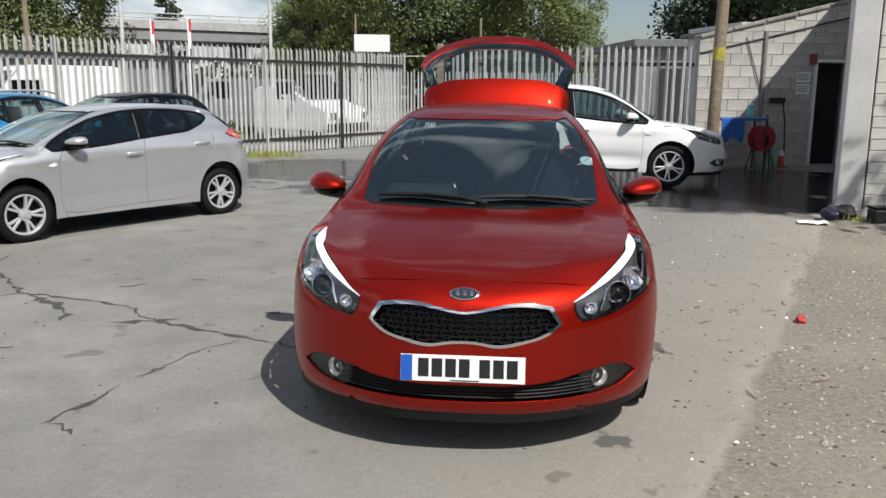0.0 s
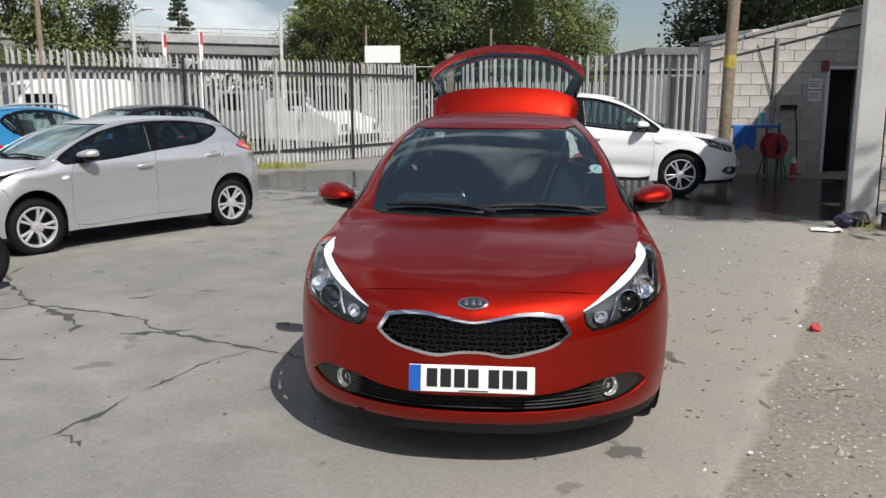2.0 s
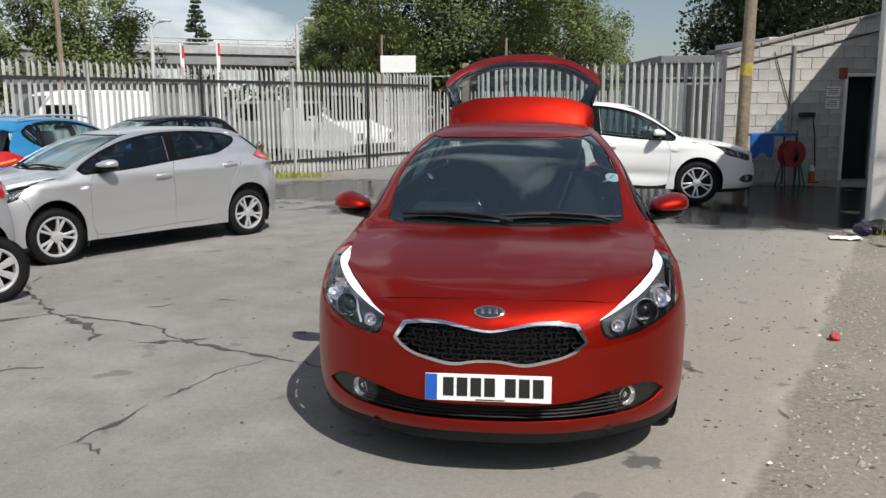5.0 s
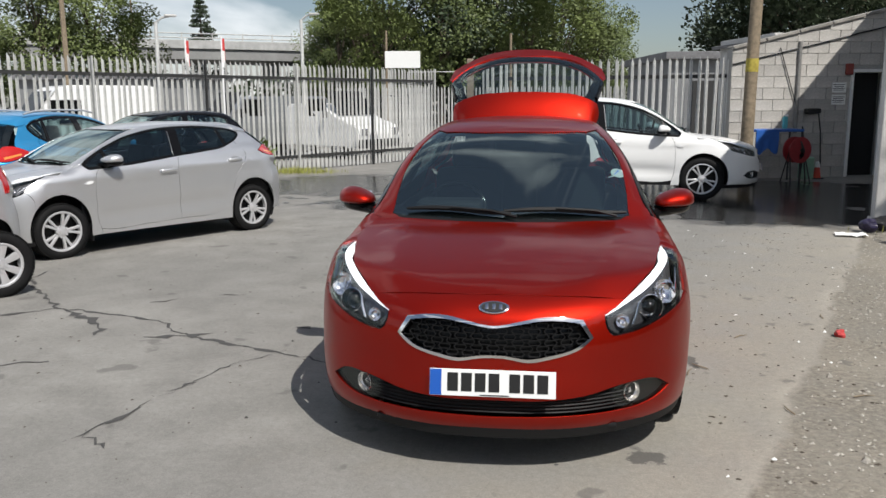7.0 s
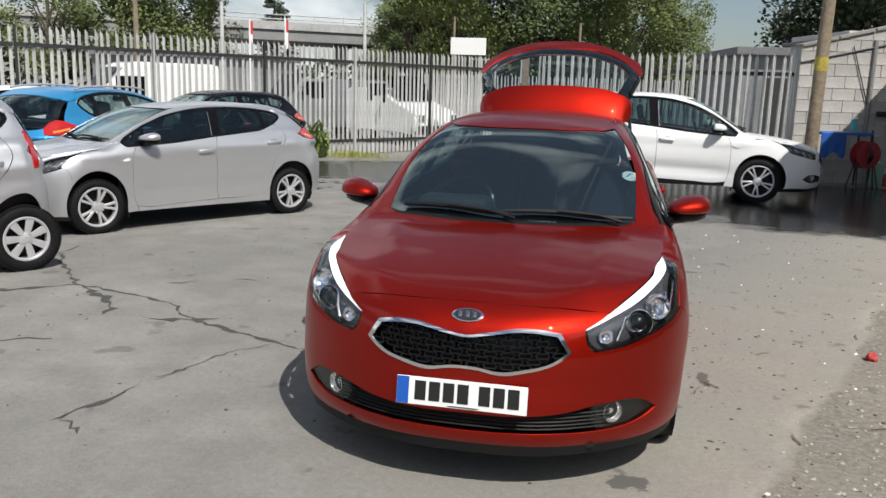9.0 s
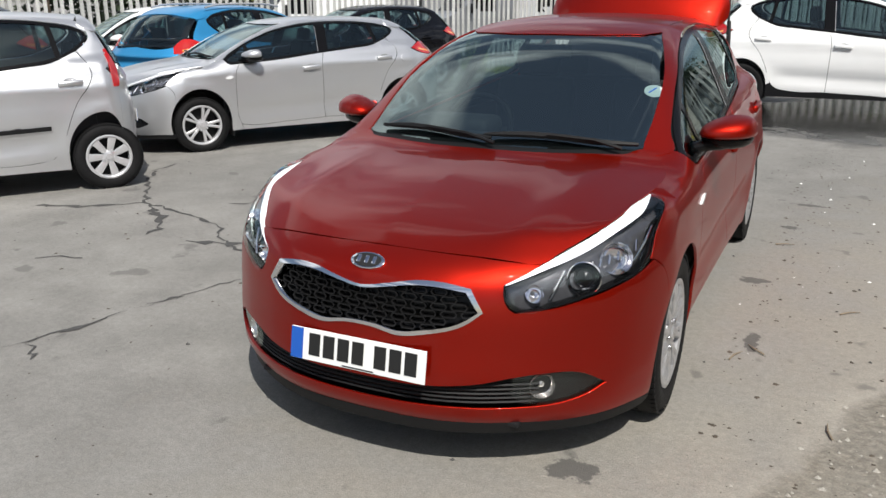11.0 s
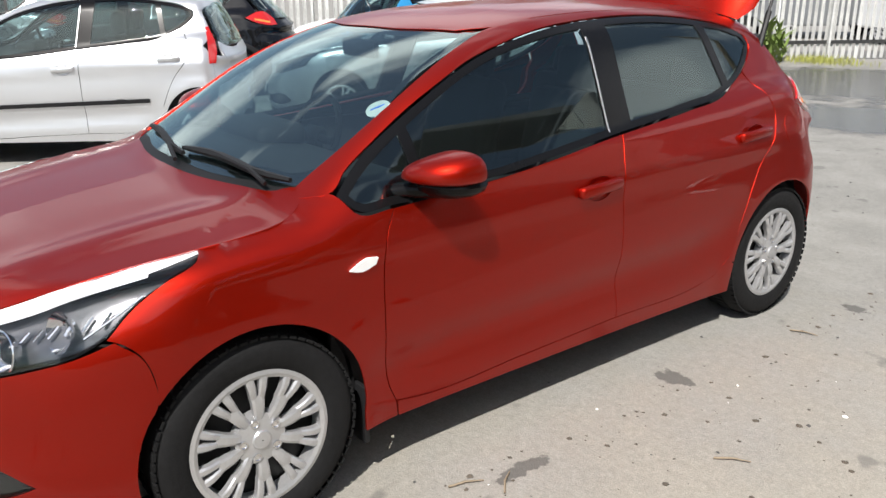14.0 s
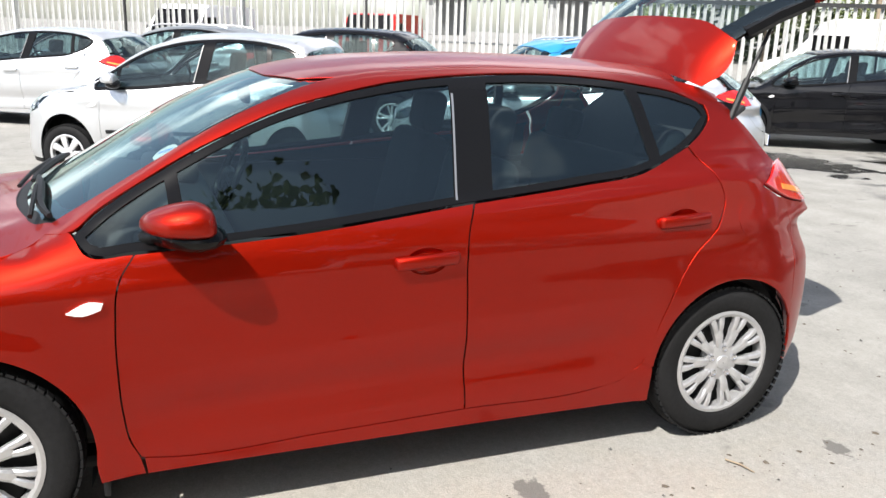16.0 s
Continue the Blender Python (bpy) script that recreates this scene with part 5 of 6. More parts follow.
crack([(-1.88, 0.72), (-1.92, 0.48), (-2.0, 0.26), (-2.04, 0.14)], 0.005, 13)
crack([(-2.0, 0.28), (-1.86, 0.16), (-1.80, 0.10)], 0.010, 14)
crack([(-1.42, 2.17), (-1.56, 2.21)], 0.032, 9)
crack([(-2.75, 2.95), (-2.95, 2.80)], 0.022, 10)
crack([(-2.82, 1.28), (-2.98, 1.26), (-3.1, 1.15)], 0.03, 11)
crack([(-2.25, 3.15), (-2.5, 3.08)], 0.016, 12)
crack([(-4.22, 3.2), (-4.5, 3.6), (-4.6, 4.0)], 0.014, 7)

# loose grit
STONE = shader("grit_stone", (0.34, 0.32, 0.28), 0.85, grain=0.3, scale=90, per_object=0.2)


def scatter(name, count, where, size, material, label, seed):
    rnd = random.Random(seed)
    verts, faces = [], []
    for _ in range(count):
        x, y = where(rnd)
        s = size * rnd.uniform(0.4, 1.0) ** 2
        a = rnd.uniform(0, 6.28)
        base = len(verts)
        z = ground_z(x, y) + 0.002
        for k in range(5):
            r = s * rnd.uniform(0.7, 1.2)
            verts.append((x + r * math.cos(a + k * 1.257), y + r * math.sin(a + k * 1.257) * 0.8, z))
        verts.append((x + rnd.uniform(-0.3, 0.3) * s, y, z + s * rnd.uniform(0.5, 1.0)))
        faces += [(base + k, base + (k + 1) % 5, base + 5) for k in range(5)]
    ob = new(name, mesh_of(name, verts, faces, material))
    return tagged(ob, label, "grit", kind="stuff")


def gritty(rnd):
    y = rnd.uniform(-1.5, 9)
    return 1.15 + 0.41 * (y - 0.1) + abs(rnd.gauss(0, 0.9)) + rnd.uniform(-0.15, 0.2), y


scatter("grit", 2600, gritty, 0.014, STONE, "pale loose grit on the rough yard edge", 3)
scatter("pebbles", 160, gritty, 0.03, STONE, "scattered small stones on the rough ground", 4)
scatter("crumbs", 260, lambda r: (r.uniform(-5, 3.5), r.uniform(-1, 8)), 0.012, CRACK, "dark crumbs of dirt on the concrete", 5)
scatter("chips", 60, lambda r: (r.uniform(0.9, 3.6), r.uniform(-0.5, 7)), 0.014, PAPER, "small white chips of litter on the ground", 6)

# ---------- palisade fences ----------
GALV = shader("galvanised_steel", (0.51, 0.51, 0.495), 0.6, 0.1, grain=0.12, scale=30, stain=0.18, stain_scale=2.5, per_object=0.13)
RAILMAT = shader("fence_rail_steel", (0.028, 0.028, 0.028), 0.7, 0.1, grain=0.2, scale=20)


def pale_mesh(height):
    """One corrugated pale with a three-pointed head."""
    sec = [(-0.042, 0.010), (-0.028, 0.006), (-0.014, -0.014), (0.0, -0.004), (0.014, -0.014), (0.028, 0.006), (0.042, 0.010)]
    tops = [height - 0.10, height - 0.075, height - 0.05, height, height - 0.05, height - 0.075, height - 0.10]
    verts = [(a, b, 0.03) for a, b in sec] + [(a * (0.75 if i in (0, 6) else 1), b - (0.012 if 1 < i < 5 else 0), z) for i, ((a, b), z) in enumerate(zip(sec, tops))]
    faces = [(i, i + 1, 8 + i, 7 + i) for i in range(6)]
    back = [(v[0], v[1] + 0.004, v[2]) for v in verts]
    n = len(verts)
    return mesh_of("pale", verts + back, faces + [tuple(n + k for k in reversed(f)) for f in faces] + [(0, 7, n + 7, n), (6, n + 6, n + 13, 13)], GALV)


def fence(start, end, height, label, spacing=0.148, seed=0, post_gap=2.75, rail=(0.38, None)):
    start, end = Vector((*start, 0)), Vector((*end, 0))
    way = (end - start).normalized()
    length = (end - start).length
    yaw = math.degrees(math.atan2(way.y, way.x))
    root = empty("palisade_fence", Matrix.Translation(start) @ pose(0, 0, 0, 0, 0, yaw), label, "fence", "yard fences")
    rnd = random.Random(seed)
    shape = pale_mesh(height)
    for k in range(int(length / spacing)):
        ob = new("pale", shape)
        ob.parent = root
        ob.matrix_basis = pose(spacing * (k + 0.5) + rnd.gauss(0, 0.006), 0, rnd.gauss(0, 0.008), rnd.gauss(0, 0.25), rnd.gauss(0, 0.35), rnd.gauss(0, 2))
    n = int(length / post_gap) + 1
    for k in range(n + 1):
        x = min(k * post_gap, length)
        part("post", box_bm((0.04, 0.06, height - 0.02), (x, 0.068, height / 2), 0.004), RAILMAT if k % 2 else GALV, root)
    for z in (0.38, height - 0.38):
        for k in range(n):
            a, b = k * post_gap, min((k + 1) * post_gap, length)
            if b - a < 0.05:
                continue
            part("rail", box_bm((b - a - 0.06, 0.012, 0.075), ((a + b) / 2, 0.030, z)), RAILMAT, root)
    return root


FENCE_END = Vector((-3.5, 22.5))
FENCE_WAY = Vector((-0.536, -0.844)).normalized()
fence(FENCE_END, FENCE_END + FENCE_WAY * 46, 2.78, "long galvanised steel palisade fence along the yard", seed=1)
fence((-1.25, 14.35), (3.92, 14.05), 2.50, "short galvanised steel palisade fence by the block wall", seed=2)
fence((-9.0, 31.5), (9.0, 34.0), 2.42, "distant galvanised palisade fence beyond the gateway", seed=3)
gate_post = empty("gate_post", pose(-1.46, 13.75, 0), "rusty steel gate post beside the yard entrance", "gate post")
part("post", box_bm((0.13, 0.13, 2.5), (0, 0, 1.25), 0.006), shader("rusty_steel", (0.26, 0.21, 0.16), 0.75, 0.2, grain=0.3, scale=15, stain=0.3), gate_post)
part("base_plate", box_bm((0.24, 0.24, 0.02), (0, 0, 0.01), 0.003), GALV, gate_post)
part("hinge", box_bm((0.06, 0.22, 0.05), (0, 0.12, 1.0), 0.006), RAILMAT, gate_post)

# ---------- wash-bay wall, door and building ----------
BLOCK = shader("grey_concrete_block", (0.45, 0.43, 0.40), 0.9, grain=0.16, scale=45, stain=0.30, stain_scale=1.6, bump=0.35, per_object=0.10)
MORTAR = shader("mortar", (0.36, 0.35, 0.33), 0.95, grain=0.2, scale=60, bump=0.3)
CREAM = shader("cream_painted_block", (0.60, 0.58, 0.53), 0.8, grain=0.07, scale=40, stain=0.10, stain_scale=4, bump=0.3, per_object=0.05)
RENDER = shader("grey_painted_concrete", (0.55, 0.54, 0.52), 0.75, grain=0.08, scale=30, stain=0.16, stain_scale=1.5, bump=0.2)
ROOM_SHADE = shader("room_shade", (0.015, 0.015, 0.016), 0.9)
ROOFING = shader("roof_sheet", (0.16, 0.16, 0.165), 0.7, grain=0.2, scale=12, stain=0.2)


def block_wall(name, start, end, thick, top, face, material, label, openings=(), course=0.225, length=0.45, tall=(0,)):
    """A wall of blocks from start to end. top(s): its height along the way. openings: (s0, s1, z0, z1)."""
    start, end = Vector((*start, 0)), Vector((*end, 0))
    way = (end - start).normalized()
    total = (end - start).length
    root = empty(name, Matrix.Translation(start) @ pose(0, 0, 0, 0, 0, math.degrees(math.atan2(way.y, way.x))), label, "wall", kind="structure")
    bm = bmesh.new()
    cuts = sorted({0.0, total, *[v for o in openings for v in o[:2]], *np.arange(0, total, 0.6).tolist()})
    for a, b in zip(cuts, cuts[1:]):
        mid = (a + b) / 2
        spans = [(0.0, None)]
        for o in openings:
            if o[0] < mid < o[1]:
                spans = [(0.0, o[2]), (o[3], None)]
        for z0, z1 in spans:
            za, zb = (z1, z1) if z1 is not None else (top(a), top(b))
            if za - z0 < 0.01:
                continue
            vs = [bm.verts.new((s, d, z)) for d in (0.012, thick) for s, z in ((a, z0), (b, z0), (b, zb), (a, za))]
            for f in ((0, 1, 2, 3), (7, 6, 5, 4), (0, 4, 5, 1), (3, 2, 6, 7), (0, 3, 7, 4), (1, 5, 6, 2)):
                bm.faces.new([vs[i] for i in f])
    part("core", bm, MORTAR, root)
    shapes = {}
    highest = max(top(total * k / 20) for k in range(21))
    level, r = 0.0, -1
    while level < highest:
        r += 1
        z0 = level + 0.008
        level += course * (2 if level > 1.4 and tall[r % len(tall)] else 1)
        z1 = level - 0.002
        s = -length / 2 if r % 2 else 0.0
        while s < total:
            a, b = max(s + 0.005, 0), min(s + length - 0.005, total)
            s += length
            if b - a < 0.05:
                continue
            pieces = [(a, b)]
            for o in openings:
                if o[2] < z1 - 0.02 and o[3] > z0 + 0.02:
                    pieces = [q for p in pieces for q in ((p[0], min(p[1], o[0])), (max(p[0], o[1]), p[1])) if q[1] - q[0] > 0.04]
            for p, q in pieces:
                zt = min(z1, top((p + q) / 2))
                if zt - z0 < 0.04:
                    continue
                key = (round(q - p, 3), round(zt - z0, 3))
                if key not in shapes:
                    b2 = box_bm((key[0], 0.024, key[1]), (0, 0, 0), 0.004, segs=1)
                    me = bpy.data.meshes.new("block")
                    b2.to_mesh(me)
                    b2.free()
                    me.materials.append(material)
                    shapes[key] = me
                ob = new("block", shapes[key])
                ob.parent = root
                ob.matrix_basis = pose((p + q) / 2, 0.010 + random.uniform(-0.002, 0.002), (z0 + zt) / 2)
    return root


WALL_A, WALL_B = (3.70, 13.92), (9.02, 15.33)
slope_top = lambda s: 2.55 + 0.235 * s
bay = block_wall("wall_north", WALL_A, WALL_B, 0.22, slope_top, None, BLOCK, "grey concrete block wall with a sloping top", [(2.54, 3.40, 0.0, 2.10)])
wall_m = Matrix.Translation((0, 0, -bay.matrix_basis.to_translation().z)) @ bay.matrix_basis @ pose(0.18, 0, 0)
# coping along the sloping top
bm = bmesh.new()
L = (Vector(WALL_B) - Vector(WALL_A)).length
for k in range(8):
    a, b = L * k / 8, L * (k + 1) / 8 - 0.01
    box_bm((b - a, 0.30, 0.06), ((a + b) / 2, 0.11, slope_top((a + b) / 2) + 0.03), 0.008, bm, (0, -math.degrees(math.atan(0.235)), 0))
part("coping", bm, shader("stained_coping_concrete", (0.27, 0.255, 0.23), 0.9, grain=0.2, scale=25, stain=0.4, stain_scale=2.2, bump=0.3), bay)
door = empty("door_1", wall_m @ pose(2.36, 0, 0), "open dark doorway with a white frame in the block wall", "door", kind="structure")
for nm, size, at in (("door_jamb", (0.06, 0.26, 2.1), (0.03, 0.10, 1.05)), ("door_jamb", (0.06, 0.26, 2.1), (0.83, 0.10, 1.05)), ("door_head", (0.86, 0.26, 0.06), (0.43, 0.10, 2.13))):
    part(nm, box_bm(size, at, 0.006), shader("white_frame_paint", (0.75, 0.75, 0.73), 0.5, grain=0.05), door)
# near-black solid box stands in for the shade inside the doorway
part("room_shade_box", box_bm((0.74, 1.2, 2.1), (0.43, 0.9, 1.05)), ROOM_SHADE, door)
for z, h in ((1.80, 0.20), (1.56, 0.20)):
    sign = empty("wall_sign", wall_m @ pose(2.12, -0.012, z), "white printed notice fixed to the block wall", "sign", "wall notices")
    part("board", box_bm((0.30, 0.008, h), (0, 0, 0), 0.002), PAPER, sign)
    for i in range(4):
        part("text_bar", box_bm((0.26 - 0.05 * (i % 2), 0.002, 0.012), (-0.01, -0.0055, h / 2 - 0.045 - i * 0.035)), INK, sign)
alarm = empty("wall_box", wall_m @ pose(2.30, -0.03, 2.16), "small red and dark box high on the block wall", "box")
part("case", box_bm((0.14, 0.08, 0.22), (0, 0, 0), 0.01), shader("dull_red_plastic", (0.25, 0.05, 0.04), 0.6), alarm)
# the building in front, with its corner post
front = block_wall("wall_east", (4.50, 7.38), (14.5, 5.32), 0.22, lambda s: 4.3, None, CREAM, "cream painted block wall of the workshop", course=0.1375, length=0.45, tall=(1, 0, 1, 0, 0))
bm = bmesh.new()
face = [Vector((0, 0.02, 4.3)), Vector((10.2, 0.02, 4.3)), Vector((5.1, 0.02, 8.38))]
vs = [bm.verts.new(p + Vector((0, d, 0))) for d in (0.0, 0.12) for p in face]
for f in ((0, 1, 2), (5, 4, 3), (0, 3, 4, 1), (1, 4, 5, 2), (2, 5, 3, 0)):
    bm.faces.new([vs[i] for i in f])
part("gable", bm, shader("dark_gable_cladding", (0.035, 0.034, 0.033), 0.8, grain=0.2, scale=12, stain=0.2), front, "dark sheet cladding in the gable")
post = empty("corner_post", pose(4.36, 7.55, 0, 0, 0, -12), "tall grey-white concrete corner post of the workshop", "post")
part("shaft", box_bm((0.30, 0.34, 4.3), (0, 0, 2.15), 0.012), RENDER, post)
part("foot", box_bm((0.36, 0.40, 0.10), (0, 0, 0.05), 0.01), MORTAR, post)
bm = bmesh.new()
foot = [(4.62, 7.62), (14.5, 5.58), (17.3, 12.9), (7.4, 14.6)]
vs = [bm.verts.new((*p, z)) for z in (-0.15, 4.25) for p in foot]
for f in ((0, 1, 5, 4), (1, 2, 6, 5), (2, 3, 7, 6), (3, 0, 4, 7), (4, 5, 6, 7)):
    bm.faces.new([vs[i] for i in f])
tagged(part("wall_inner", bm, RENDER), "plain grey rendered side of the workshop", "wall", kind="structure")
bm = bmesh.new()
ridge = [(9.55, 6.40, 8.32), (12.35, 13.75, 8.32)]
for eave in (((4.50, 7.45, 4.28), (7.30, 14.75, 4.28)), ((14.6, 5.40, 4.28), (17.4, 12.75, 4.28))):
    quad = [Vector(eave[0]), Vector(eave[1]), Vector(ridge[1]), Vector(ridge[0])]
    vs = [bm.verts.new(p + Vector((0, 0, d))) for d in (0.0, 0.12) for p in quad]
    for f in ((3, 2, 1, 0), (4, 5, 6, 7), (0, 1, 5, 4), (1, 2, 6, 5), (2, 3, 7, 6), (3, 0, 4, 7)):
        bm.faces.new([vs[i] for i in f])
tagged(part("workshop_roof", bm, ROOFING), "pitched dark sheet roof of the workshop", "roof", kind="structure")
# low sheet roof behind the sloping wall
shed = empty("shed", wall_m @ pose(3.4, 1.6, 0), "low shed with a dark sheet roof behind the wall", "shed")
part("wall", box_bm((5.0, 2.4, 2.9), (0, 0, 1.45), 0.01), RENDER, shed)
part("roof", box_bm((5.3, 2.8, 0.08), (0, 0, 3.16), 0.01, rot=(0, -9, 0)), ROOFING, shed)

# wooden pole with a yellow mark
WOOD = shader("weathered_pole_wood", (0.24, 0.19, 0.13), 0.85, grain=0.3, scale=14, stain=0.2, bump=0.4)
pole = empty("telegraph_pole", pose(3.84, 12.97, 0, 0, 0.8, 0), "tall weathered wooden pole with a yellow painted mark", "pole")
part("shaft", rod_bm([(0, 0, 0), (0, 0, 2.5), (0.02, 0, 7.5)], [0.118, 0.112, 0.095], 16), WOOD, pole, smooth=True)
bm = rod_bm([(0, 0, 2.08), (0, 0, 2.32)], [0.1165, 0.1160], 16)
part("yellow_mark", bm, shader("yellow_paint", (0.42, 0.34, 0.06), 0.8, grain=0.5, scale=9), pole, smooth=True)
cable = empty("wall_cable", wall_m, "dark cable running along the block wall", "cable")
part("cable", rod_bm([(-0.17, -0.02, 2.27), (1.2, -0.02, 2.58), (2.6, -0.02, 2.90), (4.4, -0.02, 3.29)], 0.018, 6), INK, cable, smooth=True)

# ---------- vehicles ----------
HEAD = -32.4
car("red_hatchback", pose(0, 0, 0), RED, "glossy red five-door hatchback with its tailgate raised", "cover", detail=0.030, hatch_open=75, group="", rim_r=0.206)
car("silver_hatchback", pose(-5.97, 4.35, 0, 0, 0, -31.6), SILVER, "silver five-door hatchback with twin-spoke alloy wheels", "twin", proportions(4.12, 2.48, 0.84, 1.69, 1.385), wheel_r=0.298, rim_r=0.205)
SMALL = proportions(3.43, 2.34, 0.74, 1.63, 1.47)
SUV = proportions(4.41, 2.64, 0.90, 1.82, 1.64, 0.05, 1.08)
car("small_silver_car", pose(-6.56, 0.66, 0, 0, 0, HEAD), SILVER, "small silver city car with a tall red tail lamp", "star", SMALL, tall_lamp=True, rubbing=True, wheel_r=0.285, rim_r=0.18)
car("white_suv", pose(3.62, 11.03, 0, 0, 0, 89), WHITE, "clean white compact sport utility car", "twin", proportions(4.52, 2.64, 1.03, 1.84, 1.63, 0.05, 1.08), cladding=True, arches=False, wheel_r=0.345, rim_r=0.235)
car("black_suv", pose(-8.95, 10.75, 0, 0, 0, HEAD), BLACK, "black compact sport utility car beside the fence", "twin", SUV, cladding=True, wheel_r=0.345, rim_r=0.225)
car("blue_suv", pose(-7.05, 10.45, 0, 0, 0, 176), BLUE, "bright blue compact sport utility car", "twin", SUV, cladding=True, rails=True, wheel_r=0.345, rim_r=0.225)
car("dark_suv", pose(-11.15, 2.6, 0, 0, 0, HEAD), BLACK, "black compact sport utility car with red tail lamps", "twin", SUV, cladding=True, wheel_r=0.345, rim_r=0.225)


# ---------- trees, flyover and what lies beyond the fence ----------
BARK = shader("tree_bark", (0.09, 0.07, 0.05), 0.9, grain=0.3, scale=8)


def leaf_material(name, color):
    m = shader(name, color, 0.6, grain=0.25, scale=3.0, stain=0.35, stain_scale=0.35)
    b = m.node_tree.nodes["Principled BSDF"]
    b.inputs["Subsurface Weight"].default_value = 0.0
    return m


LEAF = [leaf_material("leaves_bright", (0.122, 0.155, 0.044)), leaf_material("leaves_mid", (0.088, 0.116, 0.034)), leaf_material("leaves_dark", (0.031, 0.048, 0.020))]


def tree(label, height, spread, material, seed, conifer=False, leaves=9000, leaf=0.20):
    """A tree with a tapered trunk, limbs and a ragged crown of small leaf faces."""
    rnd = random.Random(seed)
    root = empty("tree", pose(0, 0, 0), label, "tree", "trees beyond the yard")
    bm = rod_bm([(0, 0, 0), (rnd.uniform(-0.2, 0.2), 0, height * 0.4), (rnd.uniform(-0.4, 0.4), 0.2, height * 0.8)], [0.24, 0.18, 0.05], 8)
    clumps = []
    if conifer:
        for k in range(26):
            t = k / 26
            for _ in range(4):
                a = rnd.uniform(0, 6.28)
                r = spread * (1 - t) * 0.8
                clumps.append((Vector((math.cos(a) * r, math.sin(a) * r, height * (0.12 + 0.86 * t) - r * 0.25)), 0.25 + 0.5 * (1 - t)))
    else:
        for k in range(46):
            a, u = rnd.uniform(0, 6.28), rnd.uniform(0.15, 1.0)
            z = height * (0.22 + 0.72 * rnd.random() ** 0.8)
            wide = math.sin(math.pi * min(max((z / height - 0.08) / 0.95, 0), 1)) ** 0.6
            r = spread * wide * math.sqrt(u)
            c = Vector((math.cos(a) * r, math.sin(a) * r, z))
            clumps.append((c, rnd.uniform(0.55, 1.15) * spread * 0.36))
            if k % 4 == 0:
                rod_bm([(0, 0, z * 0.55), tuple(c * 0.55 + Vector((0, 0, z * 0.38))), tuple(c)], [0.09, 0.05, 0.02], 5, bm)
    part("trunk", bm, BARK, root, smooth=True)
    verts, faces = [], []
    for n in range(leaves):
        c, r = clumps[n % len(clumps)]
        d = Vector((rnd.gauss(0, 1), rnd.gauss(0, 1), rnd.gauss(0, 0.8)))
        d = d.normalized() * r * rnd.uniform(0.35, 1.08) ** 0.6
        if conifer:
            d.z *= 0.5
        p = c + d
        a = Vector((rnd.gauss(0, 1), rnd.gauss(0, 1), rnd.gauss(0, 0.7))).normalized()
        b = a.orthogonal().normalized()
        s = leaf * rnd.uniform(0.6, 1.5)
        k = len(verts)
        verts += [p - a * s * 0.5, p + b * s * 0.38, p + a * s * 0.6, p - b * s * 0.38]
        faces.append((k, k + 1, k + 2, k + 3))
    ob = new("crown", mesh_of("crown", verts, faces, material))
    ob.parent = root
    return root


KINDS = [tree("broad green tree beyond the fence", 11.0, 3.6, LEAF[1], 11), tree("tall leafy tree beyond the fence", 12.5, 3.9, LEAF[0], 12, leaves=10000), tree("dense dark green tree", 9.5, 3.6, LEAF[2], 13),
         tree("dark pointed conifer tree", 11.0, 2.7, LEAF[2], 14, True, 8000, 0.16), tree("young feathery tree in the distance", 7.0, 1.5, LEAF[0], 15, leaves=1500)]
SPOTS = [(1, -37.5, 46.5, 0.80), (0, -33.0, 48.0, 0.88), (1, -31.0, 50.5, 0.90), (0, -29.0, 52.0, 0.74), (0, -42.0, 42.0, 0.9), (1, -47.0, 37.0, 0.9), (3, -33.4, 74.4, 1.16), (3, -21.7, 77.0, 1.02), (2, -22.0, 68.5, 0.45), (0, -18.6, 62.0, 0.55),
         (1, -15.2, 56.0, 0.70), (0, -14.5, 59.1, 0.95), (1, -11.8, 55.7, 1.02), (2, -9.6, 62.0, 1.15), (0, -7.9, 57.5, 1.02), (2, -5.5, 58.5, 1.18), (1, -3.6, 60.6, 1.10), (0, -1.6, 57.7, 0.86), (1, 0.6, 60.8, 0.90),
         (0, 2.8, 62.7, 0.84), (1, 4.6, 66.6, 0.72), (2, -13.0, 66.0, 1.0), (2, -3.0, 68.0, 1.1), (4, 13.2, 85.9, 0.8), (4, 16.5, 84.0, 0.7), (2, 9.9, 37.8, 0.82), (2, 11.0, 36.5, 0.98), (2, 13.5, 38.0, 1.0), (1, 17.0, 40.0, 0.9),
         (2, -19.0, 70.0, 0.9), (2, -16.0, 72.0, 1.0), (2, 10.4, 41.5, 0.70), (1, 21.0, -9.0, 0.85), (2, 20.0, -1.0, 0.80), (0, 21.0, 4.0, 0.85), (0, 10.2, 3.2, 0.78)]
used = set()
for i, (kind, x, y, s) in enumerate(SPOTS):
    m = pose(x, y, 0, 0, 0, (i * 77) % 360)
    ob = KINDS[kind] if kind not in used else copy_thing(KINDS[kind], m)
    used.add(kind)
    ob.matrix_basis = m @ Matrix.Diagonal((s, s, s, 1))

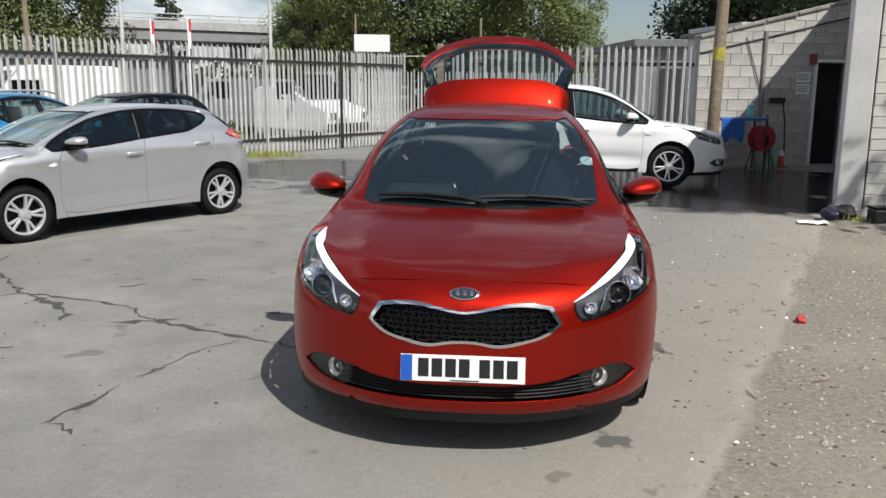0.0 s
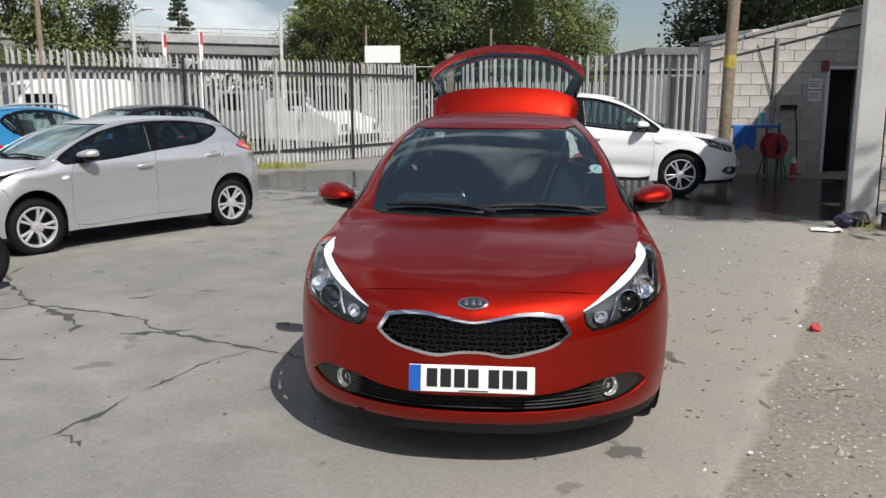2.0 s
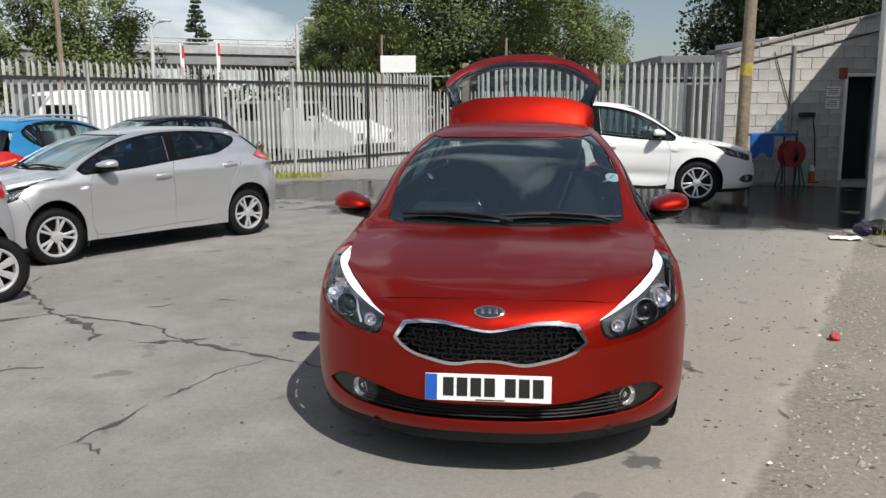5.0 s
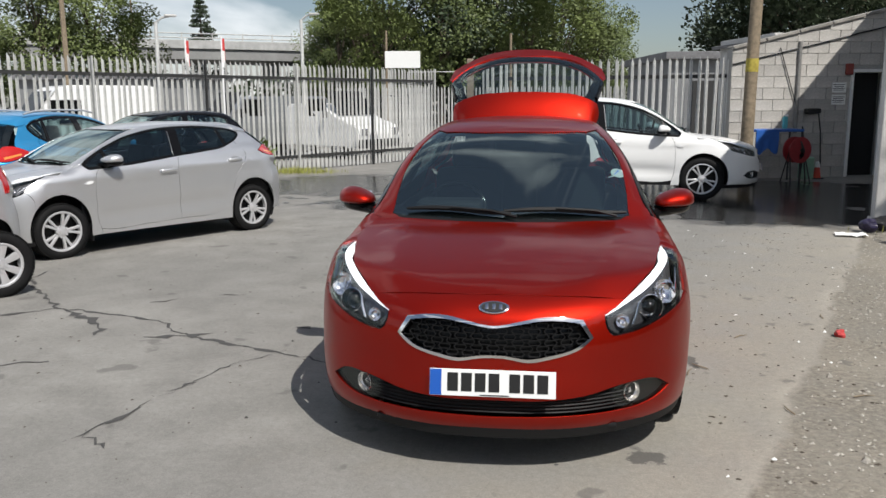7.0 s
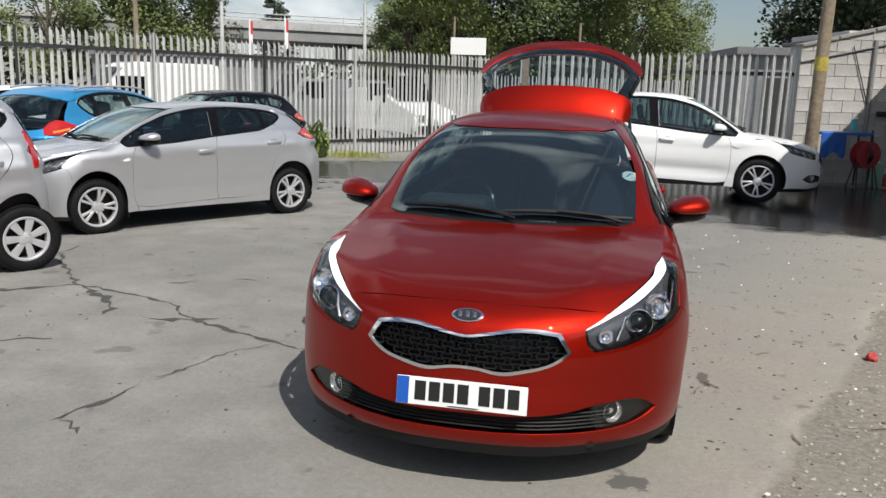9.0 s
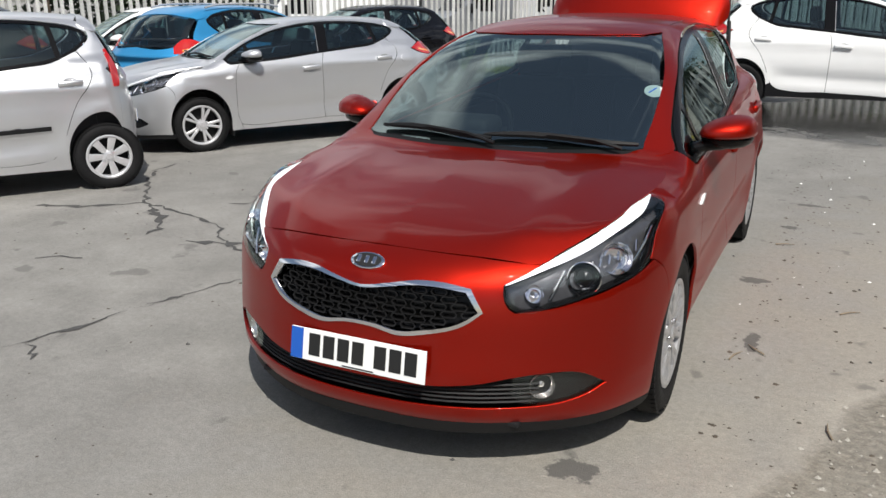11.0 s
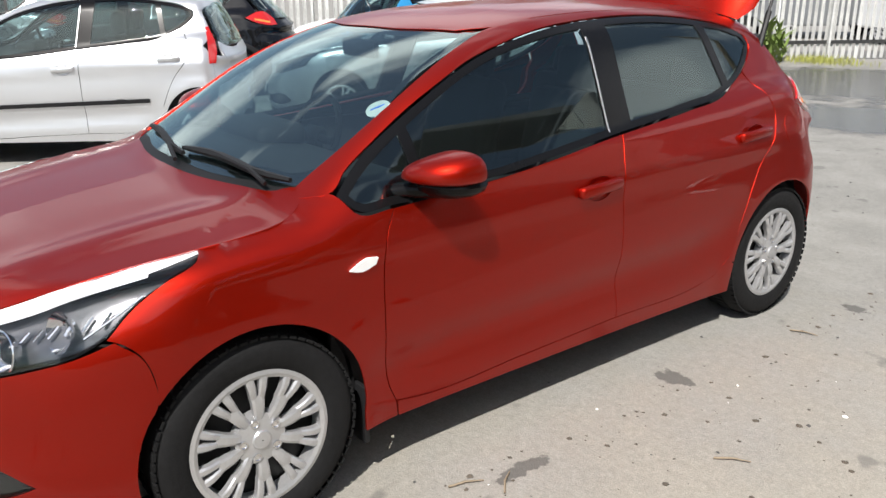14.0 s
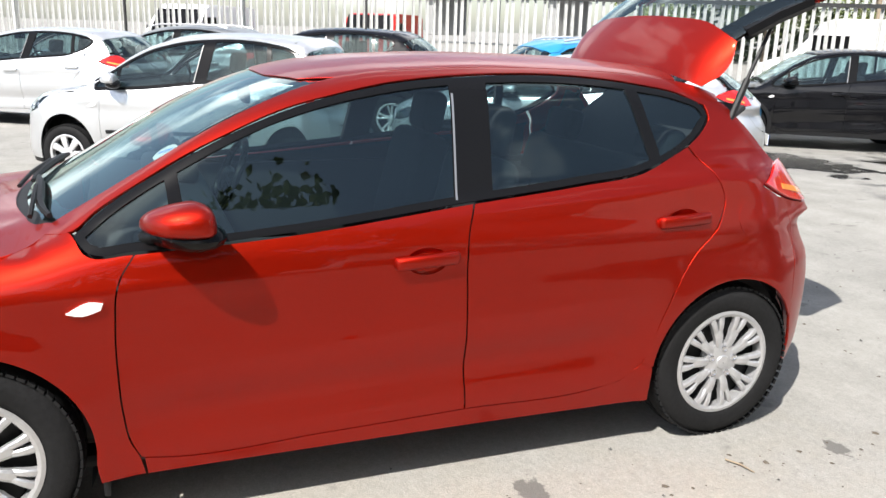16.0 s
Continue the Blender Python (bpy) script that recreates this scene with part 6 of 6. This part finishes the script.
# undergrowth under the far trees
rnd = random.Random(8)
verts, faces = [], []
for n in range(5200):
    t = rnd.random()
    x, y = -52 + 62 * t, 40 + 26 * min(1, t * 1.7) + rnd.uniform(-2, 4)
    p = Vector((x, y, rnd.random() ** 1.5 * 3.6))
    a = Vector((rnd.gauss(0, 1), rnd.gauss(0, 1), rnd.gauss(0, 0.7))).normalized()
    b = a.orthogonal().normalized()
    s = rnd.uniform(0.3, 0.8)
    k = len(verts)
    verts += [p - a * s * 0.5, p + b * s * 0.4, p + a * s * 0.6, p - b * s * 0.4]
    faces.append((k, k + 1, k + 2, k + 3))
tagged(new("undergrowth", mesh_of("undergrowth", verts, faces, LEAF[2])), "dense green undergrowth below the far trees", "bushes", kind="stuff")

# flyover
CONC = shader("flyover_concrete", (0.27, 0.27, 0.265), 0.9, grain=0.1, scale=3, stain=0.2, stain_scale=0.3)
fly = empty("flyover", Matrix.Translation((-26.0, 66.5, -0.25)) @ pose(0, 0, 0, 0, 0.9, 22), "long grey concrete road flyover with steel railings", "bridge")
part("deck", box_bm((110, 9, 1.1), (-30, 4.5, 6.2), 0.05), CONC, fly)
part("parapet", box_bm((110, 0.35, 0.7), (-30, 0, 6.9), 0.03), shader("pale_parapet", (0.42, 0.42, 0.41), 0.85, grain=0.1, scale=3, stain=0.15), fly)
for k in range(5):
    part("pier", box_bm((1.2, 6, 5.8), (-78 + k * 20, 4.5, 2.9), 0.08), CONC, fly)
part("abutment", box_bm((9, 9, 5.8), (18, 4.5, 2.9), 0.08), shader("pale_abutment", (0.42, 0.41, 0.38), 0.9, grain=0.1, scale=2, stain=0.2), fly)
for z in (7.45, 7.8):
    part("hand_rail", rod_bm([(-84, 0, z), (24, 0, z)], 0.05, 5), GALV, fly)
for k in range(44):
    part("rail_post", box_bm((0.10, 0.10, 0.8), (-83 + k * 2.5, 0, 7.5)), GALV, fly)


def lamp_post(x, y, h, label, turn):
    root = empty("street_lamp", pose(x, y, 0, 0, 0, turn), label, "street lamp", "street lamps")
    part("column", rod_bm([(0, 0, 0), (0, 0, h)], [0.075, 0.05], 10), GALV, root, smooth=True)
    part("bracket", rod_bm([(0, 0, h - 0.02), (0.18, 0, h + 0.12), (0.38, 0, h + 0.16)], 0.03, 8), GALV, root, smooth=True)
    part("head", box_bm((0.34, 0.15, 0.07), (0.42, 0, h + 0.18), 0.03), RENDER, root)


lamp_post(-11.2, 19.9, 4.1, "short dark street lamp beyond the fence", 20)
lamp_post(-8.0, 23.6, 4.45, "pale steel street lamp beyond the fence", 10)
for x, y, h in ((-15.6, 22.4, 8.5), (-33.0, 60.0, 12.0), (-2.3, 46.0, 5.66), (16.0, 80.0, 7.5), (15.0, 80.5, 7.5), (-10.5, 50.0, 6.3)):
    p2 = empty("utility_pole", pose(x, y, 0), "thin grey utility pole in the distance", "pole", "utility poles")
    part("shaft", rod_bm([(0, 0, 0), (0, 0, h)], [0.10, 0.065], 8), WOOD, p2, smooth=True)
# flags behind the fence
for x, y, top in ((-10.75, 20.8, 3.70), (-10.15, 22.1, 3.85)):
    fl = empty("banner_flag", pose(x, y, 0, 0, 0, 15), "narrow red and white banner on a white pole", "flag", "banner flags")
    part("pole", rod_bm([(0, 0, 0), (0, 0, top)], 0.03, 8), LAMPWHITE, fl, smooth=True)
    part("cloth", box_bm((0.08, 0.01, 0.75), (0.06, 0, top - 0.45), 0.003), shader("red_cloth", (0.55, 0.05, 0.05), 0.8, grain=0.2, scale=3), fl)
    part("white_band", box_bm((0.06, 0.014, 0.5), (0.06, 0, top - 0.70), 0.003), PAPER, fl)
# blank board on a pole
bd = empty("hoarding", pose(-7.25, 37.9, 0, 0, 0, 10), "blank white board raised on a steel frame", "board")
part("board", box_bm((1.75, 0.06, 0.82), (0, 0, 3.86), 0.01), PAPER, bd)
for x in (-0.6, 0.6):
    part("leg", box_bm((0.07, 0.07, 3.5), (x, 0.07, 1.75)), GALV, bd)
gp = empty("goal_frame", pose(-5.2, 34.0, 0, 0, 0, 10), "thin steel portal frame beyond the gateway", "frame")
part("frame", rod_bm([(-1.1, 0, 0), (-1.1, 0, 3.1), (1.1, 0, 3.1), (1.1, 0, 0)], 0.04, 6), GALV, gp)


def van(x, y, turn, material, label, length=5.4, height=2.3):
    """A panel van: body with a raked nose, glass, wheels, bumpers and lamps."""
    root = empty("van", pose(x, y, 0, 0, 0, turn), label, "van", "vans beyond the fence")
    prof = [(0.0, 0.45), (0.02, 0.85), (0.12, 1.05), (0.95, 1.30), (1.65, height - 0.12), (1.95, height), (length - 0.12, height), (length, height - 0.10), (length, 0.40), (0.10, 0.36)]
    bm = bmesh.new()
    for s in (-1, 1):
        f = [bm.verts.new((s * (0.97 if z < 1.4 else 0.97 - 0.10 * (z - 1.4)), y2, z)) for y2, z in prof]
        bm.faces.new(f if s > 0 else f[::-1])
    bm.verts.ensure_lookup_table()
    n = len(prof)
    for k in range(n):
        bm.faces.new((bm.verts[k], bm.verts[(k + 1) % n], bm.verts[n + (k + 1) % n], bm.verts[n + k]))
    bmesh.ops.bevel(bm, geom=bm.edges[:], offset=0.05, segments=2, affect="EDGES")
    part("body", bm, material, root, smooth=True)
    part("windscreen", box_bm((1.6, 0.02, 0.95), (0, 1.27, 1.76), 0.01, rot=(-36, 0, 0)), GLOSSBLACK, root)
    for s in (-1, 1):
        part("cab_window", box_bm((0.02, 0.85, 0.55), (s * 0.945, 1.85, 1.62), 0.01), GLOSSBLACK, root)
        part("head_lamp", box_bm((0.30, 0.06, 0.22), (s * 0.72, 0.02, 0.86), 0.02), REFLECTOR, root)
        part("door_mirror", box_bm((0.12, 0.10, 0.30), (s * 1.10, 1.35, 1.45), 0.03), PLASTIC, root)
        for y2 in (0.95, length - 1.0):
            wheel(root, (s * 0.86, y2, 0.318), "star", side=s)
    part("front_bumper", box_bm((1.86, 0.12, 0.28), (0, 0.04, 0.50), 0.04), PLASTIC, root)


van(-15.0, 17.3, -40, WHITE, "white panel van parked beyond the fence", 4.5)
van(-11.6, 22.6, -40, GREY, "dull grey van parked beyond the fence", 4.9, 2.0)
van(-5.2, 22.5, 60, WHITE, "small white work van beyond the palisade fence", 3.3, 1.75)
van(-23.5, 8.6, 55, paint("van_red", (0.45, 0.02, 0.015), 0.1, 0.4), "red van parked beyond the fence", 5.0, 2.2)
van(-25.5, 2.5, 55, WHITE, "large white van parked beyond the fence")
# distant sheds close the gateway view; unseen third added for dark door reflections
SHEDW = shader("shed_cladding", (0.20, 0.205, 0.21), 0.7, grain=0.1, scale=4, stain=0.3, stain_scale=0.4)
for x, y, w, h, lab in ((7.5, 26.0, 7.0, 3.0, "low grey industrial shed with a dark roof"), (-22.0, 36.0, 9.0, 3.0, "long low pale industrial unit"), (11.0, -5.0, 17.0, 4.2, "unseen long dark grey shed added for door reflections")):
    sh = empty("industrial_shed", pose(x, y, 0, 0, 0, 8 if x < 10 else -90), lab, "shed", "industrial sheds")
    part("wall", box_bm((w, 6, h), (0, 3, h / 2), 0.02), SHEDW, sh)
    part("roof", box_bm((w + 0.4, 6.6, 0.25), (0, 3, h + 0.12), 0.02), ROOFING, sh)
    part("roller_door", box_bm((2.6, 0.06, 2.3), (-w * 0.2, -0.02, 1.15), 0.01), RAILMAT, sh)

# ---------- weeds ----------
WEED = shader("weed_leaf", (0.15, 0.21, 0.05), 0.6, grain=0.3, scale=8)
YGRASS = shader("yellow_grass", (0.30, 0.31, 0.07), 0.8, grain=0.3, scale=10)


def blades(name, count, x, y, sx, sy, h, width, material, label, seed, broad=False):
    rnd = random.Random(seed)
    verts, faces = [], []
    for _ in range(count):
        px, py = x + rnd.gauss(0, sx), y + rnd.gauss(0, sy)
        hh = h * rnd.uniform(0.4, 1.1)
        a = rnd.uniform(0, 6.28)
        lean = Vector((math.cos(a), math.sin(a), 0)) * hh * rnd.uniform(0.1, 0.6)
        side = Vector((-math.sin(a), math.cos(a), 0)) * width * rnd.uniform(0.5, 1.2)
        base = Vector((px, py, ground_z(px, py) + (hh * rnd.uniform(0, 0.7) if broad else 0.0)))
        k = len(verts)
        up = Vector((0, 0, hh * (0.35 if broad else 1)))
        verts += [base - side * 0.3, base + side * 0.3, base + lean * 0.5 + up * 0.6 + side * 0.5, base + lean * 0.5 + up * 0.6 - side * 0.5, base + lean + up]
        faces += [(k, k + 1, k + 2, k + 3), (k + 3, k + 2, k + 4)]
    return tagged(new(name, mesh_of(name, verts, faces, material)), label, "weeds", kind="stuff")


blades("weed_clump", 120, -6.95, 16.5, 0.13, 0.10, 0.95, 0.09, WEED, "tall leafy weeds growing at the fence foot", 21, True)
blades("yellow_grass", 900, -6.3, 17.2, 0.45, 0.30, 0.16, 0.012, YGRASS, "yellowing grass tuft at the fence foot", 22)
blades("low_weeds", 300, -7.9, 15.0, 0.4, 0.3, 0.16, 0.04, WEED, "low green weeds along the fence foot", 23)
blades("wall_grass", 260, 4.75, 6.95, 0.30, 0.10, 0.10, 0.012, YGRASS, "thin dry grass at the wall foot", 24)

# ---------- wash-bay clutter and litter ----------


def bay_at(s, d, z=0.0):
    """A place in front of the block wall: s along it, d out from it."""
    return wall_m @ pose(s, -d, z)


BLUEPLASTIC = shader("blue_plastic", (0.02, 0.11, 0.42), 0.5, grain=0.15, scale=10, stain=0.2)
bench = empty("wash_bench", bay_at(0.44, 0.62), "blue topped wash bench with a hanging blue sheet", "bench")
part("top", box_bm((0.98, 0.50, 0.05), (0, 0, 0.985), 0.012), BLUEPLASTIC, bench)
bm = bmesh.new()
rows = [[bm.verts.new((-0.49 + 0.46 * i / 10, -0.265 + 0.018 * math.sin(i * 1.7 + j * 0.5) * (j / 6), 0.975 - (0.38 + 0.06 * math.sin(i * 0.9)) * j / 6)) for j in range(7)] for i in range(11)]
for i in range(10):
    for j in range(6):
        bm.faces.new((rows[i][j], rows[i][j + 1], rows[i + 1][j + 1], rows[i + 1][j]))
part("hanging_sheet", bm, BLUEPLASTIC, bench, smooth=True)
for x in (-0.46, 0.46):
    for y in (-0.22, 0.22):
        part("leg", rod_bm([(x, y, 0), (x, y, 0.97)], 0.02, 8), DARKMETAL, bench)
reel = empty("hose_reel", bay_at(0.78, 0.60), "red hose reel on a black steel stand", "hose reel")
bm = lathe_bm([(-0.10, 0.25), (-0.08, 0.25), (-0.08, 0.14), (0.08, 0.14), (0.08, 0.25), (0.10, 0.25), (0.10, 0.02)], 24)
bmesh.ops.rotate(bm, cent=(0, 0, 0), matrix=Matrix.Rotation(radians(-80), 3, "Z"), verts=bm.verts)
bmesh.ops.translate(bm, vec=(0, -0.30, 0.62), verts=bm.verts)
part("drum", bm, shader("dull_red_enamel", (0.30, 0.025, 0.03), 0.5, grain=0.2, scale=15), reel, smooth=True)
for x in (-0.2, 0.2):
    part("leg", rod_bm([(x, -0.48, 0), (x * 0.7, -0.30, 0.62), (x, -0.12, 0)], 0.015, 6), DARKMETAL, reel)
bm = bmesh.new()
for k in range(5):
    rod_bm([(0.02 * math.sin(a * 3 + k) + 0.02, (0.15 + 0.012 * k) * math.cos(a) - 0.30, 0.62 + (0.15 + 0.012 * k) * math.sin(a)) for a in np.linspace(0, 6.3, 20)], 0.012, 6, bm)
part("hose", bm, INK, reel, smooth=True)
for s, d, col, lab, h in ((1.34, 0.32, (0.25, 0.42, 0.30), "pale green plastic fluid container", 0.55), (0.67, 0.60, (0.10, 0.45, 0.48), "turquoise plastic spray bottle", 0.30)):
    can = empty("fluid_container", bay_at(s, d, 0.0 if h > 0.4 else 1.01), lab, "container")
    part("body", box_bm((0.26 if h > 0.4 else 0.10, 0.18 if h > 0.4 else 0.08, h * 0.8), (0, 0, h * 0.4), 0.03), shader("container_plastic", col, 0.4, grain=0.1), can)
    part("cap", rod_bm([(0.03, 0, h * 0.8), (0.03, 0, h * 0.92)], 0.03, 10), PAPER, can, smooth=True)
cone = empty("traffic_cone", bay_at(1.58, 0.32), "small red and white plastic cone", "cone")
part("shell", rod_bm([(0, 0, 0.02), (0, 0, 0.34)], [0.08, 0.03], 14), shader("cone_red", (0.55, 0.07, 0.04), 0.5), cone, smooth=True)
part("white_top", rod_bm([(0, 0, 0.23), (0, 0, 0.345)], [0.053, 0.032], 14), PAPER, cone, smooth=True)
part("base", box_bm((0.2, 0.2, 0.02), (0, 0, 0.01), 0.004), INK, cone)
wash = empty("pressure_washer", bay_at(1.02, 0.85), "black pressure washer lance leaning on the bench", "washer")
part("lance", rod_bm([(0, 0, 0.0), (0.02, 0.25, 1.05)], 0.016, 6), INK, wash)
tap = empty("wall_tap", bay_at(1.53, 0.02, 1.34), "dark wall tap with a hanging hose", "tap")
part("bracket", box_bm((0.30, 0.14, 0.10), (0, -0.08, 0), 0.02), INK, tap)
part("hose", rod_bm([(0.10, -0.12, 0), (0.16, -0.14, -0.4), (0.22, -0.12, -1.05)], 0.014, 6), INK, tap, smooth=True)
conduit = empty("wall_conduit", bay_at(0.80, 0.03), "dark slanting conduit fixed to the block wall", "pipe")
part("pipe", rod_bm([(0, 0, 2.58), (0.47, 0, 1.28)], 0.010, 6), INK, conduit)
# grey rod that stands in for a vertical stripe of shade on the wall
stripe_rod = empty("downpipe", bay_at(1.22, 0.06), "grey vertical rod standing in for a shaded stripe on the block wall", "pipe")
part("pipe", rod_bm([(0, 0.03, 0.9), (0, 0.03, 2.70)], 0.04, 10), shader("stripe_shade_grey", (0.22, 0.215, 0.205), 0.8, grain=0.2), stripe_rod, smooth=True)

# things by the corner post
toolbox = empty("toolbox", pose(4.55, 6.92, 0, 0, 0, 8), "black plastic toolbox with a tall handle", "toolbox")
part("case", box_bm((0.30, 0.20, 0.17), (0, 0, 0.085), 0.02), INK, toolbox)
part("lid", box_bm((0.31, 0.21, 0.03), (0, 0, 0.185), 0.01), GLOSSBLACK, toolbox)
part("handle", rod_bm([(0.10, 0.05, 0.19), (0.13, 0.05, 0.50)], 0.012, 6), INK, toolbox)
bag = empty("plastic_bag", pose(3.98, 7.02, 0), "crumpled dark purple plastic bag", "bag")
bm = bmesh.new()
bmesh.ops.create_icosphere(bm, subdivisions=3, radius=0.105)
for v in bm.verts:
    v.co *= 1 + 0.35 * noise.noise(v.co * 14)
    v.co.z = max(v.co.z * 0.75, -0.09) + 0.09
part("bag", bm, shader("purple_film", (0.022, 0.018, 0.05), 0.35, grain=0.2), bag)
sack = empty("dark_sack", pose(4.22, 7.22, 0), "crumpled black sack beside the post", "bag")
bm = bmesh.new()
bmesh.ops.create_icosphere(bm, subdivisions=3, radius=0.15)
for v in bm.verts:
    v.co *= 1 + 0.4 * noise.noise(v.co * 9 + Vector((3, 1, 0)))
    v.co.z = max(v.co.z * 0.6, -0.07) + 0.07
part("sack", bm, INK, sack)
sheetp = empty("paper_sheet", pose(3.68, 6.72, 0.0, 0, 0, -12), "crumpled white paper sheet on the ground", "paper")
bm = bmesh.new()
rows = [[bm.verts.new((0.34 * i / 8 - 0.17, 0.22 * j / 5 - 0.11, 0.025 + 0.03 * noise.noise(Vector((i * 0.5, j * 0.6, 2.0))))) for j in range(6)] for i in range(9)]
for i in range(8):
    for j in range(5):
        bm.faces.new((rows[i][j], rows[i + 1][j], rows[i + 1][j + 1], rows[i][j + 1]))
part("sheet", bm, PAPER, sheetp)
rag = empty("red_scrap", pose(2.16, 2.38, 0), "small crumpled red scrap of litter", "litter")
bm = bmesh.new()
bmesh.ops.create_icosphere(bm, subdivisions=2, radius=0.035)
for v in bm.verts:
    v.co *= 1 + 0.5 * noise.noise(v.co * 40)
    v.co.z = max(v.co.z, -0.02) + 0.02
part("scrap", bm, shader("red_scrap_cloth", (0.45, 0.04, 0.04), 0.7), rag)
for x, y, z, a in ((1.1, 3.47, 0.004, 20), (1.045, 1.51, 0.004, 70), (1.12, 1.62, 0.004, 130), (1.5, 2.3, 0.004, 40), (1.45, 0.95, 0.004, 100), (1.9, 1.2, 0.004, 15), (2.2, 2.9, 0.004, 80)):
    tw = empty("twig", pose(x, y, z + 0.004, 0, 0, a), "thin dry twig lying on the concrete", "twig", "twigs on the ground")
    part("stem", rod_bm([(-0.06, 0, 0), (0.0, 0.008, 0.002), (0.06, 0, 0)], [0.004, 0.004, 0.002], 5), WOOD, tw)

# ---------- more parked cars ----------
car("pale_hatchback", pose(-12.6, -1.6, 0, 0, 0, HEAD), SILVER, "pale silver hatchback parked in the row", "twin")
car("white_car", pose(-11.6, 7.6, 0, 0, 0, HEAD), WHITE, "white sport utility car between other parked cars", "twin", SUV, wheel_r=0.345, rim_r=0.225)
car("charcoal_suv", pose(-14.4, 0.6, 0, 0, 0, HEAD), GREY, "dark grey sport utility car near the fence", "twin", SUV, cladding=True, rails=True, wheel_r=0.345, rim_r=0.225)

# the oval paper disc inside the windscreen
q = on_hull("front", np.array([[0.599, 1.168]]))
nq = Vector(hull_normal(q)[0])
disc = empty("permit_disc", Matrix.Translation(Vector(q[0]) - nq * 0.006) @ Vector((1, 0, 0)).rotation_difference(nq).to_matrix().to_4x4(), "round white paper disc stuck inside the windscreen", "sticker")
part("paper", lathe_bm([(0.0, 0.042), (0.0015, 0.042), (0.0015, 0.001)], 28), PAPER, disc)
part("print_bar", box_bm((0.001, 0.05, 0.006), (0.002, 0, 0.008)), PLATEBLUE, disc)


# dry specks of dirt and leaf crumbs strewn over the concrete
rnd = random.Random(41)
verts, faces = [], []
for n in range(1700):
    if n % 3:
        x, y = 1.0 + 2.4 * rnd.random() ** 1.3, rnd.uniform(-1.5, 7.5)
    else:
        x, y = rnd.uniform(-3.5, 3.0), rnd.uniform(-2.2, 6.5)
    if abs(x) < 0.95 and -0.1 < y < 4.4:
        continue
    r = 0.003 + 0.010 * rnd.random() ** 3
    a = rnd.uniform(0, 6.28)
    k = len(verts)
    for i in range(5):
        q = a + i * 1.2566
        verts.append((x + r * rnd.uniform(0.6, 1.5) * math.cos(q), y + r * rnd.uniform(0.6, 1.5) * math.sin(q), ground_z(x, y) + 0.001))
    verts.append((x, y, ground_z(x, y) + r * 0.6))
    faces += [(k + i, k + (i + 1) % 5, k + 5) for i in range(5)]
DIRT = shader("dry_dirt_crumbs", (0.075, 0.062, 0.048), 0.95, grain=0.5, scale=3)
tagged(new("ground_debris", mesh_of("ground_debris", verts, faces, DIRT)), "dark dirt crumbs and leaf bits on the concrete", "debris", kind="stuff")
